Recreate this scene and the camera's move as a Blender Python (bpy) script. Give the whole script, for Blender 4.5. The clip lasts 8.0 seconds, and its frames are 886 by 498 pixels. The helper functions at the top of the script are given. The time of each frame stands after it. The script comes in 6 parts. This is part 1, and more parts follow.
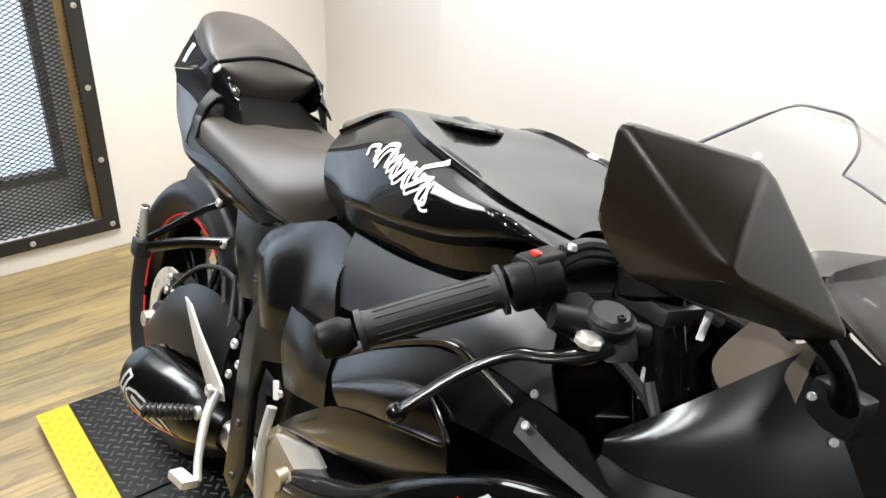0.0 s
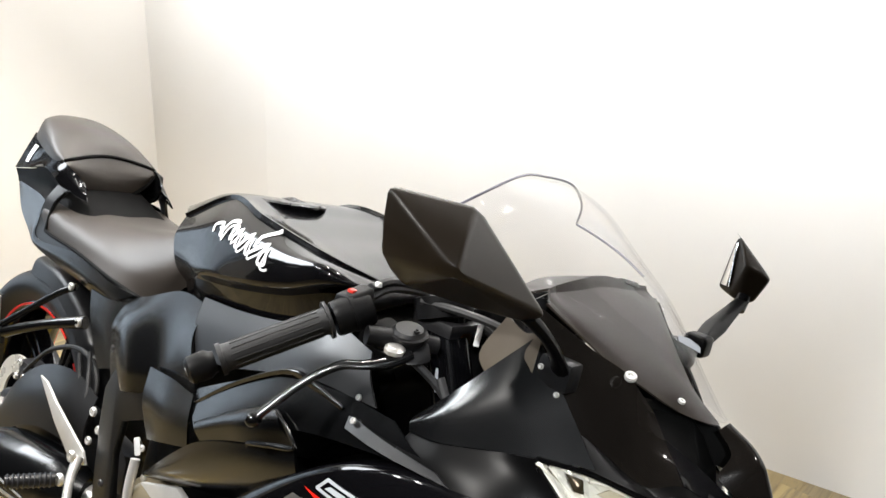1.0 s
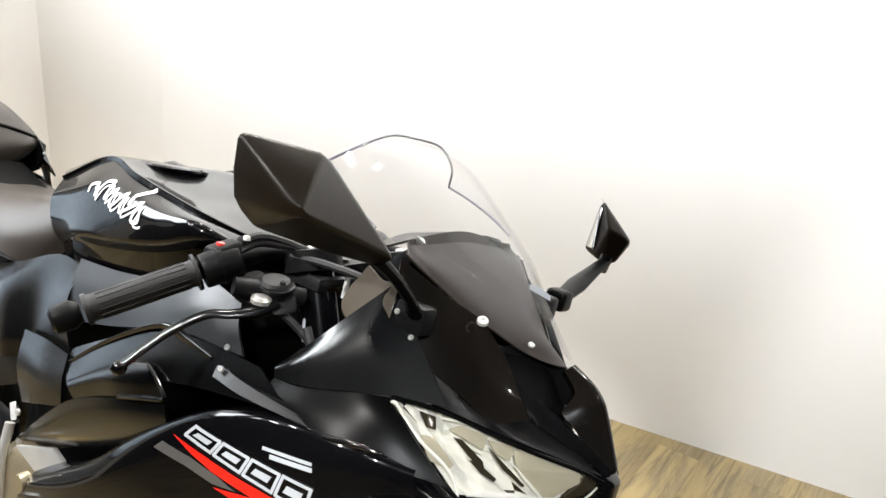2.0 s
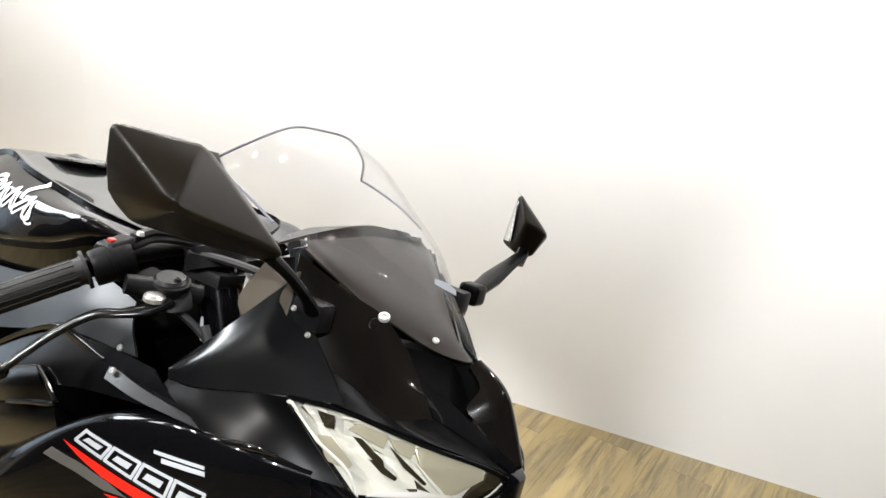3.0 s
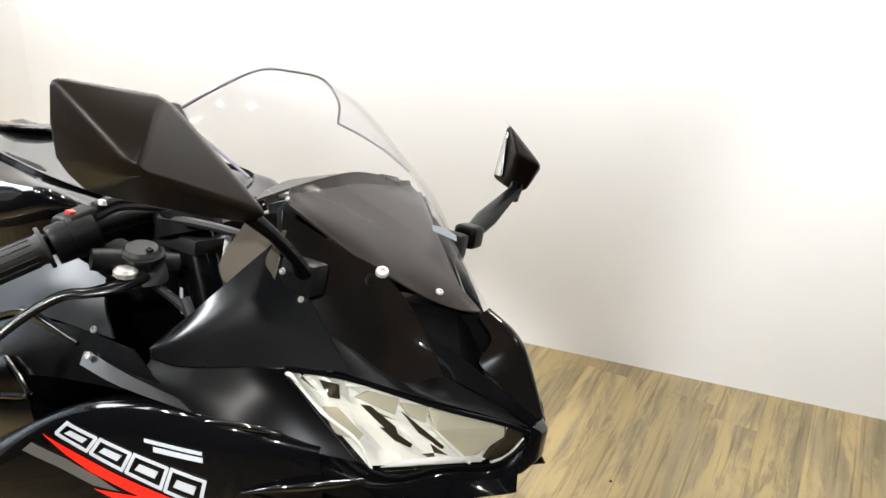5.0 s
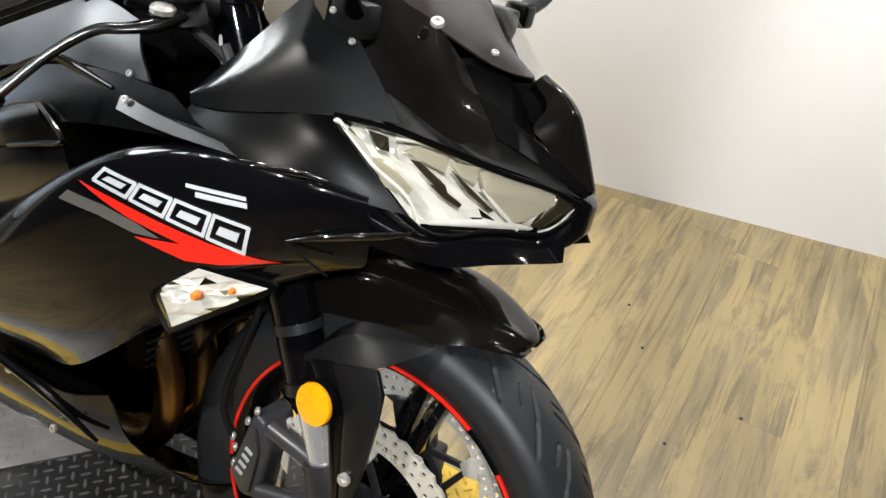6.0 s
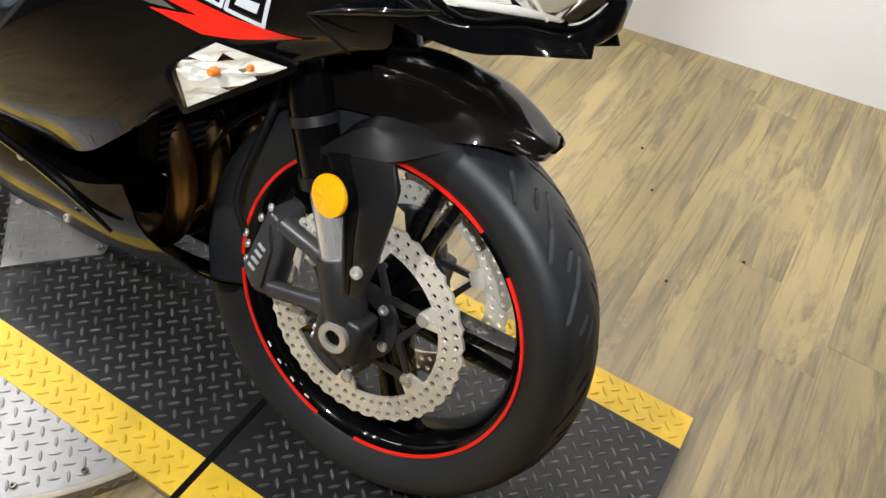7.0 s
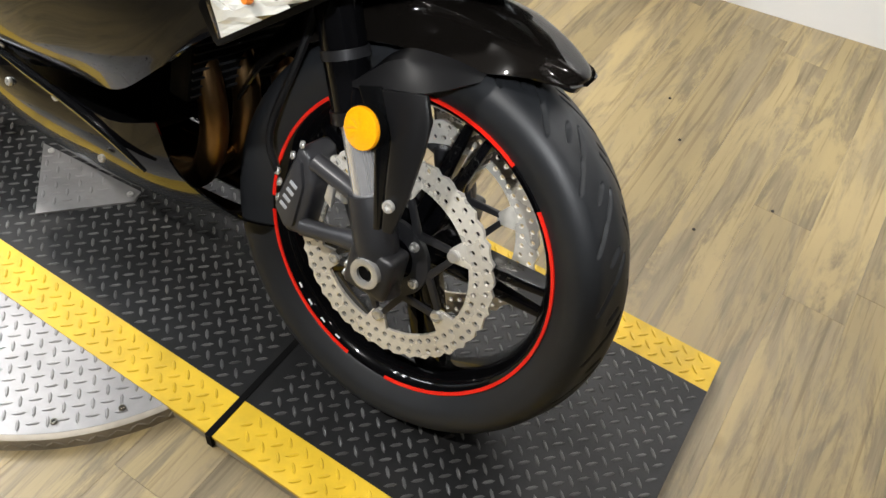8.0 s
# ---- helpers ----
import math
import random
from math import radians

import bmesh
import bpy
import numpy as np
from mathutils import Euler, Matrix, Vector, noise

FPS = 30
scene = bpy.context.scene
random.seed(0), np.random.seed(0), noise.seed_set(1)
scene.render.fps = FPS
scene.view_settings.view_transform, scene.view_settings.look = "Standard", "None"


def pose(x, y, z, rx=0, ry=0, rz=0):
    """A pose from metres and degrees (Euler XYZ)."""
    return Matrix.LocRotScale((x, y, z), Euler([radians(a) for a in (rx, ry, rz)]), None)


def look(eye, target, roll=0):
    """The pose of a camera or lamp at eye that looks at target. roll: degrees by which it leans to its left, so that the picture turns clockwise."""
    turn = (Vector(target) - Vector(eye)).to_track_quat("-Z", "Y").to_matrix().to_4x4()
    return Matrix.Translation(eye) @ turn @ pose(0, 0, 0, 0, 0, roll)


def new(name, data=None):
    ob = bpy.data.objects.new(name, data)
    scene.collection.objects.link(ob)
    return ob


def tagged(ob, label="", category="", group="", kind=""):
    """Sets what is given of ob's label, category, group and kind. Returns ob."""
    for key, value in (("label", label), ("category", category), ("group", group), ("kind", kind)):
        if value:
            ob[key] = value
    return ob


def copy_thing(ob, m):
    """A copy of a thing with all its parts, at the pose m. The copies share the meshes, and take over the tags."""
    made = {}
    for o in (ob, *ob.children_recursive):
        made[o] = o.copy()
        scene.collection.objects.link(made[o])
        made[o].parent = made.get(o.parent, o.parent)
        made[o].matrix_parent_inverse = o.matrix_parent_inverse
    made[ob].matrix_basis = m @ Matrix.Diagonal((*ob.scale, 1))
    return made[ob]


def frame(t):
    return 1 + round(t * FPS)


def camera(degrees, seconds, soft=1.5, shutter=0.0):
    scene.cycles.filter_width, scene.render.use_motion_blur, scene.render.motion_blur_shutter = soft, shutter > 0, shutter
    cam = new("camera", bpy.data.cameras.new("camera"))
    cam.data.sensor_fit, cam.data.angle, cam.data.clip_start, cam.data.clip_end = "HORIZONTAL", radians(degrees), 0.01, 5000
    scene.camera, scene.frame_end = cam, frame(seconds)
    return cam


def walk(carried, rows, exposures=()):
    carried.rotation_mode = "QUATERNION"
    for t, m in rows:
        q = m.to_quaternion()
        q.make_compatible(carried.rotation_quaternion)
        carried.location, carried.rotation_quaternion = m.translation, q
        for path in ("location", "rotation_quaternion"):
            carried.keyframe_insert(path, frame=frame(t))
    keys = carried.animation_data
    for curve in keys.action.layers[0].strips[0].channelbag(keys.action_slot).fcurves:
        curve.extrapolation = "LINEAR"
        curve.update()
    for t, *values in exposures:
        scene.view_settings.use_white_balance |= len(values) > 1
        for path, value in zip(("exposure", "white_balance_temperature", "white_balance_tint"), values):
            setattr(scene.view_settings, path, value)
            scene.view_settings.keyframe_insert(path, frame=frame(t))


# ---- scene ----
cam = camera(57.54, 8.0)
PATH = [  # seconds, eye, target, roll
    (0.0, (0.1171, -0.4178, 1.3078), (-0.7111, 0.2393, 0.7399), 2.02),
    (0.5, (0.2292, -0.5266, 1.3428), (-0.5471, 0.2164, 0.8085), 1.02),
    (1.0, (0.3129, -0.5767, 1.3779), (-0.3910, 0.2882, 0.9348), 3.22),
    (1.5, (0.3648, -0.5902, 1.3669), (-0.2776, 0.3218, 0.9247), 4.64),
    (3.0, (0.4400, -0.5358, 1.3606), (-0.0964, 0.4376, 0.9080), 6.70),
    (3.5, (0.4386, -0.4999, 1.3622), (-0.0559, 0.4964, 0.9119), 6.26),
    (4.0, (0.4293, -0.4663, 1.3875), (-0.0516, 0.5342, 0.9318), 3.93),
    (5.3, (0.3596, -0.4824, 1.3030), (-0.1180, 0.4614, 0.7362), 2.79),
    (5.5, (0.3527, -0.4859, 1.2818), (-0.1191, 0.4425, 0.6855), 3.82),
    (6.0, (0.3512, -0.5113, 1.2237), (-0.0739, 0.3525, 0.5074), 5.89),
    (6.5, (0.3580, -0.5291, 1.1942), (-0.0343, 0.2807, 0.4003), 7.14),
    (7.0, (0.3612, -0.5515, 1.1593), (0.0156, 0.2027, 0.2923), 9.98),
    (7.5, (0.3711, -0.5686, 1.1376), (0.0405, 0.1527, 0.2374), 11.40),
    (8.0, (0.3712, -0.5867, 1.1340), (0.0212, 0.1245, 0.2331), 8.72),
]
walk(cam, [(t, look(eye, target, roll)) for t, eye, target, roll in PATH])

# ---- world and lights ----
world = bpy.data.worlds.new("world")
scene.world = world
world.use_nodes = True
world.node_tree.nodes["Background"].inputs[0].default_value = (0.75, 0.85, 1.0, 1)
world.node_tree.nodes["Background"].inputs[1].default_value = 0.15
FLOOR = -0.035        # wood floor below the deck of the lift, whose top is z = 0
CEIL = 2.75


def lamp(name, kind, at, aim, energy, colour, **more):
    data = bpy.data.lights.new(name, kind)
    data.energy, data.color = energy, colour
    for key, value in more.items():
        if key == "size":
            data.size = value
        elif key == "size_y":
            data.shape, data.size_y = "RECTANGLE", value
        elif key == "soft":
            data.shadow_soft_size = value
        elif key == "spread":
            data.spread = radians(value)
        elif key == "cone":
            data.spot_size, data.spot_blend = radians(value), 0.6
    ob = new(name, data)
    ob.matrix_world = look(at, aim)
    return ob


SPOT_WHITE, COOL = (0.95, 0.975, 1.0), (0.72, 0.86, 1.0)
for x, power in ((-1.3, 55), (-0.5, 56), (0.5, 18), (1.5, 12)):
    lamp("ceiling_spot_glow", "POINT", (x, 0.80, CEIL - 0.19), (x, 0.80, 0), power, (1.0, 0.955, 0.90), soft=0.045)
lamp("ceiling_spot_glow", "SPOT", (-1.5, 0.20, CEIL - 0.19), (-1.72, 0.15, 0), 250, (1.0, 0.95, 0.88), soft=0.045, cone=64)
# added narrow spot, out of view, brightens the headlight
lamp("ceiling_spot_glow", "SPOT", (1.15, -1.75, CEIL - 0.19), (0.06, 0.10, 0.76), 360, SPOT_WHITE, soft=0.05, cone=17)
# added strip, out of view, brightens the upper north wall
lamp("track_light_glow", "AREA", (-0.20, 0.48, CEIL - 0.14), (-0.375, 1.533, 1.92), 92, (0.985, 0.99, 1.0), size=4.1, size_y=0.06, spread=76)
for x, y, power in ((-2.15, -1.0, 20), (-2.15, -0.6, 20), (-1.75, -1.0, 20), (-1.75, -0.6, 20)):
    lamp("ceiling_spot_glow", "SPOT", (x, y, CEIL - 0.19), (-0.35, 0.0, 0.55), power, SPOT_WHITE, soft=0.05, cone=44)
lamp("ceiling_spot_glow", "SPOT", (-0.5, -1.25, CEIL - 0.19), (-0.60, -0.05, 0.05), 215, (1.0, 0.97, 0.93), soft=0.05, cone=50)
# added spot, out of view, brightens the foot of the north wall
lamp("ceiling_spot_glow", "SPOT", (0.5, -1.25, CEIL - 0.19), (0.85, 1.75, 0.08), 290, SPOT_WHITE, soft=0.10, cone=29)
lamp("window_daylight", "AREA", (-2.60, -0.30, 0.78), (0, -0.3, 0.8), 4, COOL, size=0.8, size_y=0.9)

# ---- materials ----
def shader(name, colour, rough=0.5, metal=0.0, coat=0.0, vary=0.12, grain=40.0, bump=0.0, bump_scale=200.0, stain=0.0, stain_scale=3.0, rough_vary=0.08, per_object=0.0, spec=0.5):
    """A surface with fine grain, broad variation, uneven gloss and a little relief."""
    m = bpy.data.materials.new(name)
    m.use_nodes = True
    t = m.node_tree
    n, link = t.nodes, t.links.new
    b = n["Principled BSDF"]
    co = n.new("ShaderNodeTexCoord")
    fine = n.new("ShaderNodeTexNoise")
    fine.inputs["Scale"].default_value, fine.inputs["Detail"].default_value = grain, 6
    link(co.outputs["Object"], fine.inputs["Vector"])
    broad = n.new("ShaderNodeTexNoise")
    broad.inputs["Scale"].default_value, broad.inputs["Detail"].default_value = stain_scale, 4
    link(co.outputs["Object"], broad.inputs["Vector"])
    ramp = n.new("ShaderNodeMapRange")
    ramp.inputs["To Min"].default_value, ramp.inputs["To Max"].default_value = 1 - vary, 1 + vary
    link(fine.outputs[0], ramp.inputs[0])
    ramp2 = n.new("ShaderNodeMapRange")
    ramp2.inputs["From Min"].default_value, ramp2.inputs["From Max"].default_value = 0.3, 0.7
    ramp2.inputs["To Min"].default_value, ramp2.inputs["To Max"].default_value = 1 - stain, 1 + stain * 0.5
    link(broad.outputs[0], ramp2.inputs[0])
    mul = n.new("ShaderNodeMath")
    mul.operation = "MULTIPLY"
    link(ramp.outputs[0], mul.inputs[0])
    link(ramp2.outputs[0], mul.inputs[1])
    last = mul
    if per_object:
        info = n.new("ShaderNodeObjectInfo")
        r3 = n.new("ShaderNodeMapRange")
        r3.inputs["To Min"].default_value, r3.inputs["To Max"].default_value = 1 - per_object, 1 + per_object
        link(info.outputs["Random"], r3.inputs[0])
        m2 = n.new("ShaderNodeMath")
        m2.operation = "MULTIPLY"
        link(last.outputs[0], m2.inputs[0])
        link(r3.outputs[0], m2.inputs[1])
        last = m2
    mix = n.new("ShaderNodeVectorMath")
    mix.operation = "SCALE"
    mix.inputs[0].default_value = colour
    link(last.outputs[0], mix.inputs["Scale"])
    link(mix.outputs[0], b.inputs["Base Color"])
    rr = n.new("ShaderNodeMapRange")
    rr.inputs["To Min"].default_value, rr.inputs["To Max"].default_value = max(0.0, rough - rough_vary), min(1.0, rough + rough_vary)
    link(broad.outputs[0], rr.inputs[0])
    link(rr.outputs[0], b.inputs["Roughness"])
    b.inputs["Metallic"].default_value = metal
    b.inputs["Coat Weight"].default_value = coat
    b.inputs["Coat Roughness"].default_value = 0.03
    b.inputs["Coat IOR"].default_value = 1.5
    b.inputs["Specular IOR Level"].default_value = spec
    if bump:
        relief = n.new("ShaderNodeTexNoise")
        relief.inputs["Scale"].default_value, relief.inputs["Detail"].default_value = bump_scale, 3
        link(co.outputs["Object"], relief.inputs["Vector"])
        bp = n.new("ShaderNodeBump")
        bp.inputs["Strength"].default_value, bp.inputs["Distance"].default_value = bump, 0.002
        link(relief.outputs[0], bp.inputs["Height"])
        link(bp.outputs[0], b.inputs["Normal"])
    return m


def glass(name, colour, rough=0.0, ior=1.45):
    m = bpy.data.materials.new(name)
    m.use_nodes = True
    b = m.node_tree.nodes["Principled BSDF"]
    b.inputs["Base Color"].default_value = (*colour, 1)
    b.inputs["Transmission Weight"].default_value = 1.0
    b.inputs["Roughness"].default_value = rough
    b.inputs["IOR"].default_value = ior
    return m


def clear_sheet(name, tint, gloss):
    """A thin clear plastic sheet: mostly see-through, with a gloss that grows at grazing angles."""
    m = bpy.data.materials.new(name)
    m.use_nodes = True
    t = m.node_tree
    n, link = t.nodes, t.links.new
    n.remove(n["Principled BSDF"])
    see = n.new("ShaderNodeBsdfTransparent")
    see.inputs[0].default_value = (*tint, 1)
    shine = n.new("ShaderNodeBsdfGlossy")
    shine.inputs["Roughness"].default_value = 0.03
    face = n.new("ShaderNodeLayerWeight")
    face.inputs[0].default_value = 0.5
    steep = n.new("ShaderNodeMath")
    steep.operation = "POWER"
    steep.inputs[1].default_value = 4.0
    link(face.outputs["Facing"], steep.inputs[0])
    fres = n.new("ShaderNodeMapRange")
    fres.inputs["To Min"].default_value, fres.inputs["To Max"].default_value = 0.008, gloss
    link(steep.outputs[0], fres.inputs[0])
    mix = n.new("ShaderNodeMixShader")
    link(fres.outputs[0], mix.inputs[0])
    link(see.outputs[0], mix.inputs[1])
    link(shine.outputs[0], mix.inputs[2])
    link(mix.outputs[0], n["Material Output"].inputs[0])
    return m


def glow(name, colour, strength):
    m = bpy.data.materials.new(name)
    m.use_nodes = True
    b = m.node_tree.nodes["Principled BSDF"]
    b.inputs["Base Color"].default_value = (*colour, 1)
    b.inputs["Emission Color"].default_value = (*colour, 1)
    b.inputs["Emission Strength"].default_value = strength
    return m


def wood(name):
    """Pale, streaky vinyl planks: grain along x, knots, and a tone of its own for each plank."""
    m = shader(name, (0.43, 0.33, 0.19), 0.42, vary=0.1, grain=9, per_object=0.16, bump=0.08, bump_scale=60)
    t = m.node_tree
    n, link = t.nodes, t.links.new
    b = n["Principled BSDF"]
    co = n.new("ShaderNodeTexCoord")
    info = n.new("ShaderNodeObjectInfo")
    shift = n.new("ShaderNodeVectorMath")
    shift.operation = "ADD"
    far = n.new("ShaderNodeMath")
    far.operation = "MULTIPLY"
    far.inputs[1].default_value = 37.0
    link(info.outputs["Random"], far.inputs[0])
    link(co.outputs["Object"], shift.inputs[0])
    link(far.outputs[0], shift.inputs[1])
    def grain(scale, detail, rough, warp):
        size = n.new("ShaderNodeMapping")
        size.inputs["Scale"].default_value = scale
        link(shift.outputs[0], size.inputs["Vector"])
        tex = n.new("ShaderNodeTexNoise")
        tex.inputs["Scale"].default_value, tex.inputs["Detail"].default_value = 1.0, detail
        tex.inputs["Roughness"].default_value, tex.inputs["Distortion"].default_value = rough, warp
        link(size.outputs[0], tex.inputs["Vector"])
        return tex.outputs[0]

    def ramp_of(value, *stops):
        ramp = n.new("ShaderNodeValToRGB")
        e = ramp.color_ramp.elements
        for k, (at, colour) in enumerate(stops):
            q = e[k] if k < 2 else e.new(at)
            q.position, q.color = at, (*colour, 1)
        link(value, ramp.inputs[0])
        return ramp.outputs[0]

    def blend(kind, amount, a, b):
        mix = n.new("ShaderNodeMixRGB")
        mix.blend_type = kind
        if isinstance(amount, float):
            mix.inputs[0].default_value = amount
        else:
            link(amount, mix.inputs[0])
        link(a, mix.inputs[1])
        link(b, mix.inputs[2])
        return mix.outputs[0]

    board = ramp_of(grain((0.9, 7.0, 1.0), 8, 0.55, 0.3), (0.34, (0.290, 0.222, 0.113)), (0.62, (0.388, 0.296, 0.138)))
    grey = ramp_of(grain((2.2, 30.0, 1.0), 14, 0.7, 0.2), (0.36, (0.132, 0.104, 0.060)), (0.60, (0.270, 0.214, 0.125)))
    patch = ramp_of(grain((2.6, 13.0, 1.0), 15, 0.70, 0.5), (0.45, (0.85, 0.85, 0.85)), (0.54, (0, 0, 0)))
    lines = ramp_of(grain((2.6, 85.0, 1.0), 12, 0.6, 0.1), (0.34, (0.55, 0.52, 0.47)), (0.46, (1, 1, 1)))
    mix_out = blend("MULTIPLY", 0.75, blend("MIX", patch, board, grey), lines)
    knot = n.new("ShaderNodeTexVoronoi")
    knot.inputs["Scale"].default_value = 4.2
    size3 = n.new("ShaderNodeMapping")
    size3.inputs["Scale"].default_value = (0.62, 1.0, 1.0)
    link(shift.outputs[0], size3.inputs["Vector"])
    link(size3.outputs[0], knot.inputs["Vector"])
    ramp4 = n.new("ShaderNodeValToRGB")
    e = ramp4.color_ramp.elements
    e[0].position, e[0].color = 0.02, (0.42, 0.38, 0.34, 1)
    e[1].position, e[1].color = 0.085, (1, 1, 1, 1)
    link(knot.outputs["Distance"], ramp4.inputs[0])
    dark = n.new("ShaderNodeMixRGB")
    dark.blend_type = "MULTIPLY"
    dark.inputs[0].default_value = 0.75
    link(mix_out, dark.inputs[1])
    link(ramp4.outputs[0], dark.inputs[2])
    mix = dark
    tone = n.new("ShaderNodeVectorMath")
    tone.operation = "SCALE"
    r3 = n.new("ShaderNodeMapRange")
    r3.inputs["To Min"].default_value, r3.inputs["To Max"].default_value = 0.86, 1.10
    link(info.outputs["Random"], r3.inputs[0])
    link(mix.outputs[0], tone.inputs[0])
    link(r3.outputs[0], tone.inputs["Scale"])
    link(tone.outputs[0], b.inputs["Base Color"])
    return m


GLOSS = shader("black_gloss_paint", (0.0025, 0.0025, 0.003), 0.20, coat=0.6, vary=0.1, rough_vary=0.04, spec=0.04)
SATIN = shader("black_satin_paint", (0.0025, 0.0027, 0.003), 0.21, spec=0.5, coat=0.0, vary=0.08, rough_vary=0.05, bump=0.02, bump_scale=700)
SHOULDER = shader("black_shoulder_paint", (0.0025, 0.0027, 0.003), 0.22, spec=0.6, vary=0.08, rough_vary=0.04)
NOSE = shader("black_nose_paint", (0.006, 0.005, 0.0042), 0.24, coat=0.5, spec=0.05, vary=0.08, rough_vary=0.03)
MATTE = shader("black_matte_plastic", (0.0055, 0.0055, 0.006), 0.36, spec=0.45, vary=0.1, rough_vary=0.08, bump=0.06, bump_scale=900)
MIRROR_SHELL = shader("grained_black_plastic", (0.011, 0.0078, 0.0048), 0.36, spec=0.19, vary=0.1, bump=0.06, bump_scale=1100)
HOOD = shader("grained_dash_plastic", (0.020, 0.0155, 0.012), 0.45, spec=0.3, vary=0.1, bump=0.08, bump_scale=900)
# dark parts; in openings and recesses this near-black stands in for shade
DARK = shader("dark_parts_and_recess_shade", (0.0025, 0.0025, 0.0025), 0.6, spec=0.06, vary=0.3, stain=0.3, stain_scale=14)
SEAT = shader("black_seat_vinyl", (0.022, 0.0172, 0.0135), 0.45, spec=0.45, vary=0.12, bump=0.18, bump_scale=650)
RUBBER = shader("tyre_rubber", (0.017, 0.0185, 0.021), 0.46, spec=0.36, vary=0.15, stain=0.15, stain_scale=9, bump=0.05, bump_scale=500)
CONTROL = shader("black_control_plastic", (0.006, 0.006, 0.0065), 0.42, spec=0.16, vary=0.12, bump=0.08, bump_scale=800)
PIANO = shader("polished_black_edge", (0.003, 0.003, 0.003), 0.10, coat=1.0, vary=0.05, rough_vary=0.02)
# headlight tones: beige reflection and dark shade put into the base colour
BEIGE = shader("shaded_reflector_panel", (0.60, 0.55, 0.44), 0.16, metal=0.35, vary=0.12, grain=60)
OLIVE = shader("dark_reflector_shade", (0.055, 0.045, 0.030), 0.15, metal=0.5, vary=0.25, grain=120)
TRIM = shader("black_satin_trim", (0.0018, 0.0018, 0.0019), 0.30, spec=0.06, vary=0.1, rough_vary=0.04)
GRIP = shader("grip_rubber", (0.014, 0.014, 0.015), 0.6, vary=0.2, bump=0.2, bump_scale=800)
STEEL = shader("brushed_steel", (0.66, 0.65, 0.62), 0.28, metal=0.7, vary=0.12, grain=120, rough_vary=0.1)
SHADE = shader("shaded_chrome", (0.34, 0.32, 0.27), 0.10, metal=1.0, vary=0.1)
# dash side cover: brownish lamp reflection put into the base colour
DASH = shader("reflection_brown_plastic", (0.07, 0.058, 0.045), 0.22, spec=0.7, vary=0.1)
DISC = shader("brake_disc_steel", (0.78, 0.75, 0.68), 0.28, metal=0.45, vary=0.1, grain=160, stain=0.15, stain_scale=20)
CHROME = shader("fork_chrome", (0.75, 0.75, 0.76), 0.14, metal=0.75, vary=0.03)
ALLOY = shader("cast_alloy", (0.66, 0.65, 0.63), 0.36, metal=0.55, vary=0.1, bump=0.05, bump_scale=500)
BRONZE = shader("bronze_engine_cover", (0.42, 0.36, 0.25), 0.34, metal=0.7, vary=0.15, bump=0.06, bump_scale=400)
PIPE = shader("heat_tinted_pipe", (0.30, 0.18, 0.08), 0.32, metal=1.0, vary=0.2, stain=0.4, stain_scale=12)
CAST_DARK = shader("dark_cast_metal", (0.022, 0.022, 0.024), 0.40, metal=0.2, vary=0.12, bump=0.1, bump_scale=500)
RED = shader("red_decal", (0.82, 0.014, 0.006), 0.35, coat=0.3, vary=0.04)
SILVER_DECAL = shader("silver_decal", (0.42, 0.44, 0.47), 0.35, coat=0.4, vary=0.05)
LETTER = shader("pale_silver_decal", (0.50, 0.52, 0.55), 0.35, coat=0.4, vary=0.05)
GREY_DECAL = shader("grey_decal", (0.09, 0.085, 0.08), 0.35, coat=0.4, vary=0.05)
WHITE_DECAL = shader("white_decal", (0.78, 0.78, 0.78), 0.35, coat=0.4, vary=0.03)
AMBER = shader("amber_reflector_plastic", (0.90, 0.36, 0.004), 0.22, coat=0.8, vary=0.15, grain=300)
ORANGE = shader("orange_bulb", (0.75, 0.20, 0.03), 0.2, coat=0.5, vary=0.1)
REDBUTTON = shader("red_switch", (0.6, 0.03, 0.02), 0.35, vary=0.1)
SIGNAL = shader("signal_reflector", (0.95, 0.94, 0.93), 0.08, metal=0.3, vary=0.1, grain=130)
CALIPER = shader("grey_caliper_paint", (0.034, 0.034, 0.037), 0.36, vary=0.1)
REFLECTOR = shader("headlight_reflector", (1.0, 0.98, 0.94), 0.06, metal=0.28, vary=0.04, rough_vary=0.04)
LENS = clear_sheet("clear_lens", (0.95, 0.95, 0.93), 0.7)
SCREEN = clear_sheet("clear_windscreen", (0.975, 0.975, 0.98), 0.35)
SCREEN_EDGE = shader("polished_screen_edge", (0.22, 0.22, 0.27), 0.15, coat=0.5, vary=0.05)
MIRROR = shader("mirror_glass", (0.85, 0.86, 0.87), 0.02, metal=1.0, vary=0.0, rough_vary=0.0)
WALL = shader("cream_wall_paint", (0.84, 0.832, 0.815), 0.22, vary=0.02, grain=6, stain=0.05, stain_scale=0.9, bump=0.03, bump_scale=120)
# unseen walls, kept dark so that the black bodywork reflects dark
DARKWALL = shader("dark_unseen_wall", (0.022, 0.019, 0.016), 0.6, vary=0.2, stain=0.3)
CEILING = shader("dark_ceiling_paint", (0.022, 0.019, 0.016), 0.8, vary=0.03, stain=0.04)
WOOD = wood("pale_wood_plank")
JOINT = shader("floor_joint", (0.15, 0.12, 0.08), 0.8, vary=0.2)
# worn lugs, their colour also raised to stand in for glints
LUG = shader("worn_glinting_lugs", (0.125, 0.125, 0.122), 0.34, metal=0.45, vary=0.35, grain=90, stain=0.5, stain_scale=12)
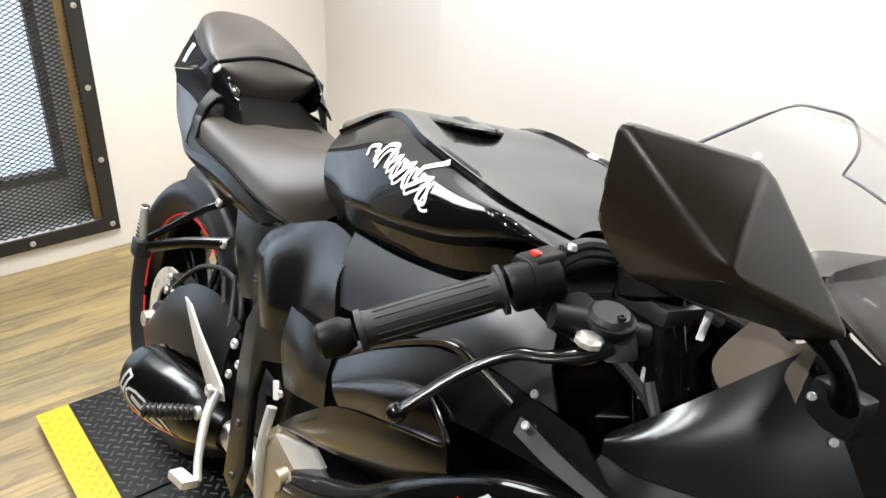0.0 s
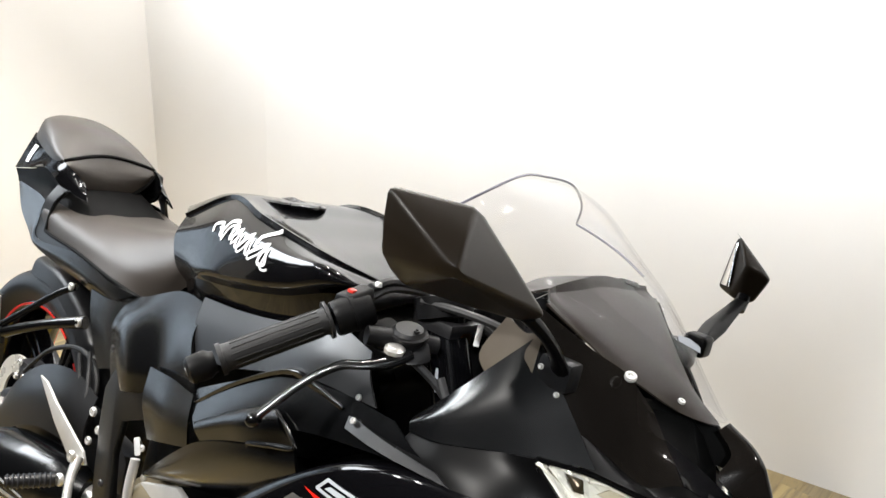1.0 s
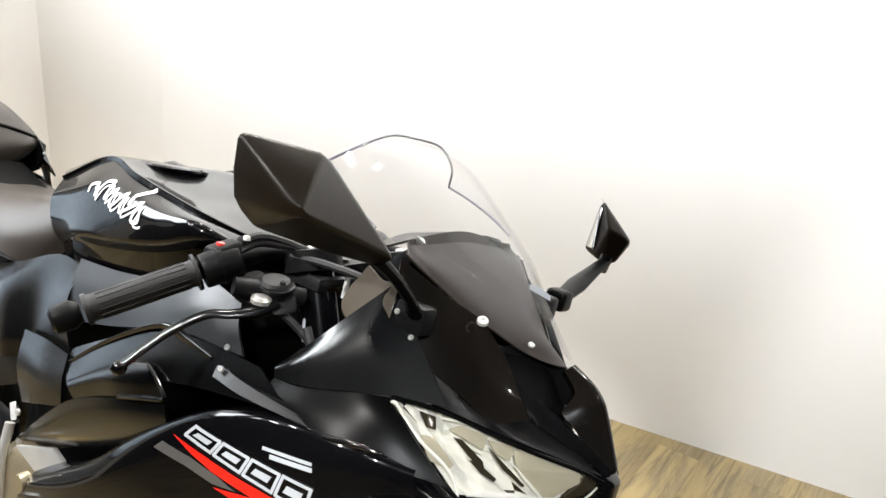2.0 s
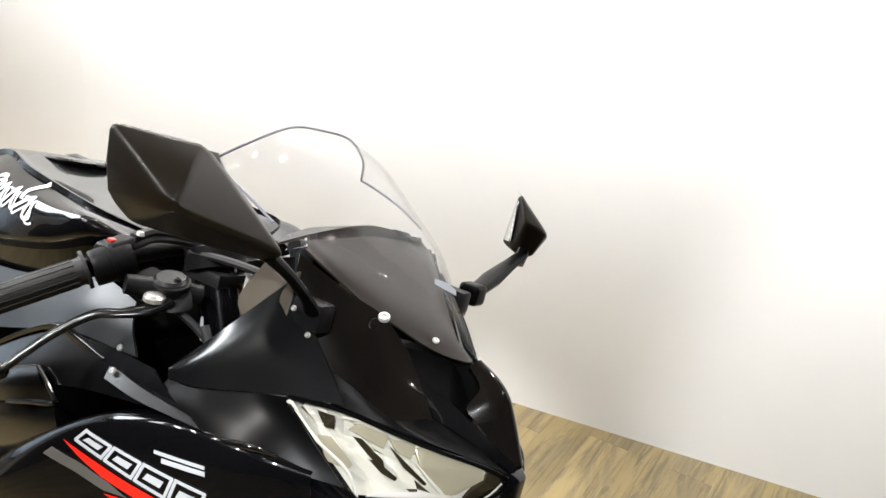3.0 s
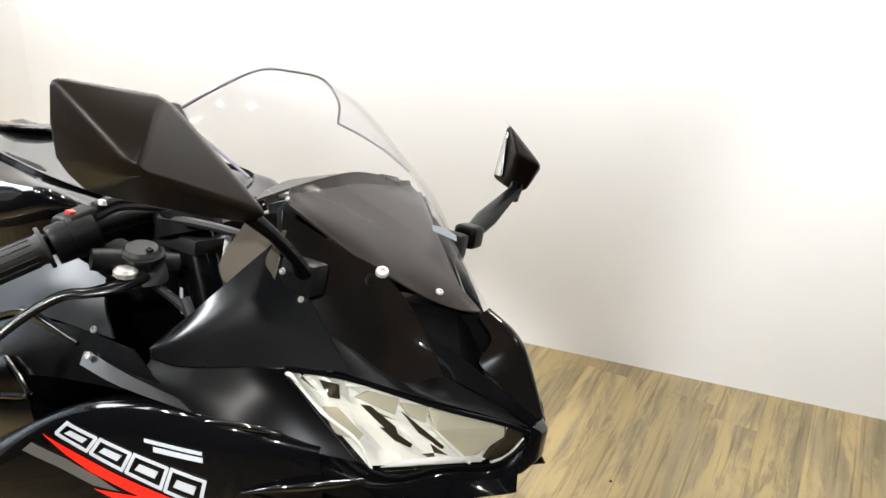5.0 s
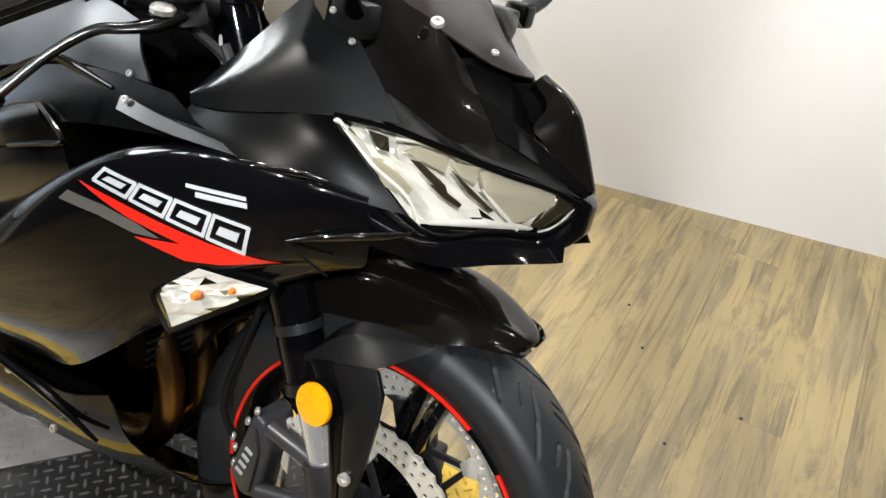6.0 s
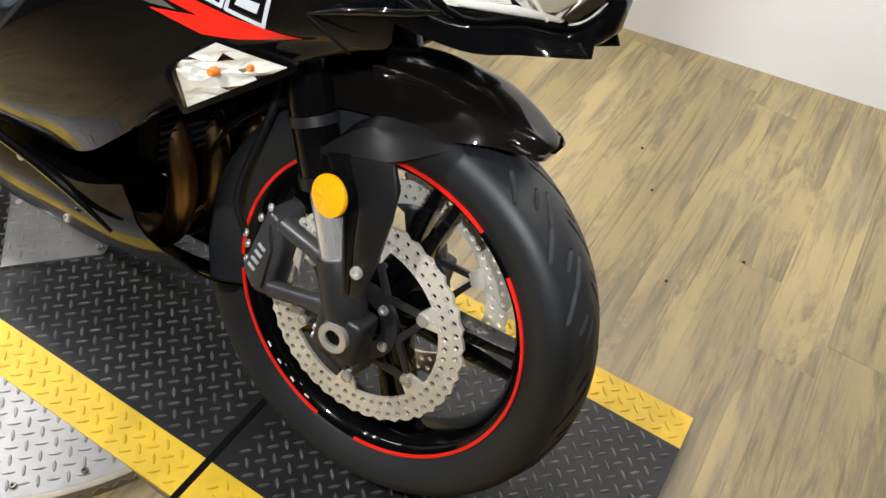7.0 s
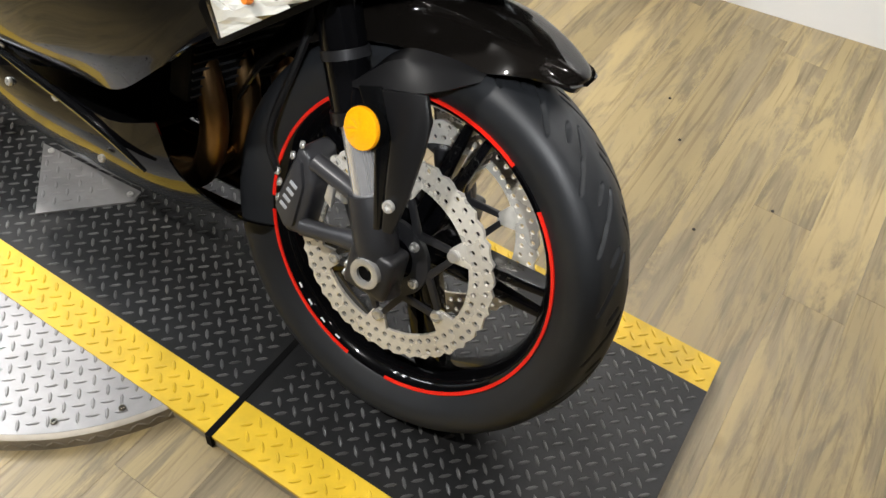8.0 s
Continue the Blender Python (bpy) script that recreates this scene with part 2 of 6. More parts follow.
MAT = shader("black_tread_plate", (0.011, 0.011, 0.0115), 0.42, spec=0.25, vary=0.3, grain=60, stain=0.35, stain_scale=11, bump=0.15, bump_scale=300)
YELLOW = shader("yellow_lift_paint", (0.66, 0.43, 0.012), 0.45, vary=0.12, grain=60, stain=0.16, stain_scale=16, bump=0.1, bump_scale=300)
TREAD = shader("aluminium_tread_plate", (0.28, 0.272, 0.270), 0.38, metal=0.5, vary=0.12, grain=60, stain=0.2, stain_scale=12)
SIDE = shader("worn_bare_side", (0.36, 0.32, 0.26), 0.5, metal=0.2, vary=0.2, grain=50, stain=0.4, stain_scale=10)
IRON = shader("black_iron_frame", (0.018, 0.018, 0.018), 0.5, vary=0.2, bump=0.1)
OCHRE = shader("worn_brown_wood", (0.16, 0.10, 0.035), 0.6, vary=0.3, stain=0.35, stain_scale=12)
BROWN = shader("brown_window_frame", (0.14, 0.11, 0.085), 0.55, vary=0.15)
DAYLIGHT = glow("bright_daylight_pane", (0.74, 0.86, 1.0), 1.35)
LAMP = glow("lamp_face", (1.0, 0.95, 0.88), 45.0)
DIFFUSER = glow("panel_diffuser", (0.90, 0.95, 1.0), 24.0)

# ---- tools ----
def finish(name, me, mat, parent, label="", smooth=38):
    if smooth:
        me.shade_smooth()
        me.set_sharp_from_angle(angle=radians(smooth))
    me.materials.append(mat)
    ob = new(name, me)
    if parent:
        ob.parent = parent
    if label:
        ob["label"] = label
    return ob


def part(name, bm, mat, parent, label="", smooth=38):
    bmesh.ops.recalc_face_normals(bm, faces=bm.faces)
    me = bpy.data.meshes.new(name)
    bm.to_mesh(me)
    bm.free()
    return finish(name, me, mat, parent, label, smooth)


def spline(points, n):
    """Points on a smooth curve through the given ones, n to a stretch; a point given twice makes a corner."""
    p = np.array(points, float)
    for i in range(1, len(p) - 2):
        if np.allclose(p[i], p[i + 1]):
            return np.vstack([spline(p[:i + 1], n)[:-1], spline(p[i + 1:], n)])
    if len(p) < 3:
        return np.array([p[0] + (p[-1] - p[0]) * k / n for k in range(n + 1)])
    ext = np.vstack([2 * p[0] - p[1], p, 2 * p[-1] - p[-2]])
    out = []
    for i in range(1, len(ext) - 2):
        a, b, c, d = ext[i - 1:i + 3]
        for k in range(n):
            u = k / n
            out.append(0.5 * (2 * b + (c - a) * u + (2 * a - 5 * b + 4 * c - d) * u * u + (3 * b - a - 3 * c + d) * u ** 3))
    out.append(ext[-2])
    return np.array(out)


def flip(rows):
    return [[(x, -y, z) for x, y, z in r] for r in rows]


def across(rows):
    """Rows that run from the right flank to the middle, completed to the left flank."""
    return [list(r) + [(x, -y, z) for x, y, z in reversed(r[:-1])] for r in rows]


def surface(rows, n=4):
    cols = [spline(r, n) for r in rows]
    k = len(cols[0])
    return np.array([spline([c[j] for c in cols], n) for j in range(k)])


def shell(rows, thick=0.003, n=4):
    """A curved panel through rows of points, with thickness."""
    g = surface(rows, n)
    a, b = g.shape[:2]
    du = np.gradient(g, axis=0)
    dv = np.gradient(g, axis=1)
    nor = np.cross(du, dv)
    nor /= np.maximum(np.linalg.norm(nor, axis=2, keepdims=True), 1e-9)
    mid = g.reshape(-1, 3).mean(0)
    if ((g - (mid - np.array([0, np.sign(mid[1]) * 0.3 if abs(mid[1]) > 0.02 else 0, 0.15]))) * nor).sum() > 0:
        nor = -nor
    h = g + nor * thick
    bm = bmesh.new()
    v = [[[bm.verts.new(q) for q in line] for line in layer] for layer in (g, h)]
    for i in range(a - 1):
        for j in range(b - 1):
            bm.faces.new((v[0][i][j], v[0][i + 1][j], v[0][i + 1][j + 1], v[0][i][j + 1]))
            bm.faces.new((v[1][i][j], v[1][i][j + 1], v[1][i + 1][j + 1], v[1][i + 1][j]))
    edge = [(i, 0) for i in range(a)] + [(a - 1, j) for j in range(1, b)] + [(i, b - 1) for i in range(a - 2, -1, -1)] + [(0, j) for j in range(b - 2, 0, -1)]
    for p, q in zip(edge, edge[1:] + edge[:1]):
        bm.faces.new((v[0][p[0]][p[1]], v[0][q[0]][q[1]], v[1][q[0]][q[1]], v[1][p[0]][p[1]]))
    bmesh.ops.remove_doubles(bm, verts=bm.verts, dist=0.0001)
    return bm


def tube(points, radius, n=4, seg=12, flat=1.0, bm=None):
    """A rod or hose along a smooth curve; radius may be a list, one for each given point."""
    bm = bm or bmesh.new()
    p = spline(points, n)
    r = np.interp(np.linspace(0, 1, len(p)), np.linspace(0, 1, len(radius)), radius) if isinstance(radius, (list, tuple)) else np.full(len(p), radius)
    tan = np.gradient(p, axis=0)
    tan /= np.maximum(np.linalg.norm(tan, axis=1, keepdims=True), 1e-9)
    side = np.cross(tan[0], (0, 0, 1) if abs(tan[0][2]) < 0.9 else (1, 0, 0))
    rings = []
    for c, t, q in zip(p, tan, r):
        side = side - t * (side @ t)
        side /= np.linalg.norm(side)
        up = np.cross(t, side)
        rings.append([bm.verts.new(c + q * (math.cos(a) * side + flat * math.sin(a) * up)) for a in np.linspace(0, 2 * math.pi, seg, endpoint=False)])
    for a, b in zip(rings, rings[1:]):
        for k in range(seg):
            bm.faces.new((a[k], a[(k + 1) % seg], b[(k + 1) % seg], b[k]))
    bm.faces.new(rings[0])
    bm.faces.new(rings[-1])
    return bm


def lathe(profile, at, seg=64, closed=False, axis=(0, 1, 0), start=0.0, sweep=360.0):
    """A profile of (radius, way along the axis) turned about an axis through at."""
    bm = bmesh.new()
    m = Vector(axis).to_track_quat("Y", "Z").to_matrix()
    full = sweep >= 359.9
    count = seg if full else seg + 1
    rings = []
    for k in range(count):
        a = radians(start + sweep * k / seg)
        rings.append([bm.verts.new(Vector(at) + m @ Vector((r * math.sin(a), h, r * math.cos(a)))) for r, h in profile])
    n = len(profile)
    for k in range(seg):
        a, b = rings[k], rings[(k + 1) % count]
        for j in range(n if closed else n - 1):
            bm.faces.new((a[j], a[(j + 1) % n], b[(j + 1) % n], b[j]))
    if not full:
        bm.faces.new(rings[0])
        bm.faces.new(rings[-1])
    elif not closed:
        for j in (0, n - 1):
            if profile[j][0] > 1e-5:
                bm.faces.new([r[j] for r in rings])
    bmesh.ops.remove_doubles(bm, verts=bm.verts, dist=0.00005)
    return bm


def bevelled(bm, width, segments=2):
    bmesh.ops.bevel(bm, geom=bm.edges[:], offset=width, segments=segments, affect="EDGES", profile=0.6)
    return bm


def prism(outline, y0, y1, bevel=0.003, rise=None):
    """A plate: an outline of (x, z) between two depths; rise(x, z) shifts it in depth."""
    bm = bmesh.new()
    s = rise or (lambda x, z: 0.0)
    a = [bm.verts.new((x, y0 + s(x, z), z)) for x, z in outline]
    b = [bm.verts.new((x, y1 + s(x, z), z)) for x, z in outline]
    bm.faces.new(a)
    bm.faces.new(b)
    for i in range(len(a)):
        j = (i + 1) % len(a)
        bm.faces.new((a[i], a[j], b[j], b[i]))
    if bevel:
        bmesh.ops.recalc_face_normals(bm, faces=bm.faces)
        bevelled(bm, bevel)
    return bm


def hull(points, bevel=0.004, segments=2):
    """The convex solid round the points, with rounded edges."""
    bm = bmesh.new()
    for p in points:
        bm.verts.new(p)
    bmesh.ops.convex_hull(bm, input=bm.verts)
    bmesh.ops.delete(bm, geom=[v for v in bm.verts if not v.link_faces], context="VERTS")
    bmesh.ops.dissolve_limit(bm, angle_limit=radians(3), verts=bm.verts, edges=bm.edges)
    if bevel:
        bevelled(bm, bevel, segments)
    return bm


def block(x0, x1, y0, y1, z0, z1, bevel=0.004):
    return hull([(x, y, z) for x in (x0, x1) for y in (y0, y1) for z in (z0, z1)], bevel)


def rod(a, b, r, seg=14):
    """A round pin from a to b with a chamfer at both ends."""
    a, b = Vector(a), Vector(b)
    d = (b - a).length
    c = min(r * 0.25, d * 0.3)
    return lathe([(r - c, 0), (r, c), (r, d - c), (r - c, d)], a, seg, axis=(b - a))


def screw(at, axis, r, parent, mat=None, name="bolt", label=""):
    """A bolt head with a hexagon socket."""
    h = r * 0.8
    return part(name, lathe([(r * 0.8, 0), (r, h * 0.2), (r, h * 0.75), (r * 0.85, h), (r * 0.5, h), (r * 0.42, h * 0.35)], at, 12, axis=axis), mat or STEEL, parent, label)


def thing(name, label, category, at=None, kind="", group=""):
    ob = new(name)
    ob.empty_display_size = 0.1
    if at is not None:
        ob.matrix_world = at
    return tagged(ob, label, category, group, kind)


def slab(bm, corners, z0, z1):
    """A flat piece over a quadrilateral of (x, y), between two heights."""
    lo = [bm.verts.new((x, y, z0)) for x, y in corners]
    hi = [bm.verts.new((x, y, z1)) for x, y in corners]
    bm.faces.new(hi)
    bm.faces.new(lo[::-1])
    n = len(lo)
    for i in range(n):
        bm.faces.new((lo[i], lo[(i + 1) % n], hi[(i + 1) % n], hi[i]))

# ---- the room ----
LEFT = -2.49
P_DIAG, P_CORNER = (LEFT, 1.065), (-2.05, 1.255)


def wall_y(x):
    return 1.595 + 0.166 * x


def upright(name, a, b, z0, z1, thick, label, mat=None):
    """A wall from a to b in plan, its thickness on the left of that way."""
    a, b = Vector(a), Vector(b)
    n = Vector((-(b - a).y, (b - a).x)).normalized() * thick
    bm = bmesh.new()
    slab(bm, [a, b, b + n, a + n], z0, z1)
    return tagged(part(name, bm, mat or WALL, None, smooth=0), label, "wall", kind="structure")


WL = "cream painted wall, plain and slightly glossy"
W_Y0, W_Y1, W_Z0, W_Z1 = -0.80, 0.195, 0.075, 1.42     # window opening in the left wall
bm = bmesh.new()
for y0, y1, z0, z1 in ((-1.05, W_Y0, FLOOR, W_Z1), (W_Y1, 1.065, FLOOR, CEIL), (W_Y0, W_Y1, FLOOR, W_Z0)):
    slab(bm, [(LEFT - 0.16, y0), (LEFT, y0), (LEFT, y1), (LEFT - 0.16, y1)], z0, z1)
tagged(part("wall_west", bm, WALL, None, smooth=0), "cream painted wall with a barred window opening", "wall", kind="structure")
# unseen rest of the west wall, darkened to keep reflections black
bm = bmesh.new()
for y0, y1, z0, z1 in ((-3.4, -1.05, FLOOR, CEIL), (-1.05, W_Y1, W_Z1, CEIL)):
    slab(bm, [(LEFT - 0.16, y0), (LEFT, y0), (LEFT, y1), (LEFT - 0.16, y1)], z0, z1)
tagged(part("wall_west_2", bm, DARKWALL, None, smooth=0), "unseen wall beside the window, made dark for the reflections", "wall", kind="structure")
upright("wall_corner", P_CORNER, P_DIAG, FLOOR, CEIL, -0.16, "slanting cream wall in the corner of the room")
upright("wall_north", P_CORNER, (3.2, wall_y(3.2)), FLOOR, CEIL, 0.16, WL)
upright("wall_east", (3.2, wall_y(3.2)), (3.2, -3.4), FLOOR, CEIL, 0.16, "unseen workshop wall, made dark for the reflections", DARKWALL)
bm = bmesh.new()
for x0, x1, z0, z1 in ((LEFT, 3.2, FLOOR, CEIL),):
    slab(bm, [(x0, -3.4), (x1, -3.4), (x1, -3.56), (x0, -3.56)], z0, z1)
tagged(part("wall_south", bm, DARKWALL, None, smooth=0), "unseen workshop wall, made dark for the reflections", "wall", kind="structure")
bm = bmesh.new()
slab(bm, [(LEFT - 0.2, -3.6), (3.4, -3.6), (3.4, 2.4), (LEFT - 0.2, 2.4)], CEIL, CEIL + 0.1)
tagged(part("ceiling", bm, CEILING, None, smooth=0), "dark open workshop ceiling", "ceiling", kind="structure")

# wood floor: a dark bed with separate planks on it
bm = bmesh.new()
slab(bm, [(LEFT - 0.16, -3.56), (3.36, -3.56), (3.36, wall_y(3.36) + 0.12), (LEFT - 0.16, wall_y(LEFT - 0.16) + 0.12)], FLOOR - 0.1, FLOOR - 0.0025)
floor = tagged(part("floor", bm, JOINT, None, smooth=0), "pale yellow-brown wood-look plank floor with grey streaks and knots", "floor", kind="structure")

# window in the left wall: pane, brown frame, pale reveal, iron frame with expanded metal
window = thing("window_1", "window behind an expanded metal screen in a black iron frame", "window", pose(0, 0, 0), "structure")
X = LEFT - 0.13
bm = bmesh.new()
slab(bm, [(X - 0.03, W_Y0), (X - 0.02, W_Y0), (X - 0.02, W_Y1), (X - 0.03, W_Y1)], W_Z0, W_Z1)
part("pane", bm, DAYLIGHT, window, "bluish pane behind the screen", 0)
bm = bmesh.new()
for y0, y1, z0, z1 in ((W_Y0, 0.10, 0.205, 0.235), (0.10, 0.13, 0.205, W_Z1)):
    slab(bm, [(X - 0.02, y0), (X + 0.02, y0), (X + 0.02, y1), (X - 0.02, y1)], z0, z1)
part("window_frame", bm, BROWN, window, "brown painted window frame", 0)
bm = bmesh.new()
for y0, y1, z0, z1 in ((W_Y0, 0.13, W_Z0, 0.205), (0.13, W_Y1, W_Z0, W_Z1)):
    slab(bm, [(X - 0.02, y0), (X + 0.008, y0), (X + 0.008, y1), (X - 0.02, y1)], z0, z1)
part("window_surround", bm, WALL, window, "pale boards round the window", 0)
bm = bmesh.new()
for y0, y1, z0, z1 in ((0.188, 0.236, 0.035, 1.46), (W_Y0, 0.188, 1.42, 1.46), (W_Y0, 0.188, 0.035, 0.078)):
    slab(bm, [(LEFT, y0), (LEFT + 0.012, y0), (LEFT + 0.012, y1), (LEFT, y1)], z0, z1)
iron = part("iron_frame", bm, IRON, window, "black flat iron frame", 0)
bm = bmesh.new()
slab(bm, [(LEFT - 0.05, 0.162), (LEFT - 0.004, 0.162), (LEFT - 0.004, 0.186), (LEFT - 0.05, 0.186)], 0.08, 1.40)
part("wood_batten", bm, OCHRE, window, "worn yellow-brown wooden batten", 0)
for y, z in ((0.212, 0.06), (0.212, 0.29), (0.212, 0.53), (0.212, 0.78), (0.212, 1.05), (-0.04, 0.056), (-0.3, 0.056)):
    screw((LEFT + 0.012, y, z), (1, 0, 0), 0.009, iron, ALLOY)
# expanded metal, strands in two slants
vs, fs = [], []


def strand(a, b, w):
    d = np.array([0, b[0] - a[0], b[1] - a[1]])
    n = np.array([0, -d[2], d[1]]) / np.linalg.norm(d) * w
    k = len(vs)
    for p in (a, b):
        q = np.array([LEFT - 0.012, p[0], p[1]])
        vs.extend([q - n - (0.0015, 0, 0), q + n - (0.0015, 0, 0), q + n + (0.0015, 0, 0), q - n + (0.0015, 0, 0)])
    fs.extend([(k, k + 1, k + 5, k + 4), (k + 1, k + 2, k + 6, k + 5), (k + 2, k + 3, k + 7, k + 6), (k + 3, k, k + 4, k + 7)])


step, slope = 0.028, 0.50
y_lo, y_hi, z_lo, z_hi = -0.8, 0.19, 0.075, 1.42
for sign in (1, -1):
    span = (y_hi - y_lo) * slope
    z = z_lo - span
    while z < z_hi + span:
        y0, y1 = y_lo, y_hi
        za, zb = (z, z + span) if sign > 0 else (z + span, z)
        pts = []
        for y in np.linspace(y_lo, y_hi, 60):
            zz = za + (zb - za) * (y - y_lo) / (y_hi - y_lo)
            if z_lo <= zz <= z_hi:
                pts.append((y, zz))
        if len(pts) > 1:
            strand(pts[0], pts[-1], 0.0014)
        z += step * slope
me = bpy.data.meshes.new("expanded_metal")
me.from_pydata([tuple(v) for v in vs], [], fs)
tagged(finish("expanded_metal", me, IRON, window, "dark expanded metal screen", 0), kind="stuff")

# ceiling lamps
def spot_head():
    ob = thing("ceiling_spot", "small white ceiling spot with a bright lamp", "spot light", pose(-2.15, -1.0, CEIL), group="row of ceiling spots")
    part("can", lathe([(0.045, 0), (0.045, -0.12), (0.055, -0.14), (0.05, -0.14), (0.04, -0.12)], (0, 0, 0), 20, axis=(0, 0, 1)), WHITE_DECAL, ob)
    part("lamp", lathe([(0.0, -0.165), (0.035, -0.158), (0.048, -0.142), (0.0, -0.138)], (0, 0, 0), 20, axis=(0, 0, 1)), LAMP, ob)
    return ob


spot = spot_head()
# heads at the last two places go with the added wall and headlight fills
for x, y in ((-1.5, 0.2), (-1.3, 0.8), (-0.5, 0.8), (0.5, 0.8), (1.5, 0.8), (-2.15, -0.6), (-1.75, -1.0), (-1.75, -0.6), (-0.5, -1.25), (0.5, -1.25), (1.15, -1.75)):
    copy_thing(spot, pose(x, y, CEIL))

# unseen housing for the added wall wash
track = thing("track_light", "added unseen strip light along the ceiling that brightens the wall", "ceiling light", pose(-0.20, 0.48, CEIL, 0, 0, 9.4))
part("rail", block(-2.08, 2.08, -0.05, 0.05, -0.125, 0.0, 0.004), WHITE_DECAL, track, "white metal rail")
# glowing panel added out of view for the soft highlight on the upper fairing
panel = thing("wall_light_panel", "added unseen cool panel that makes the highlight on the shoulder fairing", "wall light", pose(LEFT, -0.32, 2.06, 0, -90, 0))
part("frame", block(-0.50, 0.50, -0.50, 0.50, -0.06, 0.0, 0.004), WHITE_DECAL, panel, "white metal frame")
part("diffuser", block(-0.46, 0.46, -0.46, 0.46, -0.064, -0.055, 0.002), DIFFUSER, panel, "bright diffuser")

# ---- the lift: a black tread-plate deck with yellow sides, in three lengths ----
lift = thing("motorcycle_lift", "low black tread-plate lift deck with yellow painted edges", "lift", pose(0, 0, 0, 0, 0, 0.61))
YN, YNI, YFI, YF = -0.2207, -0.146, 0.3105, 0.3827
lugs = []


def deck(x0, x1):
    bm = bmesh.new()
    slab(bm, [(x0, YNI), (x1, YNI), (x1, YFI), (x0, YFI)], FLOOR + 0.004, 0.0)
    d = part("deck_plate", bm, MAT, lift, "black steel tread plate", 0)
    for a, b in ((YN, YNI), (YFI, YF)):
        bm = bmesh.new()
        slab(bm, [(x0, a), (x1, a), (x1, b), (x0, b)], -0.007, 0.0)
        part("yellow_edge", bm, YELLOW, lift, "yellow painted tread-plate edge", 0)
        bm = bmesh.new()
        slab(bm, [(x0, a + 0.003), (x1 - 0.003, a + 0.003), (x1 - 0.003, b - 0.003), (x0, b - 0.003)], FLOOR + 0.004, -0.007)
        part("side_rail", bm, SIDE, lift, "worn bare metal side of the deck", 0)
    return d


def tread(x0, x1, y0, y1, z, mat, parent, inside=None, pitch=0.0209):
    """Raised lugs of a tread plate: a slanting grid whose lugs turn by a right angle from one to the next."""
    vs, fs = [], []
    half = math.sqrt(0.5)
    n = int(((x1 - x0) + (y1 - y0)) / pitch) + 2
    for i in range(-n, n):
        for j in range(-n, n):
            x = x0 + (i - j) * pitch * half
            y = y0 + (i + j) * pitch * half
            if not (x0 + 0.004 < x < x1 - 0.004 and y0 + 0.004 < y < y1 - 0.004) or (inside and not inside(x, y)):
                continue
            a = radians(45 if (i + j) % 2 else -45)
            c, s = math.cos(a), math.sin(a)
            room = min(1.0, min(x - x0, x1 - x, y - y0, y1 - y) / 0.0105)
            k = len(vs)
            for lx, ly, lz in ((-0.0108, 0, 0), (-0.005, -0.0027, 0), (0.005, -0.0027, 0), (0.0108, 0, 0), (0.005, 0.0027, 0), (-0.005, 0.0027, 0),
                               (-0.0082, 0, 0.0012), (-0.0042, -0.0011, 0.0017), (0.0042, -0.0011, 0.0017), (0.0082, 0, 0.0012), (0.0042, 0.0011, 0.0017), (-0.0042, 0.0011, 0.0017)):
                lx *= room
                vs.append((x + c * lx - s * ly, y + s * lx + c * ly, z + lz))
            for q in range(6):
                r = (q + 1) % 6
                fs.append((k + q, k + r, k + 6 + r, k + 6 + q))
            fs.append(tuple(k + 6 + q for q in range(6)))
    me = bpy.data.meshes.new("tread_pattern")
    me.from_pydata(vs, [], fs)
    return tagged(finish("tread_pattern", me, mat, parent, "", 0), kind="stuff")


SEAM, SEAM2 = -0.153, -1.268
for x0, x1 in ((-1.670, SEAM2 - 0.004), (SEAM2 + 0.004, SEAM - 0.0055), (SEAM + 0.0055, 0.462)):
    deck(x0, x1)
def off_seam(x, y):
    return abs(x - SEAM) > 0.022 and abs(x - SEAM2) > 0.016


tread(-1.67, 0.462, YNI, YFI, 0.0, LUG, lift, off_seam)
tread(-1.67, 0.462, YN, YNI, 0.0, YELLOW, lift, off_seam)
tread(-1.67, 0.462, YFI, YF, 0.0, YELLOW, lift, off_seam)
bm = bmesh.new()
slab(bm, [(SEAM - 0.0055, YN - 0.003), (SEAM + 0.0055, YN - 0.003), (SEAM + 0.0055, YF), (SEAM - 0.0055, YF)], FLOOR + 0.004, 0.0012)
part("hinge_gap", bm, DARK, lift, "black rubber strip in the hinge gap", 0)

# gusset plate of bare aluminium on the deck
gusset = thing("gusset_plate", "bare aluminium tread-plate corner piece on the lift deck", "metal plate", pose(0, 0, 0.0045, 0, 0, 0.61))
TRI = [(-0.704, -0.072), (-0.590, 0.056), (-0.600, 0.080), (-0.84, 0.062)]
bm = bmesh.new()
slab(bm, TRI, -0.004, 0.0)
g = part("plate", bm, TREAD, gusset, smooth=0)


def in_tri(x, y):
    c = [(TRI[(i + 1) % 4][0] - TRI[i][0]) * (y - TRI[i][1]) - (TRI[(i + 1) % 4][1] - TRI[i][1]) * (x - TRI[i][0]) for i in range(4)]
    return min(c) > 0.0016


tread(-0.85, -0.55, -0.09, 0.1, 0.0, TREAD, gusset, in_tri)
for x, y in ((-0.81, 0.055), (-0.608, 0.062)):
    screw((x, y, 0.0), (0, 0, 1), 0.006, gusset, ALLOY, "rivet")

# turntable of aluminium tread plate under the lift's side
turn = thing("turntable", "round bare aluminium tread-plate turntable beside the lift", "turntable", pose(-0.62, -0.045, FLOOR, 0, 0, 0.61))
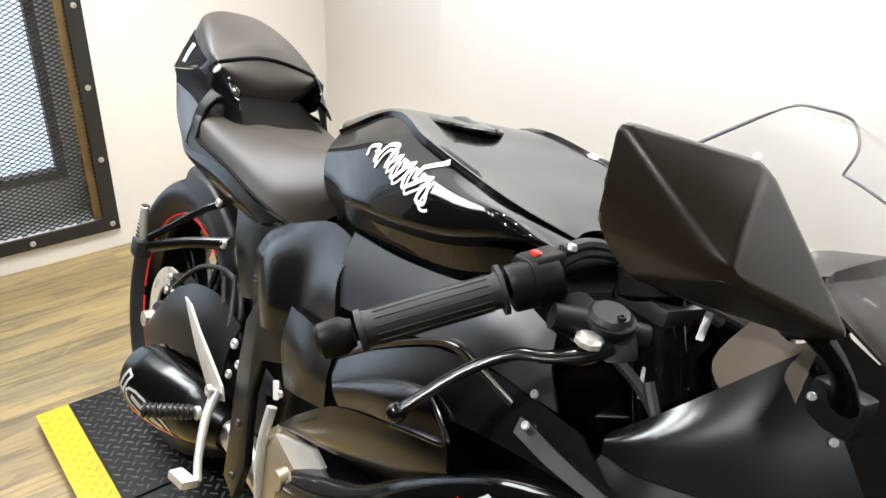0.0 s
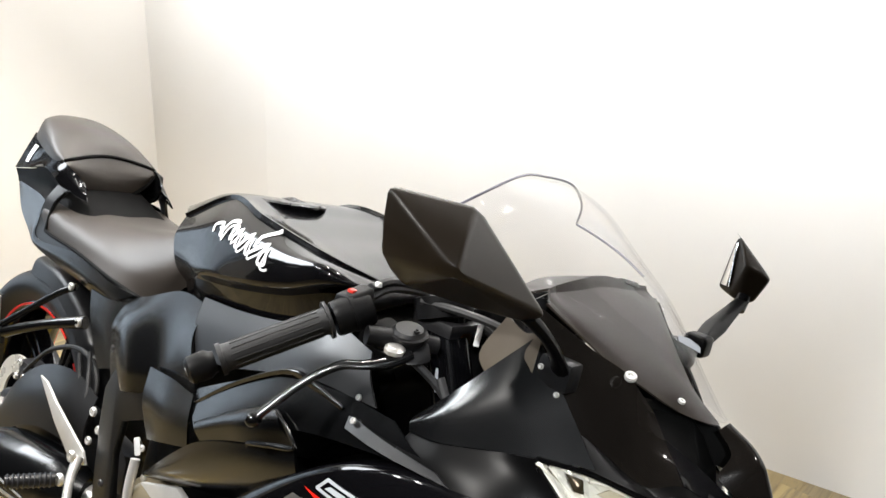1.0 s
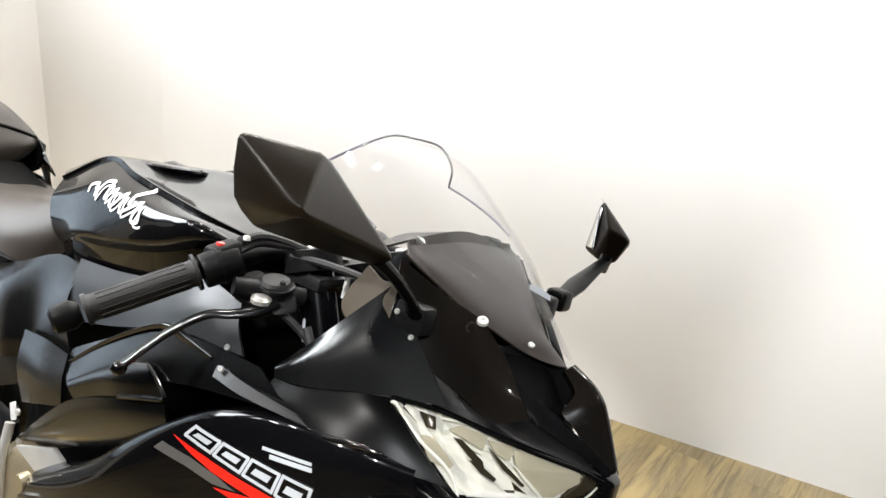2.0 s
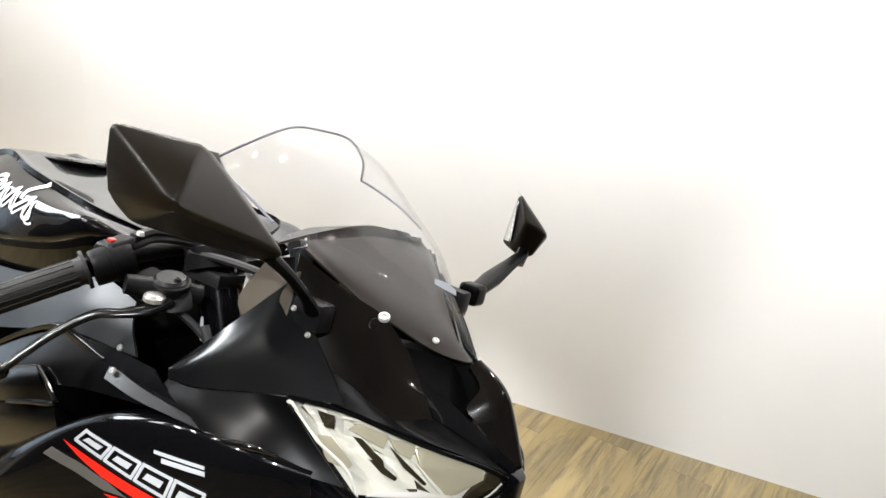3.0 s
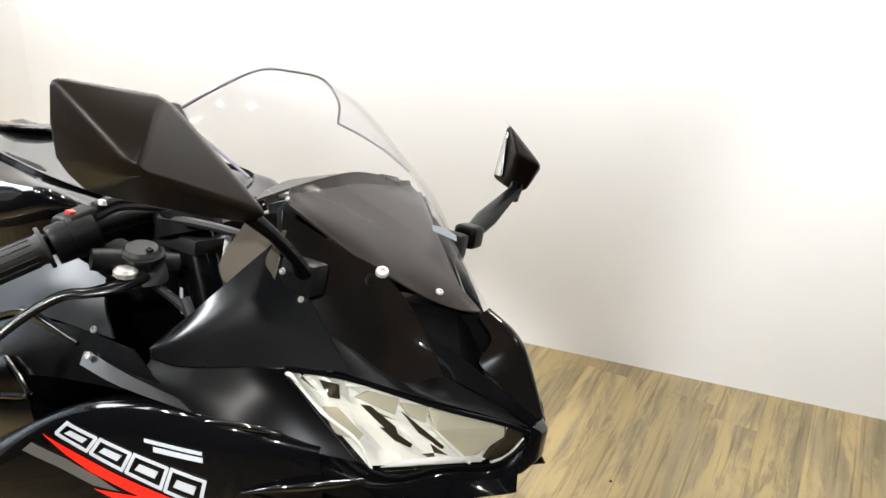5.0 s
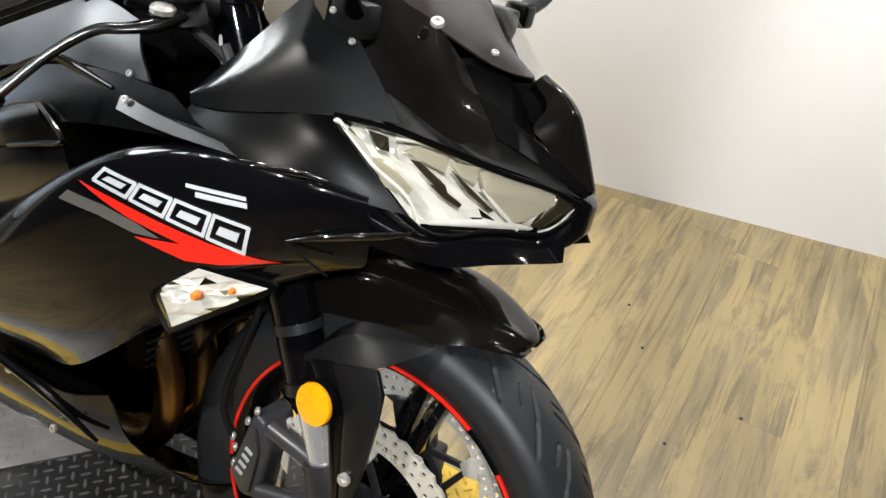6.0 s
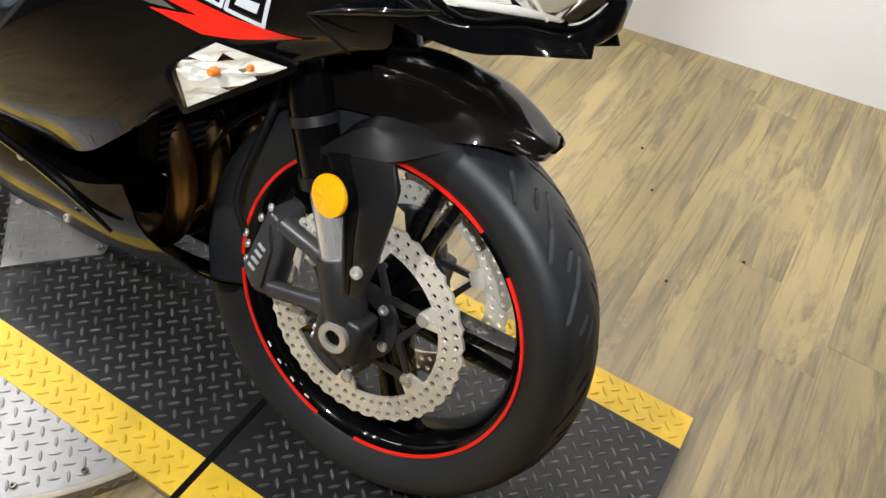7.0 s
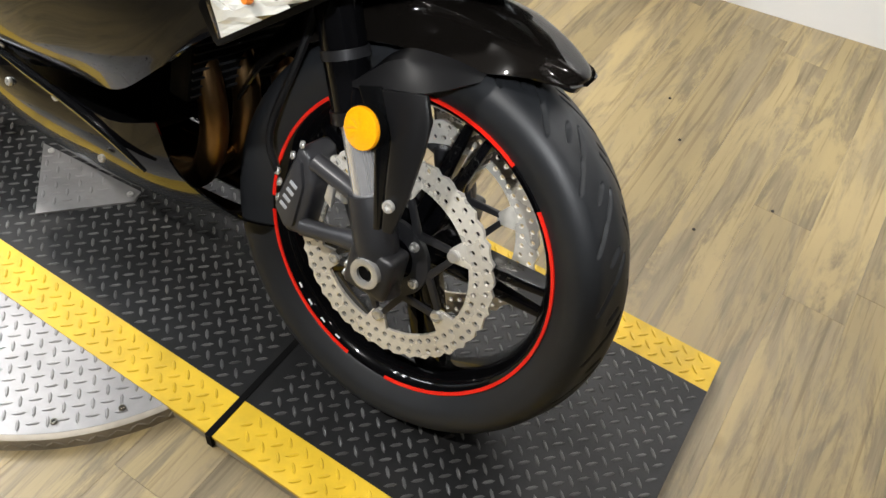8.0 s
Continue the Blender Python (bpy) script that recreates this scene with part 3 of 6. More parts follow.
part("rim", lathe([(0.40, 0), (0.427, 0.0), (0.4265, 0.029), (0.421, 0.0325), (0.40, 0.0325)], (0, 0, 0), 120, closed=True, axis=(0, 0, 1)), SIDE, turn, "plain aluminium side band")
part("top", lathe([(0.0, 0.0), (0.0, 0.033), (0.418, 0.033), (0.4205, 0.0)], (0, 0, 0), 120, closed=True, axis=(0, 0, 1)), TREAD, turn)
tread(-0.42, 0.42, -0.42, 0.42, 0.033, TREAD, turn, lambda x, y: math.hypot(x, y) < 0.405 and y < -0.17)
vs, fs = [], []
for k in range(96):
    a, w = radians(185 + 2.0 * k), radians(45 if k % 2 else -45)
    k0 = len(vs)
    for u, v, d in ((-0.011, 0, 0), (0, -0.0028, 0), (0.011, 0, 0), (0, 0.0028, 0), (-0.006, 0, 0.0013), (0, -0.0012, 0.0015), (0.006, 0, 0.0013), (0, 0.0012, 0.0015)):
        along, up = u * math.cos(w) - v * math.sin(w), u * math.sin(w) + v * math.cos(w)
        q, r = a + along / 0.427, 0.4268 + d
        vs.append((r * math.cos(q), r * math.sin(q), 0.015 + up))
    fs.extend([(k0, k0 + 1, k0 + 5, k0 + 4), (k0 + 1, k0 + 2, k0 + 6, k0 + 5), (k0 + 2, k0 + 3, k0 + 7, k0 + 6), (k0 + 3, k0, k0 + 4, k0 + 7), (k0 + 4, k0 + 5, k0 + 6, k0 + 7)])
me = bpy.data.meshes.new("rim_pattern")
me.from_pydata(vs, [], fs)
tagged(finish("rim_pattern", me, SIDE, turn, "", 0), kind="stuff")
for k in range(9):
    a = radians(214 + 14 * k)
    screw((0.40 * math.cos(a), 0.40 * math.sin(a), 0.033), (0, 0, 1), 0.0055, turn, SHADE, "rivet")

# ---- the motorcycle: x forward from the front axle, y to its left, z up; it leans on its side stand ----
bike = thing("motorcycle", "black sport motorcycle with red rim stripes leaning on a side stand", "motorcycle", pose(0, 0, 0.0, -16.3, 0, -1.59))


def both(name, rows, mat, thick=0.003, n=4, label="", smooth=38, parent=None):
    """The same panel on the right and on the left flank."""
    out = []
    for r in (rows, flip(rows)):
        out.append(part(name, shell(r, thick, n), mat, parent or bike, label, smooth))
    return out


# -- wheels --
def tyre_mesh(centre, radius, half, rim_r, seg, grooves, fine=7):
    """A tyre whose tread carries real slanted grooves."""
    prof = spline([(rim_r - 0.004, -half * 0.70), (rim_r + 0.004, -half * 0.80), (rim_r + (radius - rim_r) * 0.32, -half * 0.97), (rim_r + (radius - rim_r) * 0.58, -half), (rim_r + (radius - rim_r) * 0.80, -half * 0.83),
                   (radius - 0.0075, -half * 0.52), (radius - 0.0012, -half * 0.2), (radius, 0), (radius - 0.0012, half * 0.2), (radius - 0.0075, half * 0.52), (rim_r + (radius - rim_r) * 0.80, half * 0.83),
                   (rim_r + (radius - rim_r) * 0.58, half), (rim_r + (radius - rim_r) * 0.32, half * 0.97), (rim_r + 0.004, half * 0.80), (rim_r - 0.004, half * 0.70)], fine)
    a = np.linspace(0, 2 * math.pi, seg, endpoint=False)
    pitch = 2 * math.pi / grooves
    vs, fs = [], []
    m = len(prof)
    for t in a:
        for r, h in prof:
            rr = r
            w = abs(h) / half
            if r > rim_r + (radius - rim_r) * 0.62:
                u = (t + (pitch / 2 if h > 0 else 0)) % pitch / pitch
                for u0, u1, w0, w1 in ((0.0, 0.42, 0.06, 0.42), (0.40, 0.86, 0.40, 0.84), (0.86, 1.10, 0.22, 0.52)):
                    if w0 <= w <= w1:
                        mid = u0 + (u1 - u0) * (w - w0) / (w1 - w0)
                        run, side_run = (u1 - u0) * pitch * radius, (w1 - w0) * half
                        gap = abs((u - mid + 0.5) % 1.0 - 0.5) * pitch * radius * side_run / math.hypot(run, side_run)
                        reach = 0.0034 * min(1.0, 0.35 + 4.0 * min(w - w0, w1 - w) / (w1 - w0))
                        rr = min(rr, r - 0.0058 * min(1.0, max(0.0, (reach - gap) / 0.0016)))
            vs.append((centre[0] + rr * math.sin(t), centre[1] + h, centre[2] + rr * math.cos(t)))
    for i in range(seg):
        j = (i + 1) % seg
        for k in range(m - 1):
            fs.append((i * m + k, j * m + k, j * m + k + 1, i * m + k + 1))
    me = bpy.data.meshes.new("tyre")
    me.from_pydata(vs, [], fs)
    return me


def wheel(name, centre, radius, half, rim_r, rim_half, grooves, spokes, label):
    hub = part(name, lathe([(0.012, -0.062), (0.036, -0.062), (0.042, -0.05), (0.03, -0.03), (0.03, 0.03), (0.042, 0.05), (0.036, 0.062), (0.012, 0.062)], centre, 32, closed=True), GLOSS, bike, label)
    finish("tyre", tyre_mesh(centre, radius, half, rim_r, *((1400, grooves, 14) if name == "front_wheel" else (760, grooves, 7))), RUBBER, hub, "black road tyre with slanted tread grooves", 85)
    r, h = rim_r, rim_half
    part("rim", lathe([(r + 0.004, h), (r - 0.003, h + 0.0035), (r - 0.010, h), (r - 0.016, h - 0.008), (r - 0.024, h - 0.022), (r - 0.026, 0), (r - 0.024, -h + 0.022), (r - 0.016, -h + 0.008), (r - 0.010, -h), (r - 0.003, -h - 0.0035), (r + 0.004, -h),
                       (r - 0.004, -h + 0.008), (r - 0.012, -h + 0.022), (r - 0.020, 0), (r - 0.012, h - 0.022), (r - 0.004, h - 0.008)], centre, 128, closed=True), GLOSS, hub, "gloss black cast rim")
    for side in (-1, 1):
        for start, sweep in ((-98, 128), (46, 126), (190, 66)):
            o = side * (h + 0.0038)
            part("rim_stripe", lathe([(r - 0.0058, o - side * 0.0018), (r - 0.0055, o + side * 0.0003), (r - 0.0010, o + side * 0.0010), (r - 0.0005, o - side * 0.001)], centre, 60, closed=True, start=start, sweep=sweep), RED, hub, "thin red rim stripe")
    for k in range(spokes):
        a = 2 * math.pi * (k + 0.18) / spokes
        d = np.array([math.sin(a), 0, math.cos(a)])
        t = np.array([math.cos(a), 0, -math.sin(a)])
        c = np.array(centre)
        for s in (-1, 1):
            pts = []
            for q, w, e in ((0.03, 0.012, 0.024), (r - 0.02, 0.008, 0.016)):
                for u in (-w, w):
                    for y in (-e, e):
                        off = 0.010 if q < 0.1 else 0.017
                        pts.append(tuple(c + d * q + t * (s * off + u * 0.8) + np.array([0, y, 0])))
            part("spoke", hull(pts, 0.003), GLOSS, hub)
    return hub


FC, RC = (0.0, 0.0, 0.295), (-1.40, 0.0, 0.312)
front = wheel("front_wheel", FC, 0.303, 0.0635, 0.2285, 0.045, 23, 5, "black cast front wheel with a red rim stripe")
rear = wheel("rear_wheel", RC, 0.315, 0.090, 0.2285, 0.070, 20, 5, "black cast rear wheel with a red rim stripe")


def petal_disc(centre, y, inner, outer, cells, mat, parent, lobes, label):
    """A brake disc with a wavy rim and two staggered rings of drilled holes."""
    bm = bmesh.new()
    mid = (inner + outer) / 2
    th = 0.0025

    def P(r, a, s):
        return bm.verts.new((centre[0] + r * math.sin(a), y + s * th, centre[2] + r * math.cos(a)))

    def edge(a):
        return outer + 0.0026 * math.cos(lobes * a) - 0.001

    da = 2 * math.pi / cells
    for ring in (0, 1):
        for k in range(cells):
            a0 = (k + 0.5 * ring) * da
            a1, am = a0 + da, a0 + da / 2
            lo = (lambda a: inner) if ring == 0 else (lambda a: mid)
            hi = (lambda a: mid) if ring == 0 else edge
            rc = inner + (outer - inner) * (0.27 if ring == 0 else 0.72)
            rim = [(lo(a0), a0), (lo(am), am), (lo(a1), a1), ((lo(a1) + hi(a1)) / 2, a1), (hi(a1), a1), (hi(am), am), (hi(a0), a0), ((lo(a0) + hi(a0)) / 2, a0)]
            hole = []
            for j in range(8):
                g = radians(225 + 45 * j)
                hole.append((rc + 0.0040 * math.sin(g), am + 0.0040 * math.cos(g) / rc))
            layers = []
            for s in (-1, 1):
                layers.append(([P(r, a, s) for r, a in rim], [P(r, a, s) for r, a in hole]))
            for j in range(8):
                q = (j + 1) % 8
                for R, H in layers:
                    bm.faces.new((R[j], R[q], H[q], H[j]))
                bm.faces.new((layers[0][1][j], layers[0][1][q], layers[1][1][q], layers[1][1][j]))
                if (ring == 0 and j in (0, 1)) or (ring == 1 and j in (4, 5)):
                    bm.faces.new((layers[0][0][j], layers[0][0][q], layers[1][0][q], layers[1][0][j]))
    bmesh.ops.remove_doubles(bm, verts=bm.verts, dist=0.00002)
    return part("brake_disc", bm, mat, parent, label, 30)


for side in (-1, 1):
    y = side * 0.068
    petal_disc(FC, y, 0.119, 0.155, 54, DISC, front, 40, "drilled steel brake disc with a wavy rim")
    part("disc_carrier", lathe([(0.034, -0.004), (0.058, -0.004), (0.058, 0.004), (0.034, 0.004)], (FC[0], y, FC[2]), 40, closed=True), CAST_DARK, front, "dark disc carrier")
    for k in range(6):
        a = radians(60 * k - 2)
        d = Vector((math.sin(a), 0, math.cos(a)))
        t = Vector((math.cos(a), 0, -math.sin(a)))
        c = Vector((FC[0], y, FC[2]))
        for lean in (-0.030, 0.030):
            pts = [tuple(c + d * r + t * (w + o) + Vector((0, e, 0))) for r, o, ws in ((0.050, lean, (-0.006, 0.006)), (0.096, lean * 0.2, (-0.005, 0.005))) for w in ws for e in (-0.0035, 0.0035)]
            part("carrier_arm", hull(pts, 0.0015), CAST_DARK, front)
        pts = [tuple(c + d * r + t * w + Vector((0, side * e, 0))) for r, ws in ((0.092, (-0.007, 0.007)), (0.100, (-0.011, 0.011)), (0.121, (-0.020, 0.020))) for w in ws for e in (-0.0025, 0.003)]
        part("disc_lug", hull(pts, 0.001), DISC, front)
        part("disc_button", lathe([(0.003, 0.004), (0.006, 0.005), (0.0085, 0.004), (0.009, 0.0)], tuple(c + d * 0.101 + Vector((0, side * 0.003, 0))), 16, axis=(0, side, 0)), STEEL, front, "bright disc button")
    for k in range(5):
        a = radians(40 + 72 * k)
        screw((FC[0] + 0.047 * math.sin(a), y + side * 0.004, FC[2] + 0.047 * math.cos(a)), (0, side, 0), 0.0075, front)
part("rear_disc", lathe([(0.07, -0.0025), (0.11, -0.0025), (0.11, 0.0025), (0.07, 0.0025)], (RC[0], -0.10, RC[2]), 48, closed=True), DISC, rear, "steel rear brake disc")
# thin white sidewall and rim marks on the front wheel
for a0 in (196, 205, 214, 222):
    part("rim_mark", lathe([(0.2135, -0.0475), (0.2165, -0.0485), (0.2165, -0.047)], FC, 6, closed=True, start=a0, sweep=2.4), WHITE_DECAL, front, "small white rim mark")

# -- front fork --
RAKE = 0.47


def fork_at(z, y):
    return (0.004 - RAKE * (z - 0.300), y, z)


for side, name in ((-1, "fork_leg"), (1, "fork_leg")):
    y = side * 0.105
    leg = part(name, tube([fork_at(0.49, y), fork_at(0.62, y), fork_at(0.93, y)], 0.0285, 3, 20), GLOSS, bike, "black upper fork tube")
    part("slider", tube([fork_at(0.36, y), fork_at(0.50, y)], 0.0205, 4, 20), CHROME, leg, "polished chrome fork tube")
    part("dust_seal", tube([fork_at(0.476, y), fork_at(0.490, y)], 0.031, 2, 20), MATTE, leg)
    part("clamp_ring", tube([fork_at(0.545, y), fork_at(0.556, y)], 0.0305, 2, 20), CAST_DARK, leg)
    part("fork_bottom", tube([fork_at(0.392, y), fork_at(0.375, y), fork_at(0.33, y), fork_at(0.262, y)], [0.0265, 0.0285, 0.030, 0.022], 4, 20), CAST_DARK, leg, "dark cast fork bottom")
    part("axle_clamp", hull([(x, y + side * e, z) for x in (-0.035, 0.034) for z in (0.262, 0.330) for e in (-0.022, 0.024)], 0.010, 3), CAST_DARK, leg)
    part("axle", lathe([(0.0115, 0.0), (0.0115, 0.006), (0.0165, 0.008), (0.0215, 0.007), (0.0225, 0.0)], (0.0, y + side * 0.024, 0.298), 28, axis=(0, side, 0)), STEEL, leg, "bright hollow axle end")
    part("axle_bore", lathe([(0.0, 0.0), (0.0112, 0.0), (0.0112, 0.002)], (0.0, y + side * 0.0245, 0.298), 20, axis=(0, side, 0)), DARK, leg)
    for z in (0.268, 0.282):
        screw((-0.036, y + side * 0.010, z), (-1, 0, 0), 0.006, leg)
    # radial caliper behind the leg, with its two mounts
    cal = part("brake_caliper", hull([(x, y + side * e, z) for x, z in ((-0.178, 0.300), (-0.150, 0.268), (-0.125, 0.275), (-0.118, 0.36), (-0.132, 0.398), (-0.152, 0.405)) for e in (-0.056, 0.006)], 0.010, 3), CALIPER, bike, "dark grey four-piston brake caliper")
    part("caliper_face", hull([(x, y + side * e, z) for x, z in ((-0.170, 0.303), (-0.149, 0.279), (-0.135, 0.285), (-0.130, 0.352), (-0.140, 0.385), (-0.150, 0.388)) for e in (0.0, 0.012)], 0.004), CALIPER, cal)
    for k in range(4):
        cx, cz = -0.1555 + 0.0036 * k, 0.309 + 0.0125 * k
        part("caliper_mark", hull([(cx + dx, y + side * e, cz + dz) for dx, dz in ((-0.0065, 0.004), (0.0055, -0.002), (0.0075, 0.003), (-0.0045, 0.009)) for e in (0.011, 0.0132)], 0.0006), SILVER_DECAL, cal, "plain pale slanting bar where the maker's mark is")
    for za, zb in ((0.392, 0.375), (0.288, 0.318)):
        part("caliper_mount", tube([(-0.125, y, za), (-0.075, y, (za + zb) / 2), (-0.025, y, zb)], [0.013, 0.012, 0.016], 4, 14), CALIPER, cal)
    for x, z in ((-0.170, 0.312), (-0.172, 0.336), (-0.158, 0.385), (-0.146, 0.407), (-0.178, 0.350)):
        screw((x, y + side * 0.002, z), (-0.6, side * 0.8, 0.2), 0.0058, cal)
    part("pad_pin", hull([(x, y + side * e, z) for x, z in ((-0.100, 0.350), (-0.086, 0.340), (-0.088, 0.376), (-0.098, 0.380)) for e in (-0.005, 0.004)], 0.003), STEEL, cal, "bright steel pad holder")
    part("brake_hose", tube([(-0.182, y, 0.345), (-0.205, y, 0.40), (-0.19, y * 0.8, 0.52), (-0.18, y * 0.55, 0.66)], 0.0055, 5, 8), MATTE, cal, "black brake hose")
    # side cover of the fork with reflector
    cover = part("fork_cover", prism([(-0.036, 0.546), (0.020, 0.563), (0.034, 0.535), (0.039, 0.500), (0.036, 0.440), (0.028, 0.381), (0.013, 0.379), (-0.004, 0.500)], y + side * 0.024, y + side * 0.031, 0.003, lambda x, z: side * (0.010 * (z < 0.52) - 0.05 * (x - 0.01))), MATTE, bike, "matte black fork guard")
    part("guard_edge", prism([(-0.070, 0.534), (-0.038, 0.547), (-0.006, 0.500), (0.011, 0.378), (0.001, 0.374), (-0.025, 0.484)], y + side * 0.020, y + side * 0.030, 0.003, lambda x, z: side * (0.010 * (z < 0.52) + 0.02 * (x + 0.02))), SATIN, cover)
    screw((0.016, y + side * 0.040, 0.418), (0, side, 0), 0.0085, cover)
    part("reflector_back", lathe([(0.0, 0), (0.027, 0), (0.027, 0.010), (0.0, 0.010)], (-0.033, y + side * 0.045, 0.503), 36, axis=(-0.15, side, 0.05)), DARK, cover)
    part("reflector", lathe([(0.0255, 0.0), (0.0262, 0.003), (0.025, 0.006), (0.018, 0.0075), (0.0, 0.008)], (-0.034, y + side * 0.055, 0.5035), 36, axis=(-0.15, side, 0.05)), AMBER, cover, "round amber reflector")
    for k in range(8):
        a = k * math.pi / 4
        part("facet", hull([(-0.034 - 0.0012 * side * 0 + r * math.sin(a + w), y + side * (0.0615 + h), 0.504 + r * math.cos(a + w)) for r, w, h in ((0.002, 0, 0.0012), (0.024, -0.36, -0.0005), (0.024, 0.36, -0.0005), (0.015, 0, 0.0026), (0.013, 0, -0.003))], 0), AMBER, cover)

# -- front mudguard --
def guard_row(angle, r_top, r_side, half, y_side):
    a = radians(angle)
    out = []
    for y, r in ((-y_side, r_side), (-half, r_top - 0.016), (-half * 0.55, r_top - 0.003), (0, r_top)):
        out.append((FC[0] + r * math.sin(a), y, FC[2] + r * math.cos(a)))
    return out


rows = [guard_row(25.2, 0.346, 0.345, 0.014, 0.018), guard_row(24.6, 0.349, 0.343, 0.027, 0.034), guard_row(22.5, 0.352, 0.338, 0.040, 0.050), guard_row(17, 0.353, 0.324, 0.053, 0.068), guard_row(11, 0.353, 0.304, 0.060, 0.077), guard_row(5, 0.353, 0.294, 0.062, 0.082),
        guard_row(-8, 0.352, 0.290, 0.064, 0.087), guard_row(-22, 0.350, 0.291, 0.064, 0.088), guard_row(-38, 0.347, 0.297, 0.062, 0.084), guard_row(-55, 0.342, 0.305, 0.060, 0.078), guard_row(-72, 0.337, 0.312, 0.058, 0.070)]
guard = part("front_mudguard", shell(across(rows), 0.003, 4), NOSE, bike, "black front mudguard over the tyre")
for side in (-1, 1):
    rows = [[(-0.086, side * 0.100, 0.531), (-0.043, side * 0.102, 0.584), (0.002, side * 0.088, 0.594), (0.056, side * 0.076, 0.592)],
            [(-0.083, side * 0.126, 0.531), (-0.038, side * 0.121, 0.577), (0.004, side * 0.103, 0.586), (0.056, side * 0.080, 0.589)],
            [(-0.083, side * 0.126, 0.531), (-0.038, side * 0.121, 0.577), (0.004, side * 0.103, 0.586), (0.056, side * 0.080, 0.589)],
            [(-0.080, side * 0.128, 0.526), (-0.046, side * 0.134, 0.537), (0.016, side * 0.125, 0.562), (0.055, side * 0.084, 0.583)]]
    part("mudguard_wing", shell(rows, 0.003, 5), CONTROL, guard, "matte side wing of the mudguard")

def shade_some(ob, share, seed):
    """Turns a share of the faces to a darker chrome, dark reflections put in by colour."""
    r = random.Random(seed)
    ob.data.materials.append(SHADE)
    for f in ob.data.polygons:
        f.material_index = int(r.random() < share)
    return ob


def facets(rows, depth, seed):
    """A mirror-like inner skin broken into small tilted facets."""
    g = surface(rows, 4)
    r = random.Random(seed)
    bm = bmesh.new()
    v = []
    for i, line in enumerate(g):
        v.append([])
        for j, p in enumerate(line):
            d = depth if 0 < i < len(g) - 1 and 0 < j < len(line) - 1 else 0.0
            v[-1].append(bm.verts.new((p[0] + r.uniform(-d, d) * 0.4, p[1] + r.uniform(-d, d) * 0.6, p[2] + r.uniform(-d, d) * 0.25)))
    for a, b in zip(v, v[1:]):
        for k in range(len(a) - 1):
            bm.faces.new((a[k], b[k], b[k + 1]))
            bm.faces.new((a[k], b[k + 1], a[k + 1]))
    return bm


# -- nose: windscreen, cowl, headlights, chin --
rows = [[(-0.121, -0.150, 0.997), (-0.050, -0.098, 0.947), (0.024, -0.036, 0.910), (0.066, 0, 0.905)],
        [(-0.155, -0.168, 1.010), (-0.106, -0.136, 0.998), (-0.048, -0.072, 0.986), (-0.024, 0, 0.988)],
        [(-0.200, -0.170, 1.030), (-0.168, -0.143, 1.038), (-0.132, -0.083, 1.046), (-0.115, 0, 1.055)],
        [(-0.245, -0.166, 1.045), (-0.218, -0.140, 1.067), (-0.195, -0.080, 1.092), (-0.184, 0, 1.099)],
        [(-0.280, -0.160, 1.054), (-0.258, -0.120, 1.088), (-0.250, -0.064, 1.115), (-0.256, 0, 1.119)]]
screen = part("windscreen", shell(across(rows), 0.003, 6), SCREEN, bike, "clear double-bubble windscreen")
rim_line = [rows[1][0], rows[2][0], rows[3][0], rows[4][0], rows[4][0], rows[4][1], rows[4][2], rows[4][3]]
rim_line = rim_line + [(x, -y, z) for x, y, z in reversed(rim_line[:-1])]
part("screen_edge", tube(rim_line, 0.0018, 5, 8), SCREEN_EDGE, screen, "polished edge of the screen")

# the cowl is creased: side facets, a band over the lights, a beak with sharp flanks round the intake
IN1, IN2, RG1, RG2, TIP = (0.004, -0.064, 0.899), (0.024, -0.062, 0.875), (0.066, -0.045, 0.855), (0.116, -0.026, 0.828), (0.155, -0.010, 0.803)
CR = [(-0.082, -0.168, 0.888), (-0.018, -0.132, 0.856), (0.031, -0.102, 0.829), (0.064, -0.074, 0.838)]
LIGHT_TOP = [(-0.046, -0.200, 0.846), (0.000, -0.158, 0.840), (0.062, -0.108, 0.823), (0.100, -0.076, 0.814), (0.152, -0.024, 0.797)]
nose = part("nose_cowl", shell(across([
    [(0.064, -0.014, 0.896), (0.067, -0.007, 0.902), (0.069, 0, 0.905)],
    [(0.086, -0.018, 0.877), (0.095, -0.009, 0.887), (0.100, 0, 0.891)],
    [(0.084, -0.036, 0.854), (0.106, -0.018, 0.871), (0.118, 0, 0.876)],
    [(0.102, -0.033, 0.841), (0.119, -0.016, 0.857), (0.129, 0, 0.859)],
    [RG2, (0.134, -0.013, 0.836), (0.142, 0, 0.835)],
    [TIP, (0.157, -0.005, 0.804), (0.158, 0, 0.804)]]), 0.004, 5), NOSE, bike, "gloss black nose cowl under the windscreen", 18)
both("nose_side", [
    [(-0.116, -0.156, 0.984), (-0.064, -0.110, 0.950), (-0.030, -0.084, 0.933), IN1],
    [(-0.106, -0.162, 0.941), (-0.052, -0.131, 0.911), (0.000, -0.094, 0.882), IN2],
    CR], NOSE, 0.004, 6, parent=nose, smooth=18)
both("nose_band", [[(-0.044, -0.147, 0.869)] + CR[1:] + [(0.112, -0.042, 0.820)], [(-0.030, -0.160, 0.856), (-0.004, -0.143, 0.847), (0.047, -0.106, 0.825), (0.082, -0.077, 0.824), (0.132, -0.034, 0.808)], [(-0.014, -0.170, 0.844)] + LIGHT_TOP[1:]], TRIM, 0.004, 6, parent=nose, smooth=18)
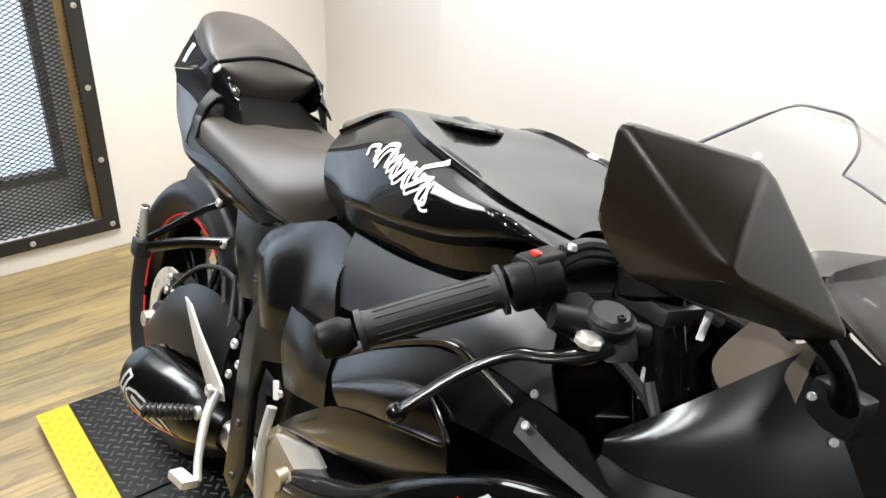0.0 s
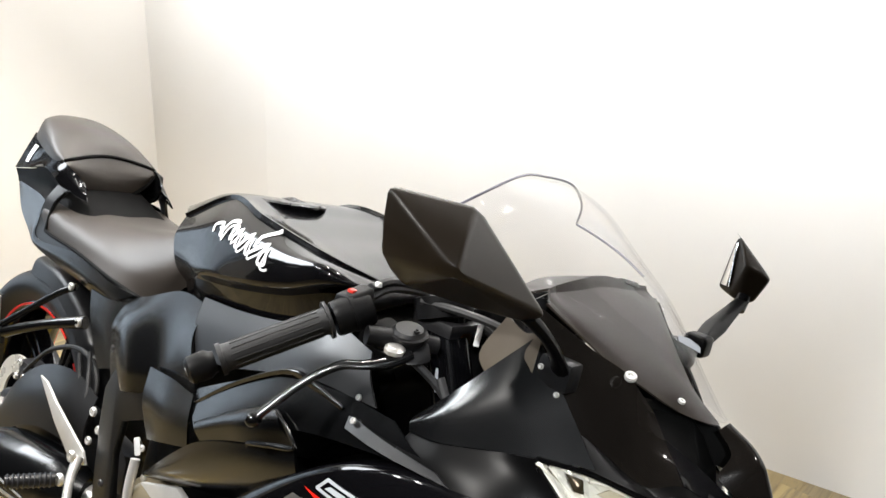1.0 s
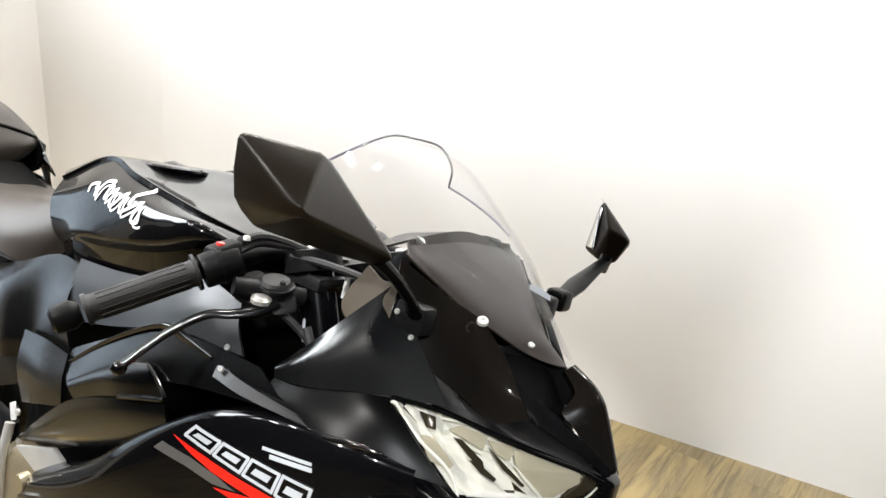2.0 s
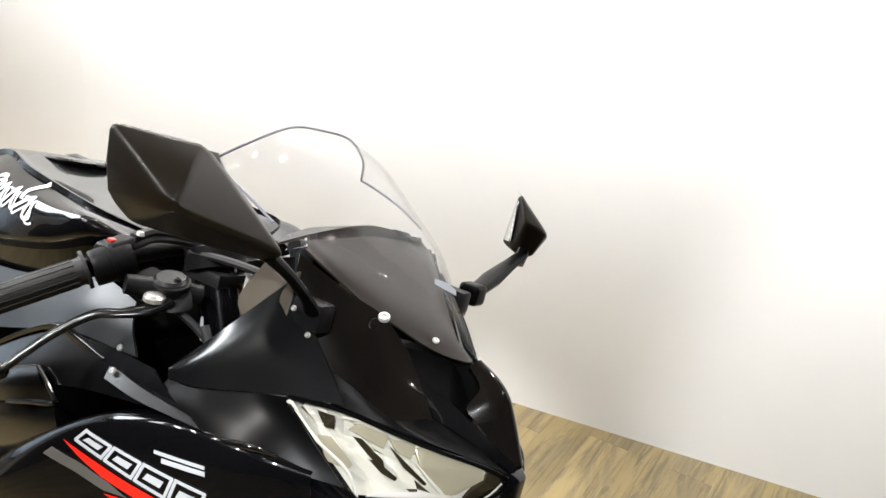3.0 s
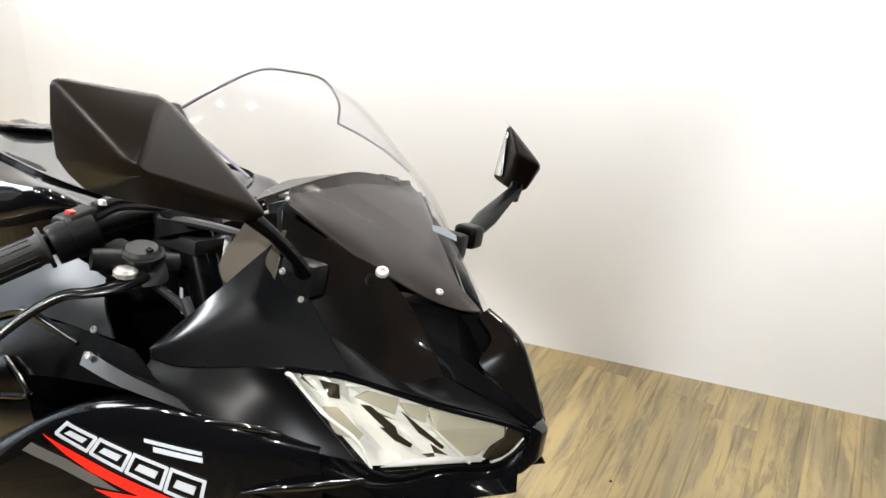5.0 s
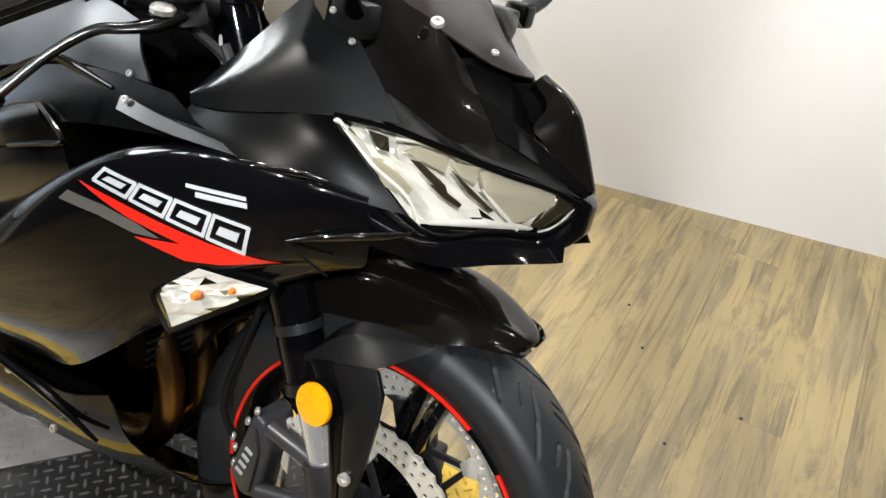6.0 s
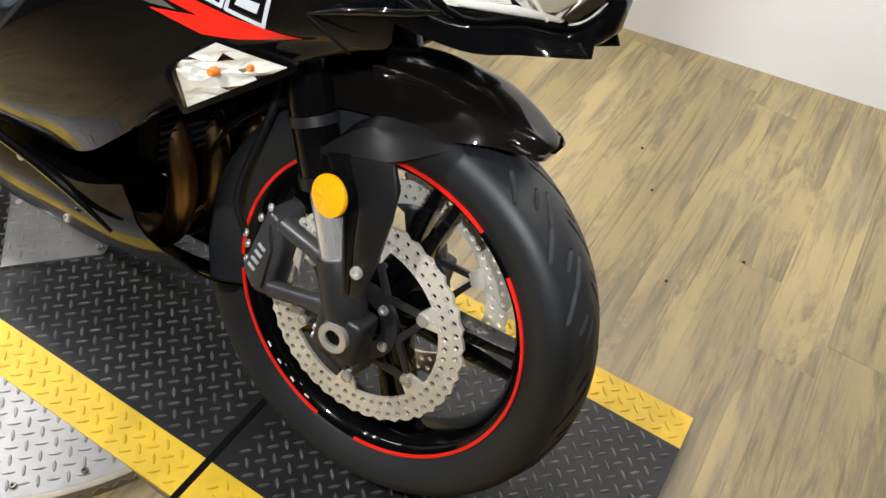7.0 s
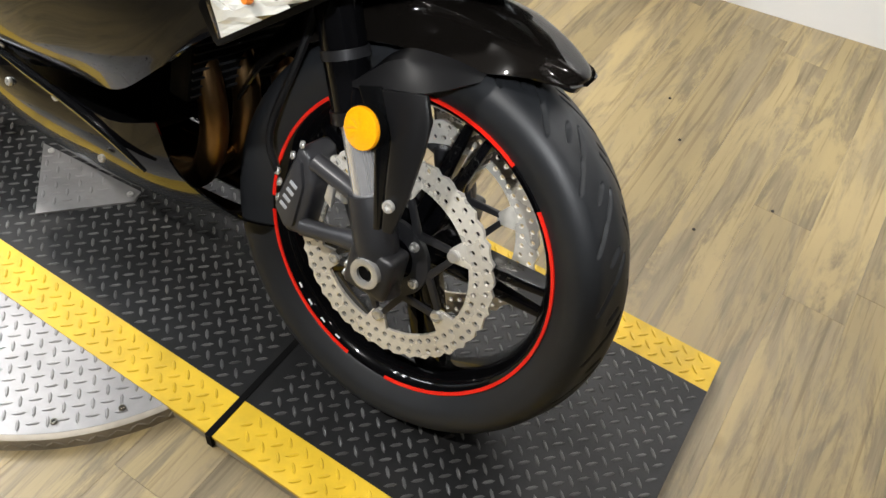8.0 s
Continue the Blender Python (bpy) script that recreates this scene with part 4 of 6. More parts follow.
both("nose_flank", [[IN2, RG1, RG2, TIP], [(0.064, -0.073, 0.839), (0.086, -0.062, 0.832), (0.118, -0.041, 0.816), (0.154, -0.018, 0.797)]], GLOSS, 0.004, 6, parent=nose, smooth=18)
part("nose_tip", hull([(0.150, y, z) for y in (-0.022, 0.022) for z in (0.735, 0.798)] + [(0.164, y, z) for y in (-0.012, 0.012) for z in (0.755, 0.790)] + [(0.10, 0.03, 0.80), (0.10, -0.03, 0.80), (0.1, 0.03, 0.73), (0.1, -0.03, 0.73)], 0.006, 3), GLOSS, nose)
part("air_intake", hull([(-0.02, y, z) for y in (-0.058, 0.058) for z in (0.845, 0.898)] + [(0.022, y, 0.868) for y in (-0.056, 0.056)] + [(0.064, y, 0.846) for y in (-0.036, 0.036)] + [(0.06, 0, 0.85), (0.03, 0, 0.890)], 0.002), DARK, nose, "black filling that shades the air intake opening")
part("intake_wall", prism([(-0.030, 0.845), (-0.030, 0.908), (0.050, 0.894), (0.084, 0.870), (0.080, 0.848)], 0.012, 0.020, 0.001), DARK, nose)
screw((-0.020, -0.098, 0.934), (0.25, -0.5, 0.8), 0.0072, nose, ALLOY, "screen_screw", "silver screen screw")
screw((0.020, -0.034, 0.914), (0.3, -0.25, 0.9), 0.0045, nose, ALLOY, "screen_screw", "small silver screen screw")

for side in (-1, 1):
    s = -side

    def m(p):
        return (p[0], p[1] * -side * 1.0, p[2])

    top = [(-0.050, -0.203, 0.842), (-0.006, -0.156, 0.835), (-0.006, -0.156, 0.835), (0.073, -0.098, 0.815), (0.130, -0.052, 0.803), (0.152, -0.022, 0.790)]
    low = [(-0.046, -0.202, 0.834), (0.044, -0.163, 0.752), (0.044, -0.163, 0.752), (0.092, -0.098, 0.752), (0.130, -0.048, 0.752), (0.151, -0.026, 0.776)]
    mid = [((a[0] + b[0]) / 2 + 0.006, (a[1] + b[1]) / 2 * 1.03, (a[2] + b[2]) / 2) for a, b in zip(top, low)]
    lens = part("headlight", shell([[m(p) for p in r] for r in (top, mid, low)], 0.002, 5), LENS, bike, "clear headlight with bright chrome reflectors")
    shade_some(part("reflector_bowl", facets([[m((p[0] - k, p[1] * (1 - k * 5.5), p[2])) for p in r] for r, k in ((top, 0.016), (mid, 0.027), (low, 0.010))], 0.009, 11), REFLECTOR, lens, "chrome reflector bowl", 0), 0.04, 3)
    # smooth plates with beige reflection or dark shade in their colour, and white lips round them
    def plate(points):
        return hull([m((x - d, y * (1 - d * 3.5), z - d * 0.3)) for x, y, z in points for d in (0.0, 0.003)], 0.0006)

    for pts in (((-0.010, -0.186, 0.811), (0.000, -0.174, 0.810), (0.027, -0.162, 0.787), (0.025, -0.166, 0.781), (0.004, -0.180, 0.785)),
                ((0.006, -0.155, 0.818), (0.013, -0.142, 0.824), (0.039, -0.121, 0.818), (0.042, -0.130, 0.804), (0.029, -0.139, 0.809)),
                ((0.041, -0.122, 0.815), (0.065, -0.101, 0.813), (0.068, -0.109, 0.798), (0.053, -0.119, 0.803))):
        part("reflector_mirror", plate(pts), BEIGE, lens, "smooth mirror with its beige reflection in the colour", 20)
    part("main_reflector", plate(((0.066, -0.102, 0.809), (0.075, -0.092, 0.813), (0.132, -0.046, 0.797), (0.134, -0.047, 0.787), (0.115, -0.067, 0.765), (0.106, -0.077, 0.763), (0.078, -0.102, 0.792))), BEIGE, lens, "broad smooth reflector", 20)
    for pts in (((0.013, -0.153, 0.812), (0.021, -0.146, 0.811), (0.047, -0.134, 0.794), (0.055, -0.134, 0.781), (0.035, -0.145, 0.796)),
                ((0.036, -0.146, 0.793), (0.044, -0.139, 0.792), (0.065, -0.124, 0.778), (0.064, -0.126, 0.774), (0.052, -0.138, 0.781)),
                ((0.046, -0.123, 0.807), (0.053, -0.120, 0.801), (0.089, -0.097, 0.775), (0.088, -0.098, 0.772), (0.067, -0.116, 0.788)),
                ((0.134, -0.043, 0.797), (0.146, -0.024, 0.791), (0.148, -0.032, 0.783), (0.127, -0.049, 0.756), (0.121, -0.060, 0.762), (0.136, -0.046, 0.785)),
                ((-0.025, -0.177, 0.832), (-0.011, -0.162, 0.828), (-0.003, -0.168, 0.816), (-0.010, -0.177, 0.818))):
        part("reflector_slot", plate(pts), OLIVE, lens, "dark plate painted as shade in the reflector", 20)
    for pts, wide in ((((0.066, -0.096, 0.814), (0.089, -0.079, 0.809), (0.132, -0.046, 0.800)), (0.0012, 0.0026, 0.0026)),
                      (((0.074, -0.105, 0.794), (0.092, -0.093, 0.777), (0.110, -0.070, 0.755)), (0.0010, 0.0022, 0.0026)),
                      (((-0.048, -0.202, 0.839), (-0.028, -0.195, 0.821), (-0.009, -0.186, 0.804), (0.026, -0.167, 0.779), (0.042, -0.161, 0.754)), (0.0035, 0.0022, 0.0024, 0.0020, 0.0020)),
                      (((0.150, -0.027, 0.784), (0.139, -0.036, 0.762), (0.126, -0.048, 0.752)), (0.0010, 0.0022, 0.0024)),
                      (((-0.005, -0.157, 0.827), (0.017, -0.135, 0.826), (0.054, -0.106, 0.817)), (0.0016, 0.0018, 0.0012))):
        part("reflector_lip", tube([m((x - 0.001, y * 0.994, z)) for x, y, z in pts], wide, 5, 8), REFLECTOR, lens, "bright white lip")
    part("light_shelf", hull([m(p) for p in ((0.046, -0.161, 0.757), (0.058, -0.144, 0.764), (0.086, -0.104, 0.766), (0.118, -0.062, 0.762), (0.120, -0.056, 0.755), (0.088, -0.096, 0.756), (0.05, -0.15, 0.755))], 0.0015), REFLECTOR, lens, "bright lower edge of the reflector")
    for line in (top, low):
        part("headlight_trim", tube([m(p) for p in line[:2] + line[3:]], 0.003, 5, 8), TRIM, lens, "black headlight surround")

    # chin and winglet under the light
    ledge = [(-0.02, -0.218, 0.762), (0.049, -0.166, 0.737), (0.097, -0.102, 0.739), (0.135, -0.053, 0.739), (0.153, -0.034, 0.748)]
    keel = [(-0.02, -0.215, 0.735), (0.064, -0.155, 0.718), (0.108, -0.105, 0.723), (0.150, -0.058, 0.729), (0.160, -0.046, 0.731)]
    part("chin_fairing", shell([[m(p) for p in r] for r in (
        [(p[0] - 0.022, p[1] * 0.84, p[2] + 0.010) for p in low[:2] + low[3:]],
        [(-0.02, -0.215, 0.768), (0.047, -0.163, 0.743), (0.094, -0.099, 0.748), (0.131, -0.049, 0.747), (0.150, -0.024, 0.772)], ledge, ledge, keel, keel,
        [(-0.03, -0.150, 0.715), (0.020, -0.120, 0.706), (0.070, -0.075, 0.708), (0.11, -0.04, 0.714), (0.12, -0.03, 0.716)])], 0.003, 5), GLOSS, bike, "gloss black chin under the headlight", 20)
    # upper side panel, satin
    rim_top = [(-0.212, -0.214, 0.820), (-0.172, -0.202, 0.868), (-0.138, -0.188, 0.913), (-0.105, -0.172, 0.957)]
    rim_low = [(-0.203, -0.228, 0.808), (-0.157, -0.229, 0.815), (-0.079, -0.203, 0.834), (0.000, -0.166, 0.846)]
    part("upper_side_fairing", shell([[m(p) for p in r] for r in (
        rim_top, [tuple((a + b) / 2 + c for a, b, c in zip(p, q, (0.001, -0.005, 0.004))) for p, q in zip(rim_top, rim_low)], rim_low)], 0.004, 5), SHOULDER, bike, "satin black upper side fairing", 20)
    eave = [(-0.203, -0.226, 0.807), (-0.157, -0.227, 0.814), (-0.095, -0.208, 0.830), (-0.052, -0.204, 0.841)]
    foot = [(-0.206, -0.246, 0.781), (-0.120, -0.247, 0.777), (-0.050, -0.232, 0.775), (0.036, -0.182, 0.768)]
    part("light_cheek", shell([[m(p) for p in r] for r in (eave, [tuple((a + b) / 2 + c for a, b, c in zip(p, q, (0.0, -0.002, 0.0))) for p, q in zip(eave, foot)], foot)], 0.004, 5), TRIM, bike, "black cheek beside the headlight")
    # gloss side fairing that carries the lettering
    part("side_fairing", shell([[m(p) for p in r] for r in (
        [(-0.65, -0.160, 0.475), (-0.49, -0.200, 0.565), (-0.375, -0.222, 0.664), (-0.260, -0.226, 0.745), (-0.140, -0.222, 0.782), (-0.058, -0.212, 0.788), (-0.002, -0.182, 0.782)],
        [(-0.66, -0.190, 0.470), (-0.50, -0.235, 0.560), (-0.385, -0.255, 0.655), (-0.270, -0.258, 0.735), (-0.150, -0.252, 0.772), (-0.060, -0.238, 0.779), (0.004, -0.202, 0.774)],
        [(-0.67, -0.215, 0.440), (-0.51, -0.250, 0.520), (-0.395, -0.264, 0.600), (-0.285, -0.264, 0.675), (-0.165, -0.257, 0.715), (-0.065, -0.240, 0.735), (0.010, -0.200, 0.748)],
        [(-0.68, -0.215, 0.400), (-0.53, -0.245, 0.465), (-0.415, -0.256, 0.530), (-0.310, -0.258, 0.585), (-0.200, -0.252, 0.630), (-0.080, -0.236, 0.690), (0.012, -0.196, 0.722)],
        [(-0.69, -0.202, 0.365), (-0.55, -0.222, 0.405), (-0.440, -0.232, 0.445), (-0.345, -0.240, 0.485), (-0.250, -0.244, 0.545), (-0.110, -0.228, 0.655), (0.004, -0.190, 0.700)],
        [(-0.69, -0.185, 0.345), (-0.56, -0.196, 0.365), (-0.450, -0.200, 0.385), (-0.375, -0.206, 0.405), (-0.295, -0.225, 0.470), (-0.205, -0.236, 0.555), (-0.04, -0.190, 0.680)])], 0.003, 5), GLOSS, bike, "gloss black side fairing with red and silver graphics")
    # folded edges of the fairing that catch the lamps, and the seam between its pieces
    part("fairing_crease", tube([m(p) for p in ((-0.300, -0.246, 0.718), (-0.239, -0.2455, 0.737), (-0.178, -0.2475, 0.756), (-0.140, -0.2455, 0.768), (-0.098, -0.2415, 0.778), (-0.057, -0.2335, 0.786), (-0.030, -0.222, 0.786))], [0.0025, 0.004, 0.0045, 0.0045, 0.0045, 0.004, 0.002], 6, 10), PIANO, bike)
    part("fairing_crease", tube([m(p) for p in ((-0.056, -0.236, 0.717), (-0.025, -0.2245, 0.730), (0.003, -0.2105, 0.739), (0.024, -0.1945, 0.744), (0.045, -0.179, 0.751))], [0.0015, 0.004, 0.0045, 0.004, 0.002], 6, 10), PIANO, bike)
    part("fairing_seam", tube([m(p) for p in ((-0.056, -0.2375, 0.716), (-0.031, -0.2285, 0.703), (-0.013, -0.220, 0.692))], 0.0016, 5, 8), DARK, bike)
    part("belly_ridge", tube([m(p) for p in [(-0.68, -0.196, 0.352), (-0.55, -0.204, 0.348), (-0.44, -0.198, 0.330), (-0.34, -0.186, 0.292)]], [0.004, 0.007, 0.007, 0.003], 5, 8), SATIN, bike)
    belly = part("belly_pan", shell([[m(p) for p in r] for r in (
        [(-0.74, -0.182, 0.350), (-0.62, -0.196, 0.352), (-0.50, -0.198, 0.345), (-0.40, -0.196, 0.345), (-0.325, -0.188, 0.375)],
        [(-0.74, -0.188, 0.300), (-0.62, -0.198, 0.300), (-0.50, -0.192, 0.290), (-0.40, -0.182, 0.285), (-0.300, -0.165, 0.300)],
        [(-0.72, -0.165, 0.235), (-0.60, -0.165, 0.225), (-0.48, -0.155, 0.222), (-0.36, -0.140, 0.228), (-0.240, -0.115, 0.245)],
        [(-0.70, -0.120, 0.195), (-0.58, -0.115, 0.185), (-0.46, -0.105, 0.184), (-0.34, -0.085, 0.192), (-0.215, -0.060, 0.215)],
        [(-0.68, -0.02, 0.180), (-0.58, -0.02, 0.170), (-0.46, -0.02, 0.170), (-0.34, -0.02, 0.178), (-0.20, -0.01, 0.205)])], 0.003, 4), GLOSS, bike, "gloss black belly pan")
    for x, y, z in ((-0.42, -0.186, 0.272), (-0.60, -0.198, 0.312), (-0.50, -0.198, 0.335)):
        screw(m((x, y - 0.002, z)), m((0, -1, 0.1)), 0.0065, belly)
    # turn signal
    sig = part("turn_signal_body", hull([m(p) for p in ((-0.212, -0.250, 0.590), (-0.208, -0.246, 0.620), (-0.193, -0.236, 0.546), (-0.066, -0.216, 0.650), (-0.070, -0.216, 0.660), (-0.148, -0.246, 0.662), (-0.180, -0.215, 0.565), (-0.195, -0.215, 0.615), (-0.13, -0.21, 0.655))], 0.004), TRIM, bike, "black housing of the turn signal")
    rim = ((-0.190, -0.262, 0.606), (-0.184, -0.262, 0.620), (-0.147, -0.254, 0.655), (-0.074, -0.225, 0.653), (-0.181, -0.247, 0.563))
    part("turn_lens", hull([m(p) for p in rim + ((-0.160, -0.266, 0.625), (-0.165, -0.262, 0.600))], 0.002), LENS, sig, "clear turn signal lens")
    shade_some(part("turn_reflector", facets([[m(p) for p in r] for r in (
        [(-0.187, -0.258, 0.608), (-0.180, -0.258, 0.622), (-0.147, -0.250, 0.653)],
        [(-0.184, -0.250, 0.588), (-0.156, -0.246, 0.614), (-0.110, -0.236, 0.652)],
        [(-0.180, -0.243, 0.566), (-0.134, -0.236, 0.604), (-0.078, -0.222, 0.651)])], 0.008, 4), SIGNAL, sig, "bright faceted reflector", 0), 0.04, 8)
    part("turn_bulb", lathe([(0.0, 0.010), (0.004, 0.009), (0.0055, 0.004), (0.005, 0.0)], m((-0.142, -0.250, 0.625)), 14, axis=m((0, -1, 0))), ORANGE, sig, "orange bulb")
    # orange glint of the bulb, modelled as a small coloured knob
    part("bulb_glint", lathe([(0.0, 0.006), (0.003, 0.005), (0.0038, 0.0)], m((-0.108, -0.2395, 0.641)), 12, axis=m((0.2, -1, 0))), ORANGE, sig, "small painted orange glint of the bulb")

    # mirror on its stalk
    STALK = ((-0.078, -0.388, 0.994), (-0.078, -0.350, 0.978), (-0.073, -0.280, 0.955), (-0.064, -0.215, 0.939))
    if side < 0:
        body = ((-0.153, -0.413, 1.096), (-0.152, -0.410, 1.060), (-0.150, -0.402, 1.028), (-0.132, -0.385, 1.008), (-0.062, -0.404, 1.040), (-0.090, -0.358, 1.095), (-0.130, -0.280, 1.062), (-0.046, -0.268, 1.004), (-0.073, -0.250, 0.986), (-0.105, -0.30, 0.992), (-0.12, -0.26, 1.045))
        face = ((-0.157, -0.405, 1.088), (-0.155, -0.398, 1.034), (-0.137, -0.372, 1.012), (-0.124, -0.268, 1.042), (-0.138, -0.292, 1.083), (-0.150, -0.40, 1.06))
        stem = ((-0.070, -0.262, 0.996), (-0.060, -0.232, 0.975), (-0.062, -0.190, 0.945), (-0.070, -0.165, 0.925))
    else:
        body = ((-0.120, -0.400, 1.096), (-0.128, -0.402, 1.000), (-0.108, -0.392, 1.086), (-0.100, -0.384, 1.000), (-0.049, -0.400, 1.040), (-0.066, -0.395, 0.988), (-0.085, -0.384, 0.990), (-0.084, -0.376, 1.050), (-0.110, -0.440, 1.070), (-0.125, -0.435, 1.010), (-0.060, -0.435, 1.030))
        face = ((-0.1165, -0.3925, 1.083), (-0.122, -0.394, 1.008), (-0.1105, -0.390, 1.078), (-0.1035, -0.3825, 1.008), (-0.112, -0.394, 1.04))
        stem = STALK
    shellm = part("mirror", hull([m(p) for p in body], 0.005, 3), MIRROR_SHELL, bike, "angular black mirror housing")
    part("mirror_glass", hull([m(p) for p in face], 0.001), MIRROR, shellm, "mirror glass facing the rider")
    part("mirror_stalk", tube([m(p) for p in stem], [0.013, 0.010, 0.011, 0.015] if side < 0 else [0.011, 0.013, 0.018, 0.014], 4, 10, 0.6), TRIM, shellm, "black mirror stalk")
    if side > 0:
        part("stalk_pivot", hull([m((x, y, z)) for x in (-0.082, -0.048) for y in (-0.226, -0.190) for z in (0.920, 0.952)], 0.008, 3), TRIM, shellm)
        part("stalk_knuckle", tube([m((-0.080, -0.392, 1.000)), m((-0.077, -0.378, 0.978))], [0.012, 0.010], 2, 14), GLOSS, shellm)
    part("stalk_foot", hull([m((x, y, z)) for x in (-0.092, -0.050) for y in (-0.180, -0.152) for z in (0.910, 0.944)], 0.006), CONTROL, shellm)
    for dx, dz in ((-0.085, 0.93), (-0.058, 0.908)):
        screw(m((dx, -0.182, dz)), m((0, -1, 0.2)), 0.0036, shellm)

# -- tank --
tank_rows = [
    [(-0.812, -0.134, 0.792), (-0.835, -0.145, 0.815), (-0.859, -0.125, 0.897), (-0.915, -0.060, 0.905), (-0.930, 0, 0.902)],
    [(-0.735, -0.172, 0.822), (-0.702, -0.188, 0.855), (-0.735, -0.130, 0.960), (-0.800, -0.060, 0.955), (-0.838, 0, 0.952)],
    [(-0.612, -0.186, 0.845), (-0.600, -0.202, 0.870), (-0.625, -0.158, 0.957), (-0.680, -0.060, 0.950), (-0.745, 0, 0.962)],
    [(-0.497, -0.194, 0.873), (-0.487, -0.210, 0.896), (-0.522, -0.168, 0.949), (-0.575, -0.070, 0.942), (-0.620, 0, 0.982)],
    [(-0.410, -0.186, 0.905), (-0.396, -0.202, 0.925), (-0.430, -0.172, 0.943), (-0.485, -0.070, 0.938), (-0.510, 0, 0.970)],
    [(-0.365, -0.118, 0.902), (-0.355, -0.125, 0.912), (-0.400, -0.105, 0.920), (-0.415, -0.050, 0.926), (-0.420, 0, 0.938)]]
tank_rows = [[r[0], r[1], tuple((a + b) / 2 + c for a, b, c in zip(r[1], r[2], (0, -0.014, 0.006))), r[2], r[2], r[3], r[4]] for r in tank_rows]
tank_rows = [[r[0], r[1], r[2], r[3], r[3], r[4], r[5]] for r in tank_rows]
tank = part("fuel_tank", shell(across(tank_rows), 0.004, 6), GLOSS, bike, "gloss black fuel tank with a white script emblem")
capc = (-0.745, 0, 0.958)
part("tank_ring", lathe([(0.052, -0.010), (0.060, -0.006), (0.060, -0.002), (0.055, 0.001), (0.050, -0.002)], capc, 40, closed=True, axis=(-0.12, 0, 1)), GLOSS, tank, "dark filler ring")
cap = part("tank_cap", lathe([(0.0, 0.004), (0.030, 0.003), (0.046, 0.000), (0.050, -0.006)], capc, 40, axis=(-0.12, 0, 1)), GLOSS, tank, "black filler cap")
part("cap_flap", hull([(capc[0] + x, y, capc[2] + z - 0.008) for x, y, z in ((-0.02, -0.012, 0.010), (-0.02, 0.012, 0.010), (0.03, -0.010, 0.014), (0.03, 0.010, 0.014), (0.0, 0.0, 0.018))], 0.002), MATTE, cap)
for k in range(6):
    a = k * math.pi / 3 + 0.3
    screw((capc[0] + 0.055 * math.cos(a), 0.055 * math.sin(a), capc[2] - 0.002 + 0.0066 * math.cos(a)), (-0.12, 0, 1), 0.0036, cap, CAST_DARK)
for side in (-1, 1):
    rows = [[(-0.822, side * 0.130, 0.796), (-0.735, side * 0.168, 0.826), (-0.612, side * 0.182, 0.849), (-0.497, side * 0.190, 0.877), (-0.41, side * 0.182, 0.908)],
            [(-0.820, side * 0.116, 0.758), (-0.74, side * 0.136, 0.772), (-0.62, side * 0.156, 0.796), (-0.50, side * 0.170, 0.832), (-0.41, side * 0.168, 0.866)]]
    part("tank_lower_cover", shell(rows, 0.003, 5), GLOSS, tank, "dark lower tank cover")

# -- seats and tail --
seat = part("rider_seat", shell(across([
    [(-1.335, -0.145, 0.745), (-1.340, -0.136, 0.788), (-1.345, -0.070, 0.797), (-1.348, 0, 0.796)],
    [(-1.250, -0.151, 0.730), (-1.252, -0.136, 0.775), (-1.255, -0.070, 0.796), (-1.255, 0, 0.796)],
    [(-1.120, -0.151, 0.738), (-1.122, -0.132, 0.772), (-1.130, -0.070, 0.802), (-1.130, 0, 0.805)],
    [(-1.000, -0.142, 0.727), (-1.004, -0.122, 0.767), (-1.012, -0.068, 0.820), (-1.015, 0, 0.827)],
    [(-0.925, -0.112, 0.718), (-0.916, -0.102, 0.788), (-0.932, -0.058, 0.848), (-0.935, 0, 0.860)],
    [(-0.880, -0.082, 0.760), (-0.878, -0.078, 0.815), (-0.890, -0.045, 0.872), (-0.895, 0, 0.885)]]), 0.02, 5), SEAT, bike, "black vinyl rider seat")
both("seat_border", [
    [(-1.343, -0.118, 0.834), (-1.345, -0.138, 0.798), (-1.343, -0.147, 0.754), (-1.322, -0.152, 0.723), (-1.231, -0.154, 0.728)],
    [(-1.302, -0.116, 0.831), (-1.314, -0.131, 0.799), (-1.306, -0.144, 0.758), (-1.279, -0.149, 0.746), (-1.150, -0.153, 0.745)]], MATTE, 0.006, 5, "raised rubber border of the seat", parent=seat)
seam = [(-1.302, -0.119, 0.826), (-1.312, -0.134, 0.797), (-1.300, -0.148, 0.752), (-1.279, -0.152, 0.744), (-1.150, -0.155, 0.743), (-1.030, -0.152, 0.731), (-0.950, -0.136, 0.720), (-0.924, -0.112, 0.714)]
part("seat_piping", tube(seam, 0.0035, 5, 8), DARK, seat, "black seam piping")
pill = part("pillion_seat", shell(across([
    [(-1.596, -0.056, 0.915), (-1.604, -0.046, 0.936), (-1.606, -0.022, 0.948), (-1.607, 0, 0.950)],
    [(-1.535, -0.090, 0.903), (-1.535, -0.075, 0.941), (-1.535, -0.040, 0.957), (-1.535, 0, 0.960)],
    [(-1.460, -0.103, 0.886), (-1.455, -0.098, 0.921), (-1.450, -0.050, 0.946), (-1.450, 0, 0.951)],
    [(-1.400, -0.111, 0.878), (-1.395, -0.106, 0.902), (-1.395, -0.050, 0.925), (-1.395, 0, 0.929)],
    [(-1.362, -0.109, 0.880), (-1.357, -0.103, 0.889), (-1.364, -0.050, 0.900), (-1.370, 0, 0.903)]]), 0.02, 5), SEAT, bike, "black vinyl pillion seat pad")
